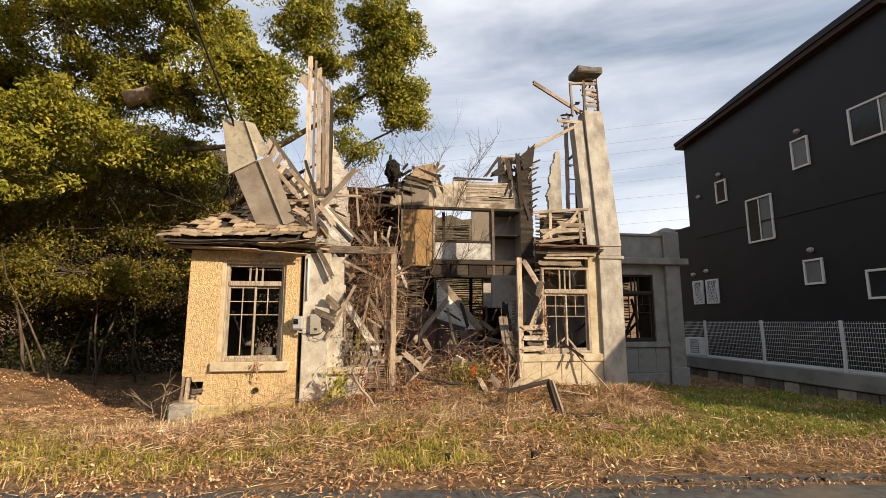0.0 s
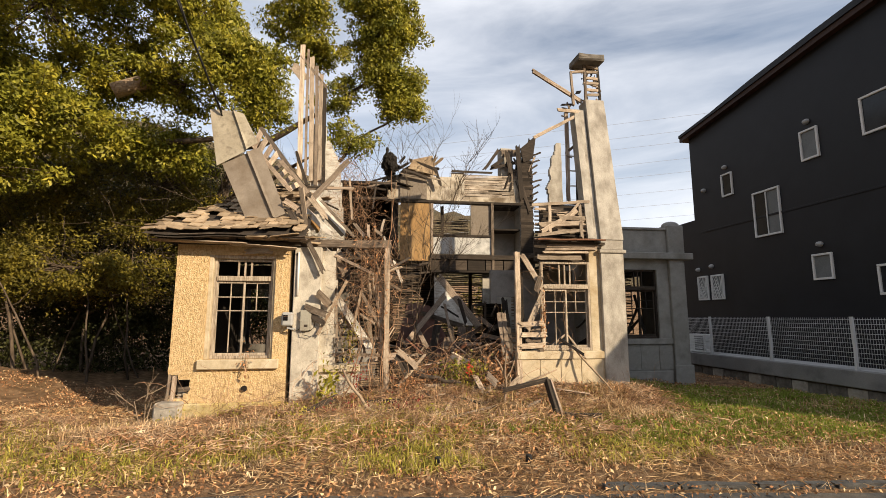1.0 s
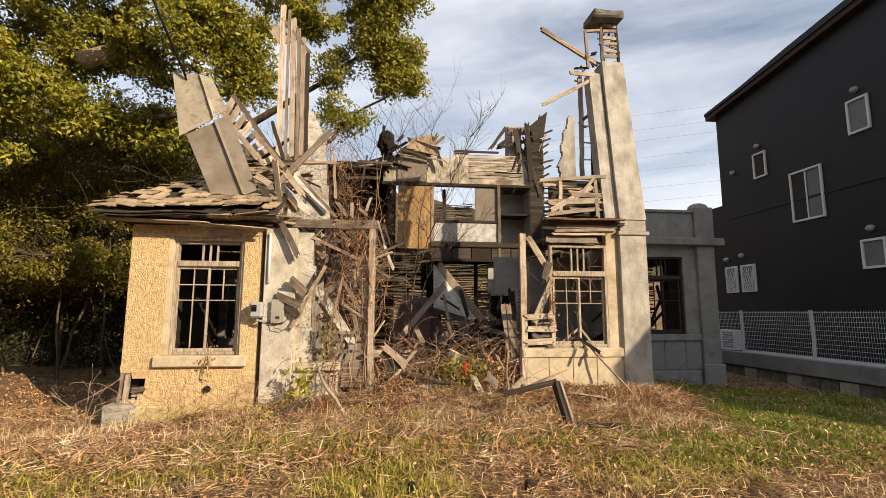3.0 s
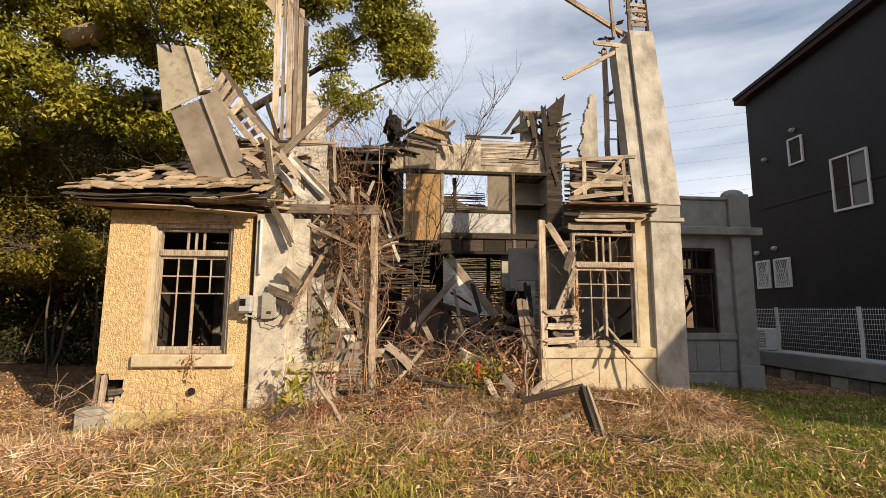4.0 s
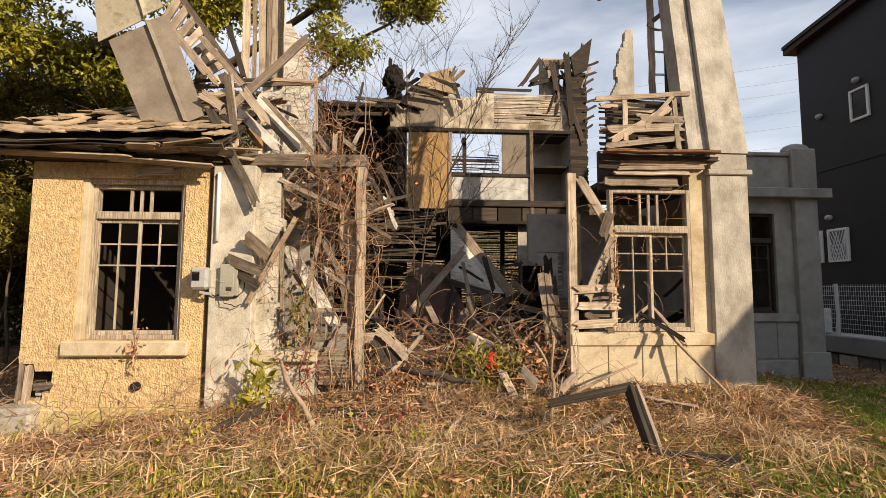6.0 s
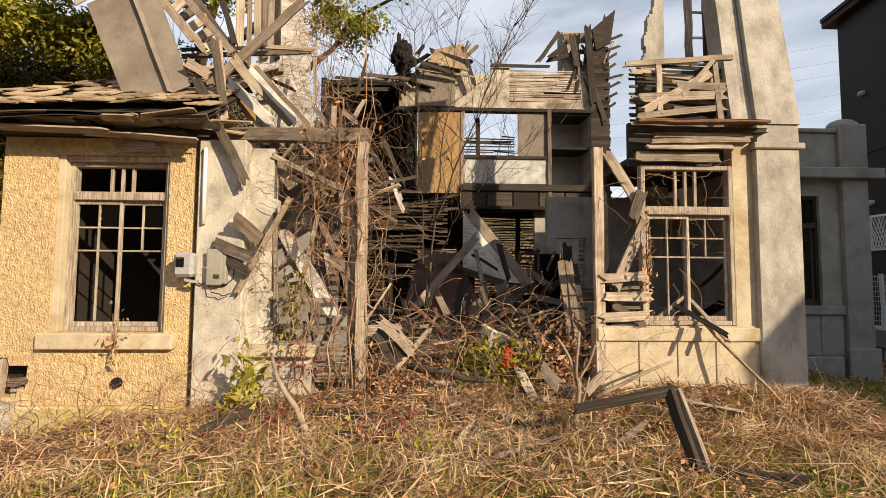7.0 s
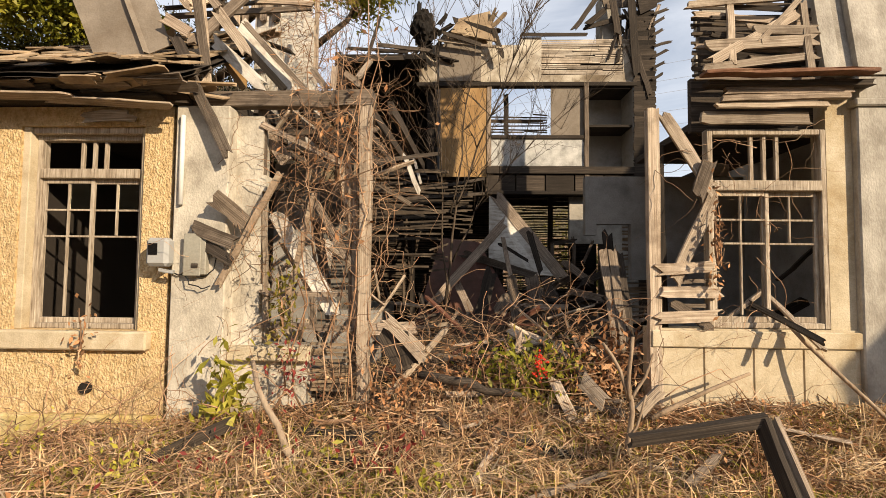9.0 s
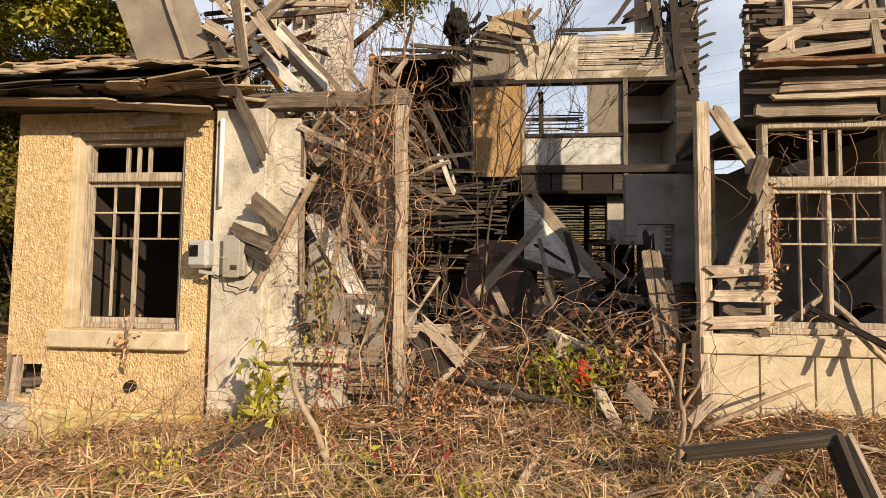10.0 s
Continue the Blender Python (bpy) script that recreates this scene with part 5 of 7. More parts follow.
loose((-0.78, 8.75, 2.06), (-0.54, 8.95, 1.82), 0.16, 0.035, M_WOOD, 0, label="weathered plank caught in the vine-covered bay")
loose((-0.97, 8.85, 1.79), (-0.56, 8.8, 1.65), 0.13, 0.035, M_WOOD, 0, label="weathered plank caught in the vine-covered bay")
loose((-0.96, 8.88, 1.68), (-0.61, 8.8, 1.5), 0.1, 0.035, M_WOODDARK, 0, label="weathered plank caught in the vine-covered bay")
loose((-0.75, 8.85, 1.28), (-0.24, 8.9, 2.3), 0.06, 0.035, M_BARKPALE, 0, label="weathered plank caught in the vine-covered bay")
loose((-0.46, 9.05, 1.22), (0.33, 9.05, 1.21), 0.05, 0.035, M_WOOD, 0, label="weathered plank caught in the vine-covered bay")
loose((-0.48, 9.05, 0.94), (0.45, 9.05, 0.91), 0.06, 0.035, M_WOOD, 0, label="weathered plank caught in the vine-covered bay")
loose((-0.52, 9.2, 2.72), (0.56, 9.2, 2.77), 0.05, 0.035, M_WOOD, 0, label="weathered plank caught in the vine-covered bay")
loose((-0.53, 9.4, 2.24), (0.02, 9.4, 2.26), 0.08, 0.035, M_WOODDARK, 0, label="weathered plank caught in the vine-covered bay")
loose((0.38, 9.08, 2.3), (0.42, 9.06, 0.84), 0.06, 0.035, M_WOODPALE, 0, label="weathered plank caught in the vine-covered bay")
loose((0.47, 9.1, 2.17), (0.48, 9.08, 0.86), 0.05, 0.035, M_WOOD, 0, label="weathered plank caught in the vine-covered bay")
loose((0.72, 8.9, 0.99), (1.06, 8.8, 0.69), 0.09, 0.035, M_WOODPALE, 0, label="weathered plank caught in the vine-covered bay")
loose((0.68, 8.95, 0.91), (0.88, 8.85, 0.59), 0.14, 0.035, M_WOODDARK, 0, label="weathered plank caught in the vine-covered bay")
loose((0.66, 10.5, 2.86), (0.86, 10.5, 2.37), 0.06, 0.035, M_PAINTED, 0, label="weathered plank caught in the vine-covered bay")
loose((0.03, 9.0, 2.12), (-0.17, 8.95, 1.19), 0.05, 0.035, M_BARKPALE, 0, label="weathered plank caught in the vine-covered bay")
loose((-0.44, 9.07, 1.99), (-0.41, 9.07, 0.92), 0.05, 0.035, M_WOODPALE, 0, label="weathered plank caught in the vine-covered bay")
loose((-0.19, 9.05, 1.24), (-0.18, 9.05, 0.92), 0.05, 0.035, M_WOOD, 0, label="weathered plank caught in the vine-covered bay")
loose((0.02, 9.05, 1.2), (0.03, 9.05, 0.92), 0.05, 0.035, M_WOOD, 0, label="weathered plank caught in the vine-covered bay")
loose((-0.51, 9.1, 3.02), (-0.48, 9.1, 1.96), 0.08, 0.035, M_WOOD, 0, label="weathered plank caught in the vine-covered bay")
loose((-0.63, 9.12, 2.97), (-0.04, 9.12, 3.0), 0.06, 0.035, M_WOOD, 0, label="weathered plank caught in the vine-covered bay")
loose((-0.32, 9.5, 2.18), (0.26, 9.5, 1.58), 0.08, 0.035, M_WOOD, 0, label="weathered plank caught in the vine-covered bay")
loose((-0.41, 9.4, 1.71), (-0.07, 9.3, 1.24), 0.06, 0.035, M_WOODPALE, 0, label="weathered plank caught in the vine-covered bay")
loose((-0.12, 9.6, 1.94), (0.0, 9.6, 1.22), 0.1, 0.035, M_WOOD, 0, label="weathered plank caught in the vine-covered bay")
loose((-0.09, 10.0, 1.75), (-0.16, 10.0, 1.21), 0.09, 0.035, M_PAINTED, 0, label="weathered plank caught in the vine-covered bay")
loose((0.52, 9.6, 2.32), (0.79, 10.0, 2.18), 0.05, 0.035, M_WOOD, 0, label="weathered plank caught in the vine-covered bay")
loose((0.44, 9.4, 2.5), (1.07, 11.0, 3.0), 0.05, 0.035, M_WOODDARK, 0, label="weathered plank caught in the vine-covered bay")
loose((-0.46, 9.35, 1.99), (0.22, 9.15, 1.01), 0.15, 0.1, M_PAINTED, 0, label="round white-painted post fallen askew in the bay")

# wreckage in the open middle room
loose((0.93, 11.2, 0.93), (2.05, 11.8, 2.21), 0.14, 0.035, M_WOOD, 0, label="grey broken plank in the collapsed room")
loose((1.35, 12.0, 1.73), (2.53, 12.0, 1.37), 0.13, 0.035, M_WOOD, 0, label="grey broken plank in the collapsed room")
loose((1.61, 11.4, 0.68), (1.83, 11.7, 1.5), 0.2, 0.035, M_WOODDARK, 0, label="dark broken plank in the collapsed room")
loose((1.33, 11.5, 1.27), (1.51, 11.3, 0.88), 0.12, 0.035, M_WOOD, 0, label="grey broken plank in the collapsed room")
loose((1.97, 11.7, 1.97), (2.15, 11.5, 0.98), 0.07, 0.035, M_WOOD, 0, label="grey broken plank in the collapsed room")
loose((2.43, 12.2, 2.08), (2.61, 12.1, 1.41), 0.1, 0.035, M_WOODDARK, 0, label="dark broken plank in the collapsed room")
loose((1.95, 12.7, 2.73), (3.01, 12.4, 1.34), 0.2, 0.035, M_WOOD, 0, label="grey broken plank in the collapsed room")
loose((2.16, 11.0, 1.0), (2.76, 11.0, 0.99), 0.08, 0.035, M_WOOD, 0, label="grey broken plank in the collapsed room")
loose((1.94, 12.1, 1.88), (2.41, 12.1, 1.61), 0.05, 0.035, M_WOODDARK, 0, label="dark broken plank in the collapsed room")
loose((2.86, 12.6, 1.94), (2.88, 12.6, 1.46), 0.06, 0.035, M_WOOD, 0, label="grey broken plank in the collapsed room")
loose((3.26, 12.8, 2.04), (3.28, 12.8, 1.47), 0.06, 0.035, M_WOOD, 0, label="grey broken plank in the collapsed room")
loose((2.86, 12.7, 1.92), (3.28, 12.7, 1.98), 0.06, 0.035, M_WOODDARK, 0, label="dark broken plank in the collapsed room")
loose((2.03, 11.2, 1.45), (2.12, 11.0, 0.74), 0.16, 0.035, M_WOOD, 0, label="grey broken plank in the collapsed room")
loose((2.34, 11.4, 1.41), (2.39, 11.2, 0.92), 0.2, 0.035, M_WOOD, 0, label="grey broken plank in the collapsed room")
loose((2.55, 11.6, 1.37), (2.7, 11.5, 1.07), 0.14, 0.035, M_WOODDARK, 0, label="dark broken plank in the collapsed room")
loose((1.85, 11.0, 0.89), (2.01, 11.1, 1.13), 0.2, 0.035, M_WOOD, 0, label="grey broken plank in the collapsed room")
loose((2.87, 11.8, 1.6), (3.23, 11.6, 1.29), 0.12, 0.035, M_WOOD, 0, label="grey broken plank in the collapsed room")
loose((3.0, 11.4, 1.3), (3.48, 11.6, 1.47), 0.1, 0.035, M_WOODDARK, 0, label="dark broken plank in the collapsed room")
loose((2.74, 11.0, 1.22), (3.2, 11.0, 1.11), 0.1, 0.035, M_WOOD, 0, label="grey broken plank in the collapsed room")
loose((3.64, 13.0, 2.0), (3.48, 13.0, 1.63), 0.05, 0.035, M_WOOD, 0, label="grey broken plank in the collapsed room")
loose((3.76, 12.6, 2.12), (3.74, 12.4, 1.48), 0.18, 0.035, M_WOODDARK, 0, label="dark broken plank in the collapsed room")
loose((3.02, 10.4, 1.71), (3.04, 9.7, 0.11), 0.11, 0.035, M_WOOD, 0, label="grey broken plank in the collapsed room")
loose((3.13, 10.4, 1.73), (3.09, 9.7, 0.21), 0.11, 0.035, M_WOOD, 0, label="grey broken plank in the collapsed room")
loose((3.23, 10.45, 1.7), (3.16, 9.75, 0.39), 0.09, 0.035, M_WOODDARK, 0, label="dark broken plank in the collapsed room")
loose((2.15, 8.9, 0.54), (2.26, 8.7, 0.27), 0.1, 0.035, M_WOODPALE, 0, label="grey plank fallen on the leaf-covered rubble")
loose((2.36, 8.8, 0.56), (2.5, 8.6, 0.4), 0.14, 0.035, M_WOODPALE, 0, label="grey plank fallen on the leaf-covered rubble")
loose((2.28, 8.58, 0.26), (2.83, 9.51, 0.24), 0.11, 0.03, M_WOODPALE, 60, label="grey plank fallen on the leaf-covered rubble")
loose((1.11, 9.04, 0.26), (1.28, 8.44, 0.24), 0.11, 0.03, M_WOOD, 60, label="grey plank fallen on the leaf-covered rubble")
loose((2.39, 9.0, 0.61), (2.44, 8.9, 0.45), 0.1, 0.035, M_WOODDARK, 0, label="grey plank fallen on the leaf-covered rubble")
loose((0.68, 9.0, 1.04), (1.04, 8.85, 0.75), 0.09, 0.035, M_WOODPALE, 0, label="grey plank fallen on the leaf-covered rubble")
loose((0.83, 8.9, 0.92), (0.94, 8.85, 0.64), 0.14, 0.035, M_WOODDARK, 0, label="grey plank fallen on the leaf-covered rubble")
loose((1.39, 8.42, 0.26), (1.58, 8.66, 0.24), 0.09, 0.03, M_WOODPALE, 60, label="grey plank fallen on the leaf-covered rubble")
loose((1.83, 8.7, 0.26), (2.06, 9.06, 0.24), 0.08, 0.03, M_WOOD, 60, label="grey plank fallen on the leaf-covered rubble")
loose((1.18, 10.4, 0.75), (1.35, 10.4, 0.98), 0.04, 0.035, M_WOOD, 0, label="grey broken plank in the collapsed room")
loose((2.75, 9.4, 0.71), (2.86, 9.4, 0.57), 0.12, 0.035, M_WOOD, 0, label="grey plank fallen on the leaf-covered rubble")
loose((2.72, 8.5, 0.38), (2.92, 8.6, 0.52), 0.1, 0.035, M_WOODPALE, 0, label="grey plank fallen on the leaf-covered rubble")

# braces at the right doorpost
loose((3.12, 9.0, 2.89), (3.56, 8.98, 2.15), 0.115, 0.035, M_WOODPALE, 0, label="grey brace board nailed to the doorpost")
loose((3.51, 8.93, 2.42), (3.38, 8.93, 2.08), 0.13, 0.035, M_WOOD, 0, label="grey brace board nailed to the doorpost")
loose((3.57, 8.98, 2.14), (3.20, 9.0, 1.33), 0.12, 0.035, M_WOODPALE, 0, label="grey brace board nailed to the doorpost")
loose((3.20, 9.0, 1.19), (3.57, 9.0, 0.92), 0.09, 0.035, M_WOOD, 0, label="grey brace board nailed to the doorpost")
loose((3.06, 8.97, 1.47), (3.58, 8.97, 1.5), 0.11, 0.035, M_WOODPALE, 0, label="grey brace board nailed to the doorpost")
loose((3.06, 8.97, 1.27), (3.59, 8.97, 1.28), 0.11, 0.035, M_WOODPALE, 0, label="grey brace board nailed to the doorpost")
loose((3.05, 8.97, 1.05), (3.58, 8.97, 1.07), 0.11, 0.035, M_WOODPALE, 0, label="grey brace board nailed to the doorpost")
loose((3.28, 9.06, 1.36), (3.60, 9.06, 1.38), 0.04, 0.035, M_WOOD, 0, label="grey brace board nailed to the doorpost")
loose((3.28, 9.06, 1.15), (3.59, 9.06, 1.15), 0.04, 0.035, M_WOOD, 0, label="grey brace board nailed to the doorpost")
loose((3.91, 9.1, 1.19), (4.19, 8.6, 0.91), 0.05, 0.035, M_WOODDARK, 0, label="thin splintered stick poking through the window")
loose((4.10, 9.2, 1.29), (4.26, 8.7, 0.83), 0.04, 0.035, M_WOODPALE, 0, label="thin splintered stick poking through the window")
loose((3.73, 9.15, 1.02), (4.14, 9.2, 1.32), 0.04, 0.035, M_WOODPALE, 0, label="thin splintered stick poking through the window")
loose((4.50, 9.6, 1.37), (4.90, 9.6, 1.74), 0.04, 0.035, M_WOODDARK, 0, label="thin splintered stick poking through the window")
loose((4.59, 9.8, 1.0), (4.91, 9.8, 1.17), 0.12, 0.035, M_WOODDARK, 0, label="thin splintered stick poking through the window")

# back block ridge wreckage
loose((3.49, 13.7, 6.06), (3.96, 13.7, 6.74), 0.1, 0.035, M_WOODDARK, 0, label="dark splintered board on the broken back wall")
loose((0.9, 13.6, 5.83), (2.14, 13.6, 5.68), 0.05, 0.035, M_WOODPALE, 0, label="dark splintered board on the broken back wall")
loose((0.98, 13.5, 5.93), (1.74, 13.6, 5.73), 0.08, 0.035, M_WOODDARK, 0, label="dark splintered board on the broken back wall")
loose((1.97, 13.6, 6.02), (2.14, 13.6, 5.51), 0.1, 0.035, M_WOODDARK, 0, label="dark splintered board on the broken back wall")
loose((1.17, 13.7, 6.29), (2.02, 13.6, 5.97), 0.1, 0.035, M_WOODDARK, 0, label="dark splintered board on the broken back wall")
loose((2.49, 13.75, 6.0), (3.77, 13.75, 6.0), 0.07, 0.035, M_WOODDARK, 0, label="dark splintered board on the broken back wall")
loose((3.72, 13.8, 6.16), (4.66, 13.8, 6.42), 0.1, 0.035, M_WOODDARK, 0, label="dark splintered board on the broken back wall")
loose((4.1, 13.9, 6.69), (4.76, 13.9, 6.74), 0.25, 0.035, M_WOOD, 0, label="dark splintered board on the broken back wall")
loose((4.24, 13.75, 6.74), (4.35, 13.75, 5.97), 0.14, 0.035, M_WOODDARK, 0, label="dark splintered board on the broken back wall")
loose((4.57, 13.7, 6.9), (4.67, 13.7, 5.19), 0.16, 0.035, M_WOODDARK, 0, label="dark splintered board on the broken back wall")
loose((4.74, 13.76, 6.86), (4.84, 13.76, 6.30), 0.16, 0.035, M_WOOD, 0, label="dark splintered board on the broken back wall")
loose((-0.06, 12.5, 5.21), (0.81, 13.0, 5.34), 0.07, 0.035, M_WOODDARK, 0, label="dark splintered board on the broken back wall")
loose((-0.03, 12.3, 5.0), (0.64, 13.2, 5.45), 0.06, 0.035, M_WOOD, 0, label="dark splintered board on the broken back wall")
loose((3.75, 13.7, 6.17), (4.07, 13.6, 6.42), 0.12, 0.035, M_WOODDARK, 0, label="dark splintered board on the broken back wall")
loose((4.62, 13.72, 5.84), (4.93, 13.72, 4.79), 0.12, 0.035, M_WOODDARK, 0, label="dark splintered board on the broken back wall")
loose((0.53, 13.0, 2.84), (1.81, 13.6, 3.18), 0.06, 0.035, M_WOODDARK, 0, label="dark splintered board on the broken back wall")
loose((0.25, 12.8, 2.66), (1.81, 13.6, 2.9), 0.06, 0.035, M_WOODDARK, 0, label="dark splintered board on the broken back wall")
loose((-0.02, 12.6, 2.53), (0.94, 13.2, 2.38), 0.05, 0.035, M_WOODDARK, 0, label="dark splintered board on the broken back wall")
loose((0.47, 12.4, 3.73), (0.72, 12.4, 2.85), 0.05, 0.035, M_PAINTED, 0, label="dark splintered board on the broken back wall")

# fallen frame in front
frame_ = empty("fallen_frame", "dark broken timber frame lying on the ground", "timber frame", at=(3.1, 7.4, 0.1))
board((2.35, 7.72, 0.42), (3.07, 7.56, 0.61), 0.065, 0.06, M_WOODDARK, 0, frame_, "beam")
board((3.05, 7.57, 0.63), (3.14, 7.30, 0.04), 0.075, 0.05, M_WOODDARK, 60, frame_, "beam")
board((3.12, 7.56, 0.61), (3.22, 7.30, 0.04), 0.05, 0.04, M_WOOD, 60, frame_, "beam")
board((3.18, 7.36, 0.09), (3.80, 7.12, 0.11), 0.07, 0.05, M_WOODDARK, 0, frame_, "beam")

# things on the front wall
meter = empty("electricity_meter", "grey plastic electricity meter with a small dark window", "meter", at=(-1.33, 8.8, 1.57))
block("housing", (-1.38, 8.80, 1.45), (-1.18, 8.93, 1.70), M_PLASTIC, meter, 0.03)
block("display", (-1.345, 8.793, 1.55), (-1.265, 8.80, 1.65), M_LENS, meter, 0.002)
block("bracket", (-1.35, 8.93, 1.50), (-1.26, 9.0, 1.66), M_WOODDARK, meter, 0.004)
board((-1.28, 8.86, 1.42), (-1.15, 8.86, 1.40), 0.03, 0.03, M_PLASTIC, 0, meter, "cable_gland", 0)
fuse = empty("fuse_box", "faded grey metal fuse box on the pilaster", "fuse box", at=(-0.96, 8.86, 1.55))
block("box", (-1.05, 8.84, 1.38), (-0.86, 8.908, 1.73), M_GREENBOX, fuse, 0.008)
block("cover", (-1.055, 8.83, 1.37), (-0.90, 8.84, 1.74), M_GREENBOX, fuse, 0.006)
block("lug", (-0.98, 8.82, 1.44), (-0.92, 8.83, 1.48), M_WOODDARK, fuse, 0.004)
rng = np.random.default_rng(3)
tagged(tubes("cable", [(bend((-1.05, 8.86, 1.37), (-0.84, 8.88, 1.30), 7, 0.015, rng, 0.05), [0.006] * 7), (bend((-0.95, 8.86, 1.37), (-0.78, 8.9, 1.52), 7, 0.015, rng, 0.08), [0.005] * 7), (bend((-1.2, 8.88, 1.43), (-1.05, 8.86, 1.40), 5, 0.01, rng, 0.04), [0.007] * 5)], M_CABLE), "loose black wires below the fuse box", "cable")
tagged(tubes("drainpipe", [([(-1.13, 8.885, 2.80), (-1.13, 8.885, 2.0)], [0.022, 0.022])], M_ALU, sides=8), "short white conduit pipe on the pilaster", "pipe")
tagged(tubes("drainpipe", [([(-1.16, 8.89, 2.78), (-1.13, 8.885, 2.66)], [0.012, 0.012])], M_CABLE, sides=6), "black cable stub at the top of the conduit", "pipe")
# dark sheet added at the bottom of the joint in place of deep shade
tagged(block("wall_backing", (-1.45, FY + 0.21, -0.1), (-1.15, FY + 0.25, 2.88), M_WOODDARK, bevel=0), "added dark sheet that keeps the open joint dark", "wall", kind="structure")
# hole in the roughcast with rubble behind, and a black disc for the vent hole's shade
for a, b, w in (((-3.18, 9.0, 0.16), (-3.16, 9.02, 0.60), 0.06), ((-3.08, 9.0, 0.36), (-2.90, 9.02, 0.38), 0.08), ((-3.27, 9.02, 0.14), (-3.24, 9.02, 0.62), 0.05)):
    loose(a, b, w, 0.07, M_WOOD, 0, label="rotten timber stub inside the broken wall corner")
for k in range(7):
    c = (-3.12 + 0.07 * (k % 4), 9.05, 0.17 + 0.075 * (k // 4))
    tagged(block("brick", c, (c[0] + 0.065, c[1] + 0.1, c[2] + 0.06), M_CONCRETE, bevel=0.012), "pale broken brick inside the wall corner", "brick", "loose bricks")
bm = bmesh.new()
bmesh.ops.create_cone(bm, cap_ends=True, segments=14, radius1=0.055, radius2=0.05, depth=0.05, matrix=Matrix.Translation((-1.99, 8.985, 0.36)) @ Matrix.Rotation(math.pi / 2, 4, "X"))
tagged(part("wall_vent", bm, M_NEARBLACK), "black disc standing for the shaded vent hole in the roughcast", "vent")

# triangular tile on the roof, ladder-like rafter grid
bm = bmesh.new()
p = [bm.verts.new(q) for q in ((-2.33, 9.0, 3.22), (-2.02, 9.0, 3.22), (-2.22, 9.1, 3.48), (-2.33, 9.04, 3.22), (-2.02, 9.04, 3.22), (-2.22, 9.14, 3.48))]
for q in ((0, 1, 2), (5, 4, 3), (0, 3, 4, 1), (1, 4, 5, 2), (2, 5, 3, 0)):
    bm.faces.new([p[i] for i in q])
tagged(part("roof_tile", bm, M_RUST), "broken reddish roof tile standing on edge", "tile")
lad = empty("rafter_grid", "fallen rafter grid of two rails and short rungs", "rafter grid", at=(-1.6, 9.6, 4.2))
ra, rb, la, lb = Vector((-2.15, 9.75, 5.50)), Vector((-0.98, 9.5, 3.92)), Vector((-2.25, 9.6, 5.06)), Vector((-1.42, 9.42, 4.08))
board(ra, rb, 0.09, 0.05, M_WOOD, 0, lad, "rail")
board(la, lb, 0.07, 0.05, M_WOOD, 0, lad, "rail")
for k in range(8):
    t = 0.04 + 0.13 * k
    a, b = la.lerp(lb, min(1, t)), ra.lerp(rb, min(1, t * 0.8))
    board(a, b, 0.10, 0.03, M_WOODPALE if k % 2 else M_WOOD, 10, lad, "rung", 0.3)
# frayed upper roof edge behind the sheet
for k in range(16):
    x = -3.0 + 0.13 * k
    tagged(board((x, 10.0 + 0.05 * (k % 4), 3.88 + 0.25 * ((k * 5) % 4) / 3), (x + 0.5, 9.9, 3.86 + 0.12 * (k % 3)), 0.10, 0.02, M_SHINGLE if k % 3 else M_WOODDARK, 30 * (k % 4), None, "shingle", 0.5), "loose weathered shingle slid down the roof", "shingle", "loose shingles")
rng = np.random.default_rng(17)
for k in range(30):
    x, y = rng.uniform(-3.4, -1.0), rng.uniform(8.55, 9.0)
    a = rng.normal(0, 0.25)
    l = rng.uniform(0.25, 0.7)
    tagged(board((x, y, 3.0 + 0.25 * rng.random() * (y - 8.5)), (x + l * math.cos(a), y + l * math.sin(a) * 0.5, 2.98 + 0.1 * rng.random()), rng.uniform(0.05, 0.14), 0.014, M_SHINGLE if k % 2 else M_WOOD, 70 + rng.normal(0, 20), None, "shingle", 0.6), "loose weathered shingle on the broken eave", "shingle", "loose shingles")

# white leaning panel and brown door leaf in the open room
def slab(name, pts, thick, mat, label, category):
    """A flat board with the given outline and a true thickness."""
    pts = [Vector(q) for q in pts]
    nrm = (pts[1] - pts[0]).cross(pts[-1] - pts[0]).normalized()
    bm = bmesh.new()
    f0 = [bm.verts.new(q) for q in pts]
    f1 = [bm.verts.new(q + nrm * thick) for q in pts]
    bm.faces.new(f0)
    bm.faces.new(f1[::-1])
    for i in range(len(pts)):
        j = (i + 1) % len(pts)
        bm.faces.new((f0[i], f1[i], f1[j], f0[j]))
    bmesh.ops.recalc_face_normals(bm, faces=bm.faces)
    return tagged(part(name, bm, mat), label, category)


slab("plaster_panel", ((1.84, 12.75, 2.72), (1.82, 12.45, 1.55), (2.45, 12.3, 1.40), (2.85, 12.45, 1.38)), 0.04, M_PAINTED, "torn white plaster panel leaning in the collapsed room", "panel")
slab("torn_board", ((4.67, 13.72, 6.82), (4.75, 13.72, 6.36), (5.05, 13.70, 6.50), (5.17, 13.70, 7.26)), 0.03, M_WOODDARK, "dark torn wall board standing up on the back block", "board")
slab("roofing_sheet", ((1.15, 13.62, 5.98), (2.02, 13.60, 5.78), (1.90, 13.74, 6.45), (1.30, 13.70, 6.28)), 0.03, M_SHINGLE, "brown rotten roofing sheet folded over the ridge", "roofing")
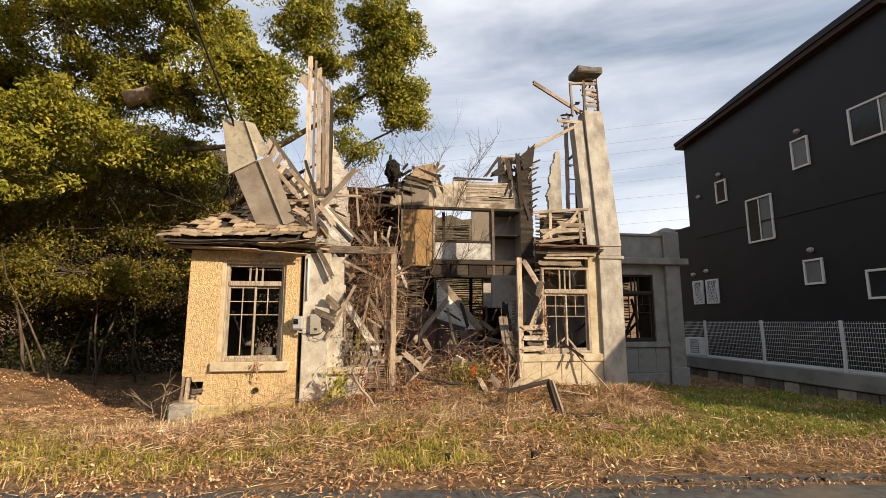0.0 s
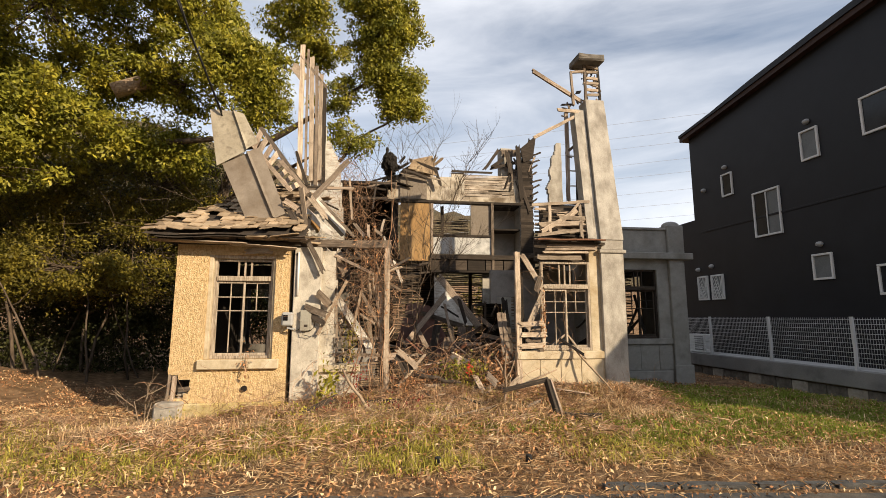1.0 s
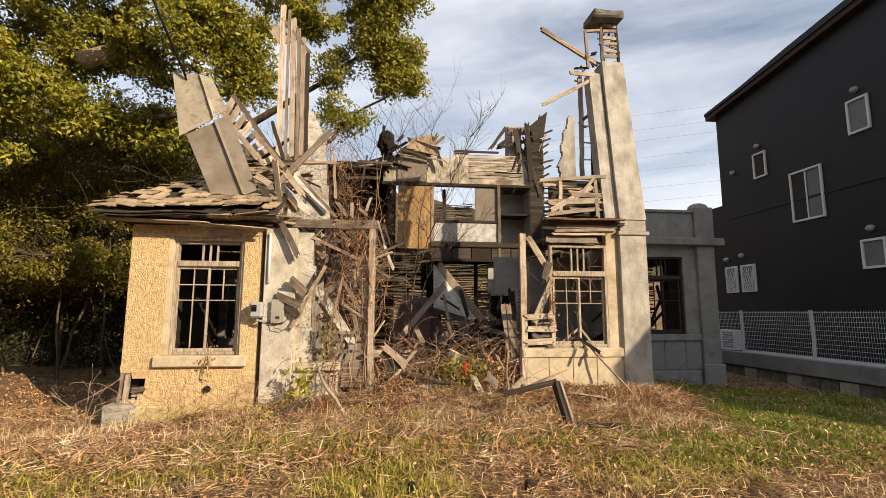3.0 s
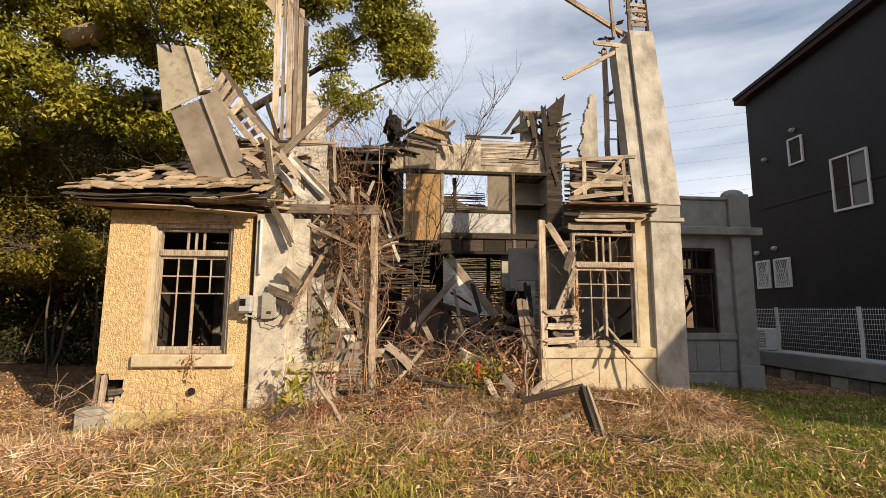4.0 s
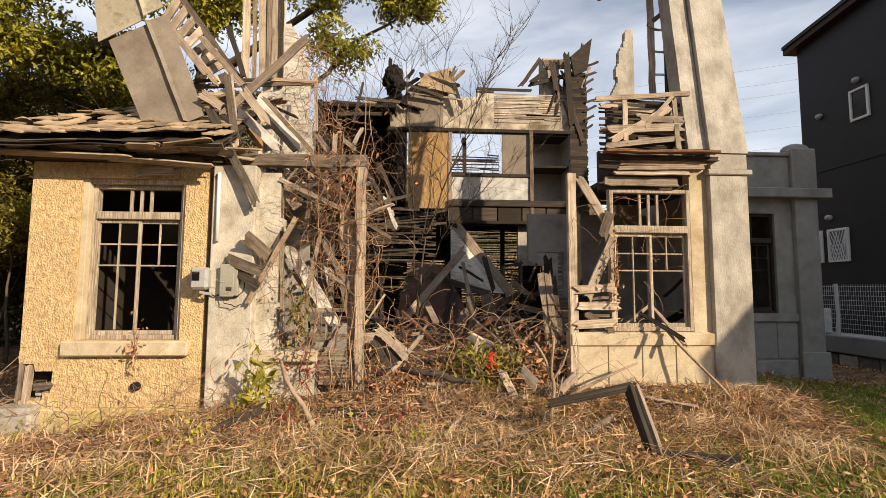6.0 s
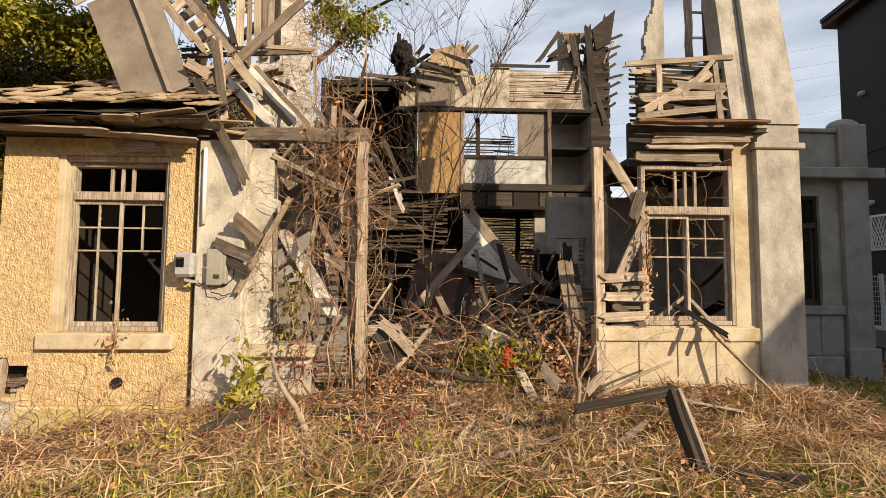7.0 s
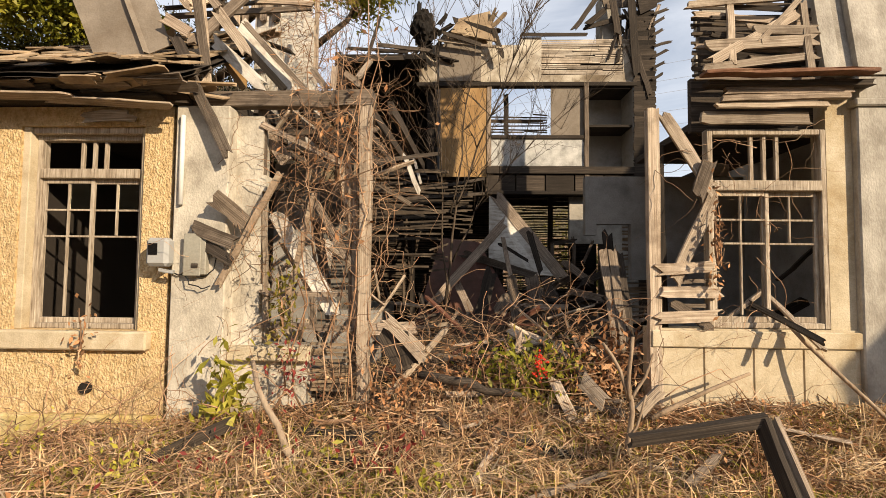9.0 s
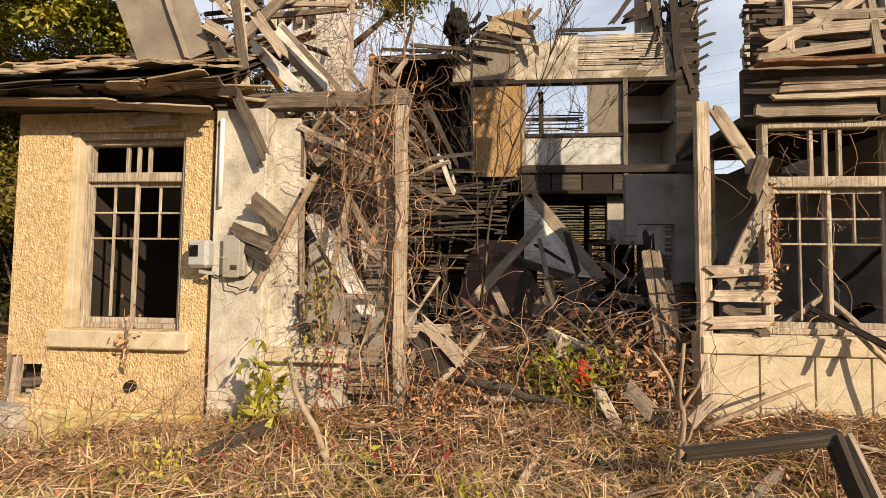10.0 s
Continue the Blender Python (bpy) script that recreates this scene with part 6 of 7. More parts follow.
slab("door_leaf", ((0.70, 11.55, 0.62), (1.08, 12.1, 1.96), (1.66, 12.2, 1.90), (2.25, 11.65, 0.72)), 0.04, M_DOOR, "dark reddish-brown door leaf fallen flat in the rubble", "door")

# burnt lumps on the ridge
rng = np.random.default_rng(29)
for k in range(26):
    x, z = rng.uniform(0.45, 0.9), rng.uniform(5.6, 6.25)
    tagged(board((x, 13.6 + 0.2 * rng.random(), z), (x + rng.normal(0, 0.25), 13.7, z + rng.normal(0, 0.25)), rng.uniform(0.06, 0.16), 0.03, M_NEARBLACK, rng.uniform(0, 90), None, "charred_board", 0.9), "charred black board scrap on the ridge", "board", "charred scraps")
for k in range(12):
    x = rng.uniform(0.9, 1.9)
    z = 6.0 + 0.28 * (x - 1.0) * rng.random()
    tagged(board((x, 13.7 + 0.1 * rng.random(), z), (x + rng.normal(0.1, 0.25), 13.6, z + rng.normal(-0.1, 0.25)), rng.uniform(0.04, 0.10), 0.02, M_SHINGLE if k % 2 else M_WOODDARK, rng.uniform(0, 60), None, "shingle", 0.9), "brown broken shingle heaped on the ridge", "shingle", "ridge shingles")
for k in range(34):
    x, z = rng.uniform(4.3, 4.95), rng.uniform(5.6, 6.6)
    tagged(board((x, 13.7 + 0.25 * rng.random(), z), (x + rng.normal(0, 0.2), 13.8, z + rng.normal(0, 0.35)), rng.uniform(0.03, 0.09), 0.025, M_WOODDARK if k % 4 else M_WOOD, rng.uniform(0, 60), None, "broken_board", 0.9), "dark broken board at the corner of the back block", "board", "corner scraps")

def lump(name, c, r, mat, label, category, seed):
    """An uneven heap."""
    bm = bmesh.new()
    bmesh.ops.create_icosphere(bm, subdivisions=4, radius=1.0)
    for v in bm.verts:
        k = 1 + 0.35 * noise.noise(v.co * 2.1 + Vector((seed, 0, 0))) + 0.22 * noise.noise(v.co * 6 + Vector((0, seed, 0)))
        v.co = Vector((v.co.x * r[0] * k, v.co.y * r[1] * k, v.co.z * r[2] * k))
    return tagged(part(name, bm, mat, None, "", Matrix.Translation(c)), label, category)


lump("rotten_roofing", (1.45, 13.85, 5.98), (0.45, 0.25, 0.18), M_SHINGLE, "matted heap of rotten brown roofing on the ridge", "roofing", 3)
lump("charred_lump", (0.62, 13.7, 6.12), (0.22, 0.2, 0.34), M_NEARBLACK, "charred black lump of roof timber on the ridge", "timber", 5)
# rubble heap in the open room
def heap_z(x, y):
    return ground_z(x, y) + 0.62 * smooth(8.9, 11.6, y) * smooth(0.2, 1.2, x) * (1 - smooth(3.0, 4.2, x)) * (1 + 0.35 * noise.noise((x * 1.4, y * 1.4, 8)))


hx, hy = np.arange(-1.0, 5.2, 0.14), np.arange(9.0, 15.5, 0.14)
tagged(raw("rubble_heap", [(x, y, heap_z(x, y) + 0.02 + 0.10 * noise.noise((x * 3.5, y * 3.5, 2)) + 0.05 * noise.noise((x * 9, y * 9, 4))) for y in hy for x in hx],
           [(j * len(hx) + i, j * len(hx) + i + 1, (j + 1) * len(hx) + i + 1, (j + 1) * len(hx) + i) for j in range(len(hy) - 1) for i in range(len(hx) - 1)], M_RUBBLE), "heap of earth and rubble inside the ruin", "rubble", kind="stuff")
rng = np.random.default_rng(51)
for k in range(80):
    x, y = rng.uniform(0.6, 4.2), rng.uniform(9.6, 12.6)
    l, a, e = rng.uniform(0.3, 1.2), rng.uniform(0, math.pi), rng.normal(0.06, 0.2)
    z = heap_z(x, y) + 0.05 + 0.3 * rng.random() ** 2
    q = (x + l * math.cos(a) * math.cos(e), y + l * math.sin(a) * 0.6, max(z + l * math.sin(e), heap_z(x, y) + 0.04))
    if 3.0 < q[0] < 3.4 and q[1] < 9.4:
        continue
    loose((x, y, z), q, rng.uniform(0.04, 0.16), rng.uniform(0.02, 0.05), (M_WOODDARK, M_WOOD, M_WOOD, M_WOODDARK, M_WOODPALE)[k % 5], rng.uniform(0, 90), label="broken plank in the rubble of the middle room")
for k in range(26):
    x, y = rng.uniform(0.5, 3.4), rng.uniform(7.9, 9.8)
    l, a = rng.uniform(0.4, 1.1), rng.uniform(0, 2 * math.pi)
    z = ground_z(x, y) + 0.04 + 0.08 * rng.random()
    q = (x + l * math.cos(a), y + l * math.sin(a) * 0.6)
    if q[1] > 8.85 and q[0] > 2.8 or x > 2.8 and y > 8.8:
        continue
    loose((x, y, z), (*q, ground_z(*q) + 0.03 + 0.1 * rng.random()), rng.uniform(0.025, 0.10), 0.025, (M_WOOD, M_WOODDARK, M_TWIG, M_WOOD)[k % 4], rng.uniform(0, 90), label="grey plank fallen on the leaf-covered rubble")
for k in range(26):
    x, y = rng.uniform(-0.5, 0.5), rng.uniform(9.15, 10.4)
    z = rng.uniform(0.4, 3.2)
    l = rng.uniform(0.3, 1.1)
    a, e = rng.uniform(0, math.pi), rng.uniform(-1.3, 1.3)
    loose((x, y, z), (x + 0.6 * l * math.cos(a) * math.cos(e), y + 0.5 * l * math.sin(a), z + l * math.sin(e)), rng.uniform(0.03, 0.10), 0.025, (M_WOOD, M_WOODPALE, M_WOODPALE)[k % 3], rng.uniform(0, 90), label="weathered plank caught in the vine-covered bay")
for k in range(46):
    x, y = rng.uniform(0.7, 3.0), rng.uniform(8.9, 10.8)
    l, a, e = rng.uniform(0.25, 0.8), rng.uniform(0, math.pi), rng.normal(0.25, 0.45)
    z = heap_z(x, y) + 0.04 + 0.16 * rng.random()
    loose((x, y, z), (x + l * math.cos(a) * math.cos(e), y + 0.5 * l * math.sin(a), max(z + l * math.sin(e), heap_z(x, y) + 0.05)), rng.uniform(0.03, 0.13), 0.025, (M_WOODDARK, M_WOOD, M_WOODDARK, M_DOOR, M_WOOD, M_WOODPALE)[k % 6], rng.uniform(0, 90), label="short broken board in the rubble heap", group="rubble boards")
# lath patch low in the bay
laths("laths_low", 0.02, 0.50, 0.12, 0.80, 9.04, M_LATH, 61, gap=0.045, miss=0.1, label="rusty laths of the low wall below the bay")
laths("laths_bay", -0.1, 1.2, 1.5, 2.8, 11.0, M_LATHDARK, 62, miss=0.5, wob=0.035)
laths("laths_right", 3.66, 4.0, 0.9, 2.6, 11.6, M_LATH, 63, miss=0.2, wob=0.015)
wall("wall_inner_bay", grid(-1.2, 0.3, (), 0.3), grid(0.0, 2.9, (), 0.3), 0.1, lambda u, z: (u > -0.6 and z > 0.9 + 0.2 * math.sin(5 * u)), M_PLASTER, at=11.2, label="broken plaster wall behind the bay")
for k in range(9):
    tagged(board((-1.1 + 0.22 * k, 9.3, 3.02), (-1.0 + 0.22 * k, 12.3, 3.1 + 0.3 * noise.noise((k, 0, 0))), 0.12, 0.05, M_WOODDARK, 0, None, "joist", 0.5), "dark broken floor joist above the bay", "joist", "floor joists")

# ---- climbing vines, twigs and saplings ----
rng = np.random.default_rng(91)


def tangle(name, n, lo, hi, length, wob, r0, mat, label, drop=0.25):
    lines = []
    for _ in range(n):
        p = np.array([rng.uniform(a, b) for a, b in zip(lo, hi)])
        d = rng.normal(size=3) * np.array([1, 0.35, 0.8])
        d[2] -= drop
        d /= np.linalg.norm(d)
        m = 12
        L = length * rng.uniform(0.4, 1.4)
        pts = [p]
        for i in range(m - 1):
            d = d + rng.normal(size=3) * wob
            d[2] -= 0.04
            d /= np.linalg.norm(d)
            pts.append(pts[-1] + d * L / (m - 1))
        pts = np.array(pts)
        pts[:, 1] = np.clip(pts[:, 1], lo[1] - 0.15, hi[1] + 0.3)
        r = r0 * (0.4 + 1.1 * rng.random() ** 2)
        lines.append((pts, np.linspace(r, r * 0.5, m)))
    return tagged(tubes(name, lines, mat, sides=4), label, "vines", kind="stuff")


tangle("dry_vine", 230, (-0.45, 8.72, 0.4), (0.65, 9.2, 3.0), 0.9, 0.40, 0.0030, M_TWIG, "tangled dry vines over the broken bay")
tangle("dry_vine", 190, (-0.1, 8.75, 1.7), (0.72, 9.3, 3.15), 0.7, 0.42, 0.0030, M_TWIG, "tangled dry vines on the lintel end")
tangle("dry_vine", 300, (-0.70, 9.6, 3.05), (0.15, 10.5, 5.1), 0.7, 0.42, 0.0036, M_TWIG, "tangled dry vines above the lintel")
tangle("dry_vine", 18, (-1.1, 8.80, 0.3), (-0.4, 8.9, 2.4), 0.8, 0.3, 0.003, M_TWIG, "thin vine stems on the white wall")
tangle("dry_vine", 260, (0.6, 8.4, 0.3), (3.1, 10.4, 1.1), 0.9, 0.3, 0.0035, M_TWIG, "tangled dry stems over the rubble", 0.0)
tangle("dry_vine", 200, (-2.8, 8.0, 0.0), (0.4, 8.8, 0.35), 0.8, 0.3, 0.0035, M_TWIG, "dry bramble stems along the wall foot", -0.3)
tangle("dry_vine", 60, (2.9, 7.8, 0.1), (5.4, 8.6, 0.25), 0.8, 0.25, 0.004, M_TWIG, "dry stems heaped below the window", 0.0)
tangle("dry_vine", 40, (3.3, 8.85, 0.9), (4.4, 9.0, 2.6), 0.7, 0.35, 0.003, M_TWIG, "thin vines on the right window")
lines = []
for k in range(8):
    x = rng.uniform(-0.2, 0.70)
    lines.append((bend((x + rng.normal(0, 0.1), 8.85, 0.25), (x + rng.normal(0, 0.3), 8.95, rng.uniform(2, 4.6)), 14, 0.05, rng), np.linspace(rng.uniform(0.005, 0.010), 0.003, 14)))
tagged(tubes("vine_stem", lines, M_TWIG), "long climbing vine stems on the bay", "vines", kind="stuff")


def sapling(name, base, stems, depth, mat, label, seed, r0=0.03, tilt=0.5, up=1.0):
    """A bare young tree: stems that fork into ever thinner twigs."""
    g = np.random.default_rng(seed)
    t = empty(name, label, "tree", at=base)
    lines = []

    def grow(p, d, L, r, k):
        n = 5
        pts = [np.array(p)]
        for i in range(n):
            d = d + g.normal(0, 0.10, 3) + np.array([0, 0, 0.05 * up])
            d = d / np.linalg.norm(d)
            pts.append(pts[-1] + d * L / n)
        lines.append((np.array(pts), np.linspace(r, r * 0.6, n + 1)))
        if k > 0:
            for _ in range(g.integers(2, 4)):
                i = g.integers(2, n + 1)
                e = d + g.normal(0, tilt, 3) * np.array([1, 0.7, 0.8])
                grow(pts[i], e / np.linalg.norm(e), L * g.uniform(0.55, 0.8), r * 0.6, k - 1)

    for dx, dy, dz, L in stems:
        d = np.array([dx, dy, dz])
        grow((0, 0, 0), d / np.linalg.norm(d), L, r0 * g.uniform(0.8, 1.1), depth)
    ob = tubes("stem", lines[:1], mat, t, sides=6)
    tubes("twig", lines[1:], mat, t, sides=4)
    return t


def grown_sapling(name, base, stems, mat, label, seed):
    """A bare young tree with given leaders and thin twigs in their upper half."""
    g = np.random.default_rng(seed)
    t = empty(name, label, "tree", at=base)
    twigs = []

    def shoot(p, d, L, r, k):
        pts = [np.array(p)]
        for i in range(6):
            d = d + g.normal(0, 0.10, 3) + np.array([0, 0, 0.06])
            d = d / np.linalg.norm(d)
            pts.append(pts[-1] + d * L / 6)
        twigs.append((np.array(pts), np.linspace(r, 0.0018, 7)))
        if k:
            for _ in range(g.integers(2, 4)):
                e = d + g.normal(0, 0.5, 3) * np.array([1, 0.7, 0.6])
                shoot(pts[g.integers(2, 6)], e / np.linalg.norm(e), L * g.uniform(0.5, 0.8), r * 0.6, k - 1)

    for r0, *way in stems:
        way = [np.array(q, float) for q in way]
        pts = []
        for a, b in zip(way, way[1:]):
            pts += [a + (b - a) * u + g.normal(0, 0.018, 3) for u in (0, 0.25, 0.5, 0.75)]
        pts = np.array(pts + [way[-1]])
        tubes("stem", [(pts, np.linspace(r0, r0 * 0.25, len(pts)))], mat, t, sides=6)
        for i in range(len(pts) // 3, len(pts)):
            for _ in range(3):
                d = pts[i] - pts[i - 1]
                d = d / np.linalg.norm(d) + g.normal(0, 0.5, 3) * np.array([1, 0.7, 0.5])
                shoot(pts[i], d / np.linalg.norm(d), g.uniform(0.5, 1.1), r0 * 0.45, 2)
    tubes("twig", twigs, mat, t, sides=4)
    return t


grown_sapling("bare_sapling", (1.15, 11.0, 0.7), ((0.020, (0, 0, 0), (0.15, 0, 1.6), (0.75, 0.05, 3.2), (1.35, 0.1, 4.7)), (0.014, (0.02, 0, 0), (-0.05, 0, 2.2), (-0.2, 0.1, 4.6)), (0.013, (0.1, 0.05, 0.9), (0.5, 0, 1.7), (1.25, 0, 2.6)), (0.013, (0.1, 0, 1.5), (0.3, 0.1, 3.0), (0.5, 0.1, 4.8))), M_BARK, "bare young tree with many thin twigs rising from the rubble", 7)
sapling("bare_sapling", (-3.3, 8.3, -0.22), ((0.0, 0.0, 1, 0.62), (-0.35, 0, 1, 0.55), (0.3, 0, 1, 0.5)), 2, M_BARKPALE, "small leafless sapling at the broken wall corner", 9, 0.010, 0.6)
stump = empty("coppiced_stump", "pale cut-back shrub stump with three bare stems", "stump", at=(2.55, 8.2, 0.2))
for a, b, r in (((-0.02, 0, -0.05), (0.0, 0.02, 0.36), 0.035), ((0, 0.02, 0.34), (-0.16, 0.08, 0.72), 0.024), ((0, 0.02, 0.34), (0.05, 0.05, 0.78), 0.024), ((0.01, 0.02, 0.34), (0.18, 0.05, 0.66), 0.018), ((0.0, 0.0, 0.1), (0.1, 0.0, 0.4), 0.014)):
    tubes("stem", [(bend(a, b, 5, 0.012, rng), np.linspace(r * 0.7, r * 0.5, 5))], M_BARKPALE, stump, sides=7)
tagged(tubes("log", [(bend((1.0, 8.85, 0.56), (1.85, 8.7, 0.48), 7, 0.03, rng), [0.03, 0.045, 0.036, 0.042, 0.032, 0.034, 0.018])], M_WOODDARK, sides=8), "dark mossy branch lying across the rubble", "log")
tagged(tubes("branch", [(bend((2.85, 8.6, 0.30), (3.72, 8.75, 0.62), 6, 0.012, rng), np.linspace(0.022, 0.014, 6))], M_BARKPALE, sides=6), "cut pale branch leaning below the window", "branch")
tagged(tubes("branch", [(bend((4.12, 8.92, 1.03), (4.72, 8.55, 0.22), 6, 0.008, rng), np.linspace(0.018, 0.016, 6))], M_BARKPALE, sides=6), "pale stick leaning from the sill to the ground", "branch")
tagged(tubes("branch", [(bend((-0.25, 8.45, 0.72), (0.25, 8.1, 0.05), 6, 0.015, rng), np.linspace(0.02, 0.03, 6))], M_BARKPALE, sides=6), "pale cut branch leaning at the wall foot", "branch")
loose((-0.95, 8.1, 0.02), (-0.35, 8.35, 0.28), 0.10, 0.03, M_WOODDARK, 20, label="dark plank leaning in the bramble")
loose((3.60, 8.55, 0.28), (4.15, 8.35, 0.20), 0.20, 0.03, M_WOOD, 60, label="grey board lying under dry stems below the window")


def bush(name, at, n, spread, size, mat, label, seed, stems=6, ratio=0.42):
    g = np.random.default_rng(seed)
    t = empty(name, label, "shrub", at=at)
    lines = [(bend((0, 0, 0), g.normal(0, 0.6, 3) * spread + np.array([0, 0, spread[2] * 0.5]), 5, 0.01, g), np.linspace(0.008, 0.003, 5)) for _ in range(stems)]
    tubes("stem", lines, M_TWIG, t, sides=4)
    c = g.normal(size=(n, 3)) * np.array(spread) * 0.55 + np.array([0, 0, spread[2] * 0.3])
    leaf_mesh("foliage", c, g.normal(size=(n, 3)) * 0.5 + np.array([0.3, -0.5, 0.6]), size, mat, g, t, ratio=ratio, droop=0.8)
    return t


nb = bush("heavenly_bamboo", (1.95, 9.0, 0.45), 520, (0.42, 0.25, 0.28), 0.075, M_LEAF, "green berry shrub with hanging red berries", 3)
bush("heavenly_bamboo", (2.4, 9.1, 0.45), 360, (0.40, 0.25, 0.25), 0.08, M_LITTER, "withered brown-leaved shrub in the rubble", 4)
bush("withered_shrub", (2.75, 9.25, 0.5), 420, (0.34, 0.25, 0.36), 0.075, M_LITTER, "withered rust-brown shrub in the rubble", 23)
bush("withered_shrub", (1.55, 9.2, 0.45), 340, (0.42, 0.25, 0.26), 0.07, M_LITTER, "withered rust-brown shrub in the rubble", 24)
bush("withered_shrub", (0.95, 8.75, 0.35), 260, (0.36, 0.25, 0.22), 0.06, M_LITTER, "withered brown creeper over the rubble edge", 25)
bush("dark_shrub", (2.1, 9.25, 0.42), 420, (0.40, 0.22, 0.28), 0.075, M_LEAFSHADE, "dark evergreen seedling shrub in the rubble", 26)
g = np.random.default_rng(5)
bm = bmesh.new()
for k in range(46):
    bmesh.ops.create_icosphere(bm, subdivisions=1, radius=0.011, matrix=Matrix.Translation((0.06 + g.normal(0, 0.03), -0.28 + g.normal(0, 0.03), 0.24 + g.normal(0, 0.075))))
tagged(part("berry_cluster", bm, M_BERRY, nb, "bunch of bright red berries"), kind="stuff")
bush("broadleaf_shrub", (-0.50, 8.55, 0.30), 130, (0.17, 0.12, 0.34), 0.13, M_LEAFYEL, "yellow-green broad-leaved shrub against the pilaster", 6, ratio=0.36)
bush("red_creeper", (-0.02, 8.72, 0.48), 80, (0.20, 0.08, 0.30), 0.05, M_REDLEAF, "small creeper with red leaves at the bay wall", 7)
bush("red_creeper", (-0.4, 7.9, 0.05), 60, (0.30, 0.2, 0.12), 0.05, M_REDLEAF, "small red-leaved seedling patch", 8)
bush("climber", (-0.15, 8.80, 0.95), 160, (0.12, 0.06, 0.42), 0.06, M_LEAFDARK, "dull green climber hanging over the sill", 9)
bush("climber", (-1.95, 8.86, 0.72), 40, (0.10, 0.03, 0.35), 0.06, M_LITTER, "withered climber leaves below the window sill", 10)
bush("withered_climber", (0.25, 8.9, 2.2), 120, (0.45, 0.2, 1.0), 0.07, M_LITTER, "withered brown leaves in the vine tangle", 11)
bush("withered_climber", (3.52, 8.86, 1.5), 90, (0.06, 0.05, 0.45), 0.06, M_LITTER, "withered orange-brown creeper on the window frame", 12)

# overhead cable and far power lines
tagged(tubes("overhead_cable", [([(-2.75, 9.2, 5.55), (-3.35, 8.2, 7.3), (-3.9, 7.3, 9.3)], [0.022] * 3), ([(-2.75, 9.25, 5.5), (-3.2, 8.4, 6.9), (-3.95, 7.2, 9.6)], [0.014] * 3)], M_CABLE), "thick black cable pair running down to the roof", "cable")
lines = []
for k, (z0, z1) in enumerate(((63, 45), (59, 41), (56, 38), (51, 34), (47, 31), (42, 27), (38, 24), (34.5, 21))):
    pts = [(46 - 0.0 * k + 120 * s, 118 - 30 * s, 0.0) for s in np.linspace(-0.75, 1, 9)]
    lines.append(([(x, y, z1 + (z0 - z1) * (s / 8) - 1.6 * 4 * (s / 8) * (1 - s / 8)) for s, (x, y, _) in enumerate(pts)], [0.035] * 9))
tagged(tubes("power_line", lines, M_WIRE, sides=4), "thin power lines crossing the sky far behind", "cable", kind="stuff")
tagged(tubes("sawn_limb", [(bend((-4.6, 11.8, 7.75), (-6.0, 11.6, 6.95), 5, 0.02, rng), [0.15, 0.16, 0.17, 0.18, 0.19])], M_BARKPALE, sides=10), "thick pale sawn limb among the leaves", "limb")

# ---- vegetation: trees and thicket ----
def tree(name, trunk, limbs, clumps, per, leaf, spread, leafmat, bark, label, seed, twigs=0.5):
    """trunk and limbs: (points, radii). clumps: (x, y, z, rx, ry, rz, count) blobs that hold the leaf clusters."""
    rng = np.random.default_rng(seed)
    t = empty(name, label, "tree", at=trunk[0][0])
    off = Vector(trunk[0][0])
    sh = Matrix.Translation(-off)
    ob = tubes("trunk", [trunk], bark, t, sides=10)
    ob.matrix_basis = sh
    C, N = [], []
    tw = []
    for cx, cy, cz, rx_, ry_, rz_, cnt in clumps:
        for _ in range(int(cnt * 0.75)):
            u = rng.normal(size=3)
            u /= np.linalg.norm(u)
            r = rng.uniform(0.35, 1.0) ** 0.5
            p = np.array([cx, cy, cz]) + u * r * np.array([rx_, ry_, rz_]) * (1 + 0.25 * rng.normal())
            if noise.noise((p[0] * 0.85, p[1] * 0.85, p[2] * 1.05)) < -0.12:
                continue
            m = int(per * rng.uniform(0.5, 1.5))
            q = rng.normal(size=(m, 3))
            q[:, 2] += 0.35
            q /= np.linalg.norm(q, axis=1)[:, None]
            C.append(p + q * rng.uniform(0.55, 1.1, (m, 1)) * spread * rng.uniform(0.8, 1.6) * np.array([1.1, 1.1, 0.75]))
            N.append(q * 0.9 + rng.normal(size=(m, 3)) * 0.45 + np.array([0.1, -0.15, 0.3]))
            if rng.random() < twigs:
                tw.append((bend(p - u * np.array([rx_, ry_, rz_]) * r * 0.8, p, 4, 0.06, rng), [0.018, 0.012, 0.008, 0.004]))
    ob = leaf_mesh("crown", np.concatenate(C), np.concatenate(N), leaf, leafmat, rng, t)
    ob.matrix_basis = sh
    ob = tubes("branch", limbs + tw, bark, t, sides=5) if limbs + tw else tubes("branch", [trunk], bark, t, sides=5)
    ob.matrix_basis = sh
    return t


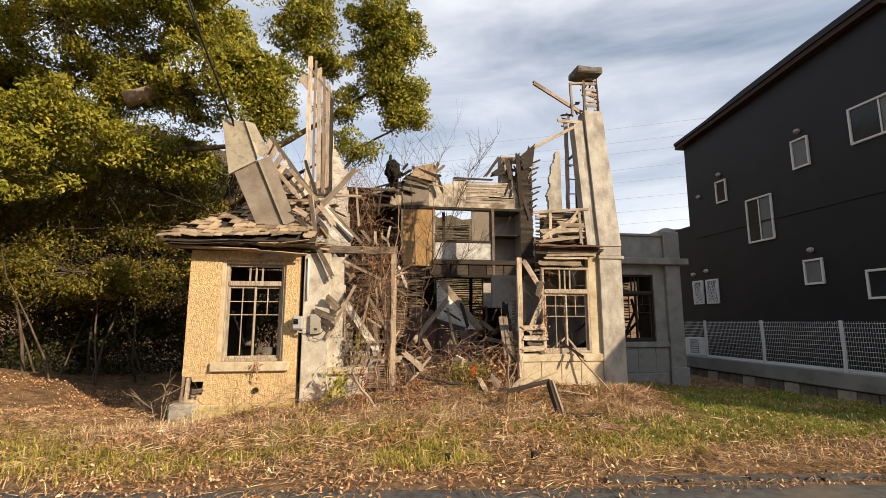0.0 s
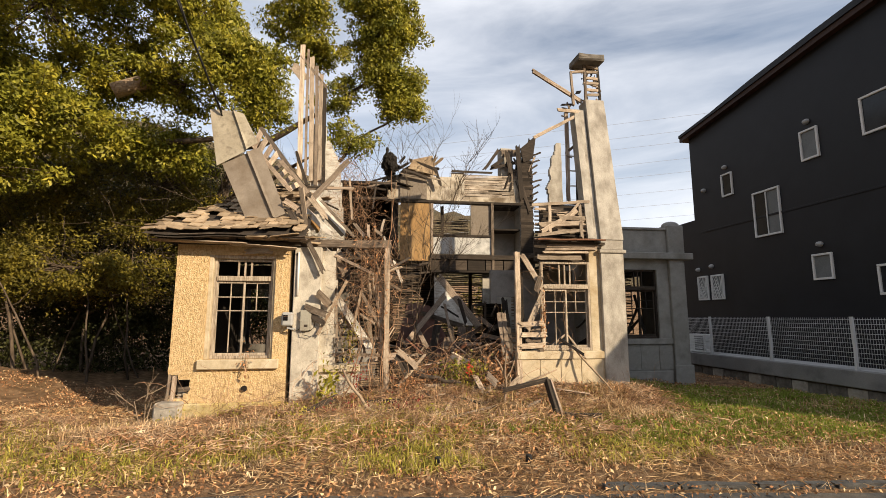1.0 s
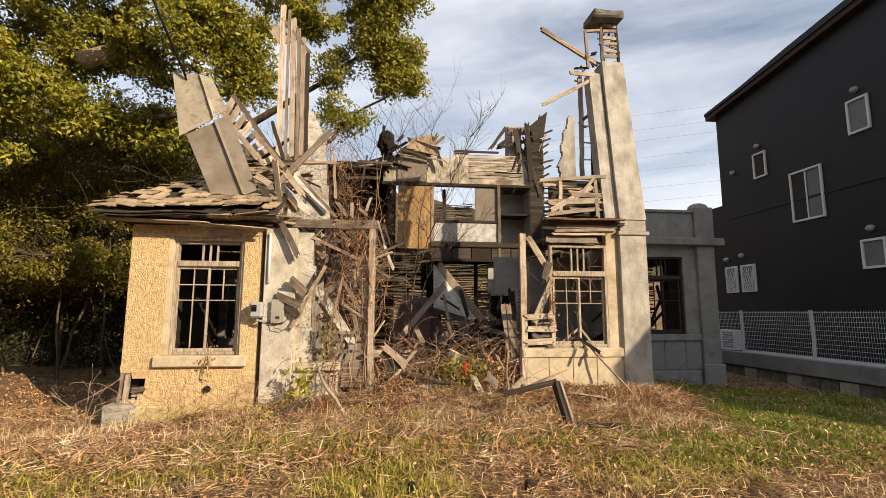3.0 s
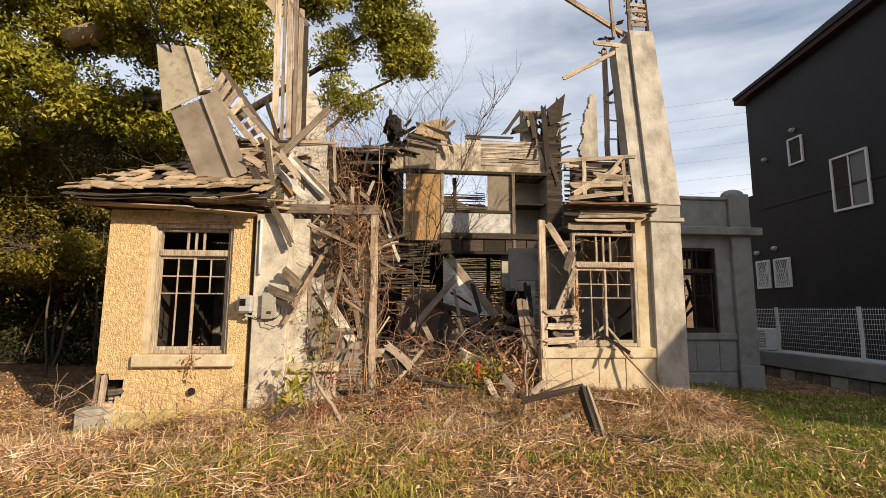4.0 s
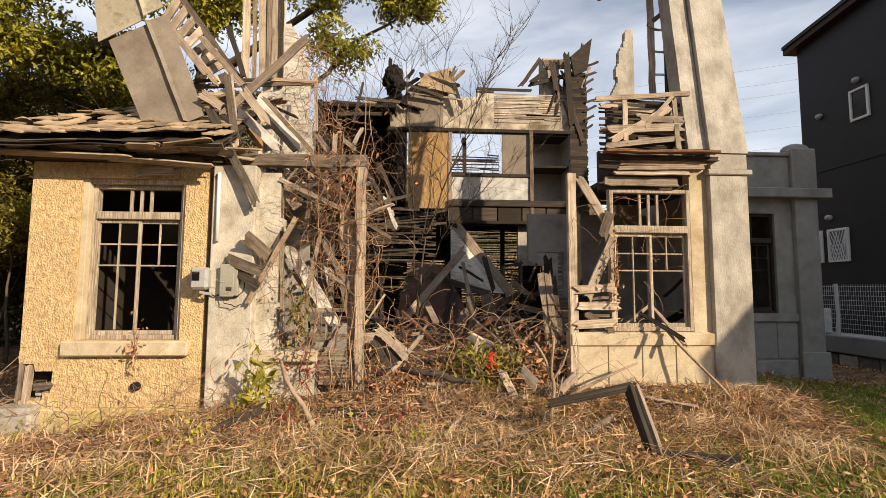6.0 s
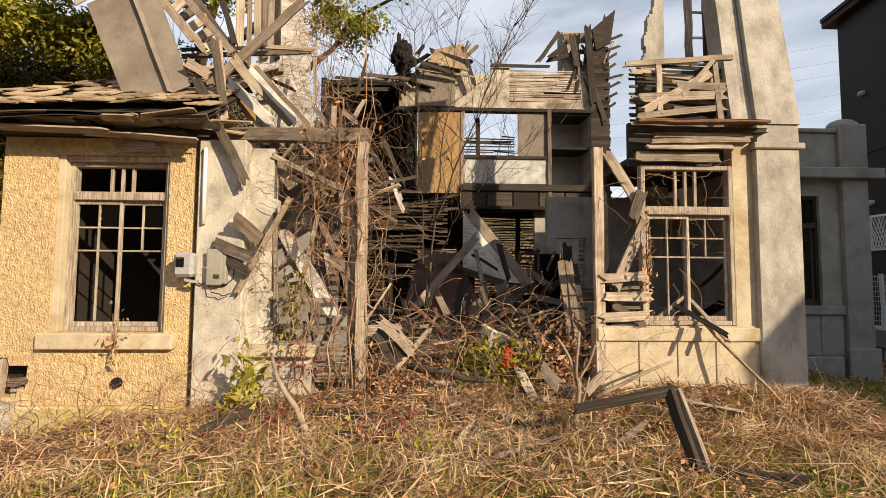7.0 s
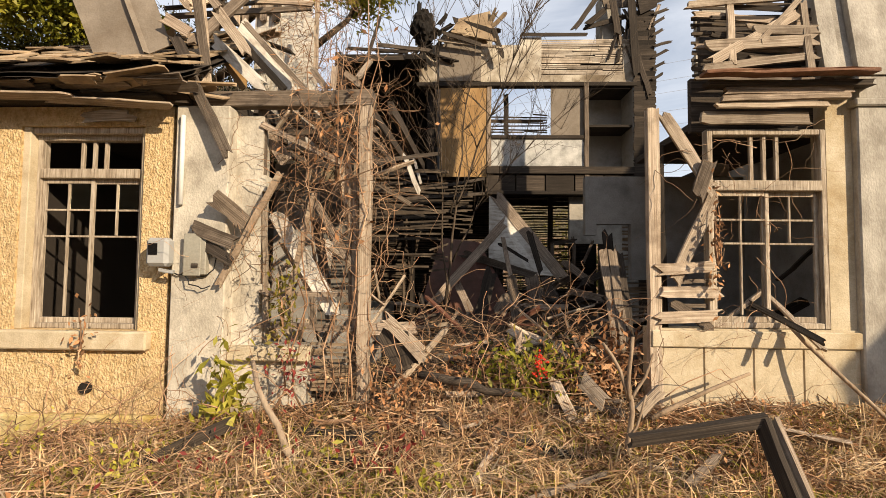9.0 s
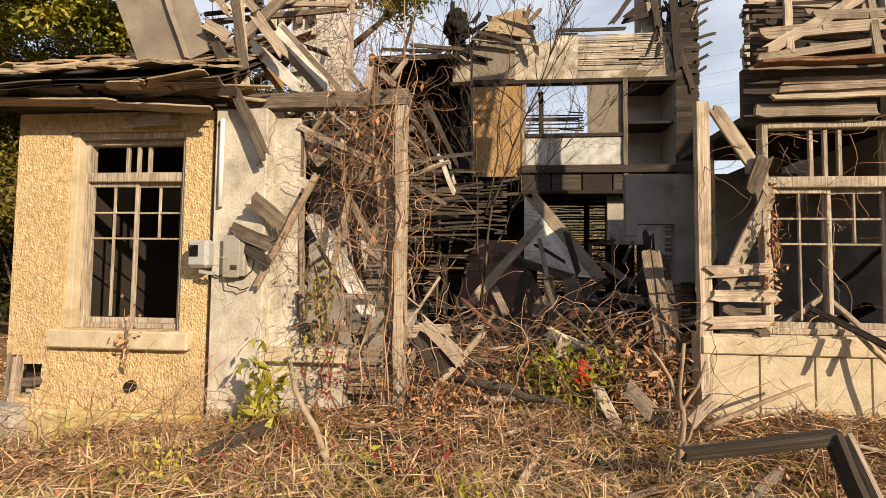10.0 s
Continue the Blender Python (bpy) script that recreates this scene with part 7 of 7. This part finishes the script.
rng = np.random.default_rng(5)
tree("evergreen_tree", ([(-5.2, 15.8, -0.2), (-5.0, 15.6, 2.5), (-4.6, 15.2, 5.0), (-3.8, 14.6, 7.5), (-2.8, 14.0, 10.0)], [0.34, 0.28, 0.17, 0.10, 0.06]),
     [(bend((-4.6, 15.2, 5.0), (-1.4, 12.4, 5.9), 7, 0.10, rng), [0.12, 0.11, 0.09, 0.08, 0.06, 0.05, 0.03]),
      (bend((-4.2, 14.8, 6.8), (0.8, 13.4, 9.0), 8, 0.12, rng), [0.13, 0.12, 0.10, 0.08, 0.07, 0.05, 0.04, 0.02]),
      (bend((-1.4, 13.4, 5.6), (0.9, 13.3, 7.6), 7, 0.10, rng), [0.07, 0.06, 0.05, 0.04, 0.035, 0.03, 0.02]),
      (bend((-4.6, 15, 6.0), (-8.5, 11.9, 6.4), 7, 0.12, rng), [0.16, 0.14, 0.12, 0.10, 0.08, 0.06, 0.04]),
      (bend((-6.5, 13.0, 6.1), (-2.6, 11.6, 6.0), 7, 0.05, rng), [0.09, 0.09, 0.08, 0.08, 0.07, 0.06, 0.05])],
     [(0.3, 13.3, 10.2, 1.05, 1.0, 1.1, 300), (0.82, 13.3, 8.75, 0.6, 0.6, 0.7, 130), (0.92, 13.2, 7.45, 0.4, 0.45, 0.55, 100), (-0.3, 13.4, 9.0, 0.5, 0.7, 0.8, 40), (0.3, 13.3, 8.6, 0.5, 0.5, 0.4, 30), (-0.6, 13.4, 6.6, 0.9, 0.6, 0.5, 26), (-0.9, 13.5, 8.1, 0.5, 0.5, 0.4, 24),
      (-2.3, 13.1, 10.4, 1.2, 1.0, 0.9, 130), (-1.5, 13.2, 9.3, 0.5, 0.5, 0.4, 34), (-3.2, 12.4, 8.5, 0.9, 0.8, 0.7, 130), (-2.8, 12.4, 7.3, 0.6, 0.6, 0.7, 80), (-4.6, 11.4, 9.3, 1.7, 1.4, 1.1, 220), (-3.3, 11.2, 7.4, 0.8, 0.8, 0.8, 110), (-4.4, 11.6, 7.2, 1.0, 0.9, 0.6, 80), (-7.4, 11.2, 8.8, 2.0, 1.4, 1.2, 200),
      (-7.6, 11.8, 6.3, 1.5, 1.2, 0.9, 190), (-9.8, 11.6, 7.4, 1.8, 1.4, 1.5, 190), (-5.4, 12.8, 5.9, 1.2, 1.0, 0.7, 90), (-8.6, 11.0, 4.9, 1.5, 1.0, 0.8, 150), (-10.5, 11.2, 5.2, 1.6, 1.0, 1.4, 170), (-6.2, 12.4, 7.8, 1.4, 1.0, 0.9, 150), (-8.8, 12.2, 7.3, 1.4, 1.0, 0.8, 140), (-5.6, 12.0, 9.9, 1.6, 1.0, 0.9, 130)],
     150, 0.115, 0.26, M_LEAF, M_BARK, "big broad-leaved evergreen tree with glossy leaves behind the ruin", 41)
tree("thicket_tree", ([(-9.0, 16.5, -0.2), (-8.9, 16.4, 2.0), (-8.6, 16.3, 4.6)], [0.12, 0.10, 0.05]),
     [(bend((-8.9, 16.0, 1.5 + 0.5 * k), (-8.9 + rng.uniform(-3, 4), 14.5, 2.5 + 0.6 * k), 6, 0.1, rng), [0.05, 0.045, 0.04, 0.03, 0.02, 0.01]) for k in range(6)],
     [(-9.0, 14.6, 3.4, 2.4, 0.9, 1.5, 260), (-12.0, 14.5, 3.6, 2.4, 1.2, 2.2, 230), (-6.4, 14.6, 3.4, 1.5, 0.9, 1.3, 150), (-6.0, 16.4, 4.6, 2.0, 1.2, 1.0, 90), (-11.5, 13.2, 2.9, 2.2, 0.8, 0.7, 190), (-7.8, 13.6, 2.9, 2.2, 0.6, 0.7, 200), (-6.2, 14.8, 5.4, 1.6, 0.8, 1.5, 240), (-8.6, 14.4, 5.7, 1.6, 0.8, 1.6, 260), (-10.9, 14.2, 5.5, 1.5, 0.8, 1.9, 240), (-4.8, 15.4, 4.3, 1.2, 0.8, 1.2, 170), (-13.5, 13.8, 5.6, 1.8, 0.8, 2.2, 200)],
     115, 0.095, 0.32, M_LEAFDARK, M_BARK, "dense evergreen thicket with thin bent stems", 43)
# rear trees take the darkened leaf colour in place of canopy shade
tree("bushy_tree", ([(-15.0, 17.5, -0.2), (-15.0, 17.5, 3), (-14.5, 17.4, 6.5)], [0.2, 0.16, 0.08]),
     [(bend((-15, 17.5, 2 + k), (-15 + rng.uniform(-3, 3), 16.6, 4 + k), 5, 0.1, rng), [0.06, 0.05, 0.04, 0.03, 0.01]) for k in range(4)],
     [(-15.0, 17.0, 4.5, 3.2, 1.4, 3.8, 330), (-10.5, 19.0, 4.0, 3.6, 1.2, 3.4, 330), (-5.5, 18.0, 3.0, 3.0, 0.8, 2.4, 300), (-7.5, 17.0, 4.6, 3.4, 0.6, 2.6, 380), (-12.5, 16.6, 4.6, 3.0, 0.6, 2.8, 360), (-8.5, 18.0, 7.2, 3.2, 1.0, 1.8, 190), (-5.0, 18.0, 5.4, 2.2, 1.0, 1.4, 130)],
     110, 0.11, 0.40, M_LEAFSHADE, M_BARK, "tall evergreen tree at the edge of the thicket", 44)
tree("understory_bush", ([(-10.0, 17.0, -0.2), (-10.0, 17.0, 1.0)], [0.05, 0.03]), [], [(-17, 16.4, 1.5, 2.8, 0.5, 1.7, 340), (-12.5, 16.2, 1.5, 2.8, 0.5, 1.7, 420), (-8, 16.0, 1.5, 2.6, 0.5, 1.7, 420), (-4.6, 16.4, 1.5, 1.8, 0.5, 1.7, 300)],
     110, 0.115, 0.42, M_LEAFSHADE, M_BARK, "evergreen undergrowth, its leaves darkened for the shade of the thicket", 46)
tree("hedge_bush", ([(2.0, 24.0, -0.2), (2.0, 24.0, 1.2)], [0.06, 0.03]), [], [(-1.5, 24.0, 1.6, 2.6, 1.0, 1.6, 120), (4.5, 25.0, 1.6, 3.5, 1.0, 1.6, 130), (7.5, 26, 1.6, 3, 1, 1.5, 90)],
     46, 0.15, 0.34, M_LEAFDARK, M_BARK, "wild hedge behind the ruin", 45)
# leafless stems between the ruin and the big tree
for x, y, sd in ((-1.6, 14.4, 71), (0.1, 14.9, 72), (-3.0, 14.6, 73)):
    sapling("bare_tree", (x, y, 0.0), ((0.1, 0.0, 1.0, 3.4), (-0.22, 0.0, 1.0, 3.2), (0.3, 0.1, 1.0, 3.0)), 4, M_BARK, "thin leafless tree standing behind the ruin", sd, 0.035, 0.45)
# bare stems in the shade of the thicket
for k in range(26):
    x, y = rng.uniform(-14, -4.6), rng.uniform(12.8, 16.5)
    tagged(tubes("sapling_stem", [(bend((x, y, -0.2), (x + rng.normal(0, 0.6), y + rng.normal(0, 0.4), rng.uniform(2.4, 4.5)), 7, 0.06, rng), np.linspace(rng.uniform(0.025, 0.06), 0.01, 7))], M_BARK), "thin bare stem in the shade of the thicket", "stem", "thicket stems")

tangle("thicket_twigs", 170, (-13, 13.2, 1.6), (-3.6, 15.0, 5.6), 1.8, 0.22, 0.010, M_BARK, "dense bare brown twigs in the thicket", -0.2)

# ---- grass and litter ----
rng = np.random.default_rng(77)


def scatter(n, x0, x1, y0, y1, keep):
    out = []
    for x, y in zip(rng.uniform(x0, x1, n), rng.uniform(y0, y1, n)):
        if keep(x, y) > rng.random():
            out.append((x, y, ground_z(x, y) - 0.01))
    return out


def in_house(x, y):
    return y > 8.95 and -3.4 < x < 0.2 or y > 8.95 and 3.0 < x < 5.4 or y > 11.1 and x < 8.4 and x > 0


def patch(x, y, s, k):
    return 0.5 + 0.9 * noise.noise((x * s, y * s, k))


def off_road(x, y):
    return smooth(road_edge(x) + 0.0, road_edge(x) + 0.9, y)


def lawn(x, y):
    """Thins out the straw where green or yellow grass stands."""
    green = smooth(3.1, 4.2, x) * smooth(5.4, 6.2, y) * (1 - smooth(7.7, 8.3, y) * (1 - smooth(5.2, 6, x)))
    return (1 - 0.85 * green) * (1 - 0.75 * math.exp(-((x + 0.8) ** 2 / 3 + (y - 7.1) ** 2 / 0.6)))


def near_wall(x, y):
    return smooth(6.6, 8.2, y)


def strew(name, n, x0, x1, y0, y1, keep, size, ratio, mat, label, lift=0.05, flat=0.3, cat="grass"):
    """Straw, stalks and leaves lying on the ground."""
    c = np.array(scatter(n, x0, x1, y0, y1, keep))
    c[:, 2] += rng.uniform(0.012, lift, len(c))
    c[:, 2] += np.array([heap_z(x, y) - ground_z(x, y) if y > 9 else 0 for x, y, _ in c])
    return tagged(leaf_mesh(name, c, rng.normal(size=(len(c), 3)) * 0.5 + np.array([0.2, -0.5, 0.8]), size, mat, rng, ratio=ratio, droop=0, flat=flat), label, cat, kind="stuff")


def open_ground(x, y):
    return 0.0 if in_house(x, y) else 0.2 + 0.8 * off_road(x, y)


strew("straw", 80000, -9, 10.2, 4.3, 10.8, lambda x, y: open_ground(x, y) * lawn(x, y) * max(0.2, patch(x, y, 0.8, 1)), 0.20, 0.03, M_STRAW, "pale straw lying over the ground", 0.08)
strew("dead_stalks", 60000, -7, 6, 6.0, 9.2, lambda x, y: open_ground(x, y) * lawn(x, y) * near_wall(x, y) * max(0.15, patch(x, y, 1.1, 21)), 0.26, 0.016, M_STALK, "brown dead weed stalks along the wall", 0.12, 0.45)
blades("dry_grass", scatter(16000, -9, 10.2, 5.0, 9.4, lambda x, y: open_ground(x, y) * max(0.0, patch(x, y, 0.9, 33) * 1.5 - 0.4)), 0.17, 0.005, 1.9, M_STRAW, rng, "dry straw-coloured grass tufts", 1.2)
blades("green_grass", scatter(90000, 1.5, 10.2, 5.0, 10.8, lambda x, y: 0 if in_house(x, y) else off_road(x, y) * smooth(2.9, 4.2, x) * smooth(5.4, 6.4, y) * min(1.0, max(0.0, patch(x, y, 0.7, 5) * 1.7 + 0.35)) * (1 - 0.9 * smooth(7.4, 8.2, y) * (1 - smooth(5, 6, x)))), 0.10, 0.006, 1.3, M_GRASS, rng, "short green grass in patches")
blades("dead_weeds", scatter(17000, -4.2, 5.4, 6.8, 9.0, lambda x, y: 0 if in_house(x, y) else near_wall(x, y) * max(0.0, patch(x, y, 1.2, 41) * 1.8 - 0.35)), 0.28, 0.005, 2.4, M_STRAW, rng, "matted dead weeds along the foot of the ruin", 1.0)
blades("yellowing_grass", scatter(34000, -7.5, 4.5, 5.4, 8.9, lambda x, y: 0 if in_house(x, y) else off_road(x, y) * max(0.0, patch(x, y, 0.6, 9) * 1.7 - 0.45 + 0.55 * math.exp(-((x + 0.8) ** 2 / 3 + (y - 7.1) ** 2 / 0.6)))), 0.17, 0.006, 1.8, M_YGRASS, rng, "yellowing tufts of grass", 1.2)
blades("green_weed", scatter(16000, -3.2, 3.4, 6.6, 8.6, lambda x, y: 0 if in_house(x, y) else max(0.0, patch(x, y, 1.3, 57) * 2.2 - 1.0)), 0.12, 0.008, 1.2, M_GRASS, rng, "green weeds coming up through the dead stalks", 1.0)
for nm, cnt, sz, mt, lb in (("leaf_litter", 90000, 0.046, M_LITTER, "brown fallen leaves scattered over the ground"), ("pale_litter", 24000, 0.05, M_STRAW, "pale dry leaf scraps on the ground")):
    lt = np.array(scatter(cnt, -10, 10.2, 4.2, 13.0, lambda x, y: 0 if -3.4 < x < -0.4 and y > 8.9 or y > 10.6 and -3.4 < x < 5.4 else (0.3 if y > 9.1 and -3.4 < x < 5 else 1.0) * (0.25 + 0.75 * smooth(road_edge(x) - 0.5, road_edge(x) + 0.6, y)) * max(0.08, patch(x, y, 0.9, 13))))
    lt[:, 2] += rng.uniform(0.015, 0.08, len(lt))
    lt[:, 2] += np.array([heap_z(x, y) - ground_z(x, y) if y > 9 else 0 for x, y, _ in lt])
    tagged(leaf_mesh(nm, lt, rng.normal(size=(len(lt), 3)) * 0.6 + np.array([0.2, -0.5, 0.8]), sz, mt, rng, ratio=0.5, droop=0), lb, "leaves", kind="stuff")
strew("curled_leaf", 19000, -3.4, 5.6, 6.3, 8.9, lambda x, y: 0 if in_house(x, y) else lawn(x, y) * max(0.1, patch(x, y, 1.4, 63)), 0.055, 0.55, M_LITTER, "large curled brown leaves among the dead weeds", 0.14, 0.8, "leaves")
strew("broken_straw", 17000, -3.6, 5.6, 6.2, 8.9, lambda x, y: 0 if in_house(x, y) else lawn(x, y) * max(0.0, patch(x, y, 1.0, 71) * 1.5 - 0.2), 0.24, 0.04, M_STALK, "pale broken straw matted along the ruin", 0.16, 0.4)
for x, y, c, sd in ((-2.0, 8.4, M_YGRASS, 31), (-0.9, 7.9, M_YGRASS, 32), (0.3, 8.0, M_LEAFYEL, 33), (0.9, 8.1, M_REDLEAF, 34), (-0.1, 8.2, M_REDLEAF, 35), (1.2, 7.7, M_LEAFYEL, 36), (-2.9, 8.5, M_LEAFYEL, 37)):
    bush("seedling", (x, y, ground_z(x, y) + 0.08), 90, (0.26, 0.2, 0.16), 0.055, c, "small coloured seedling among the dead weeds", sd)
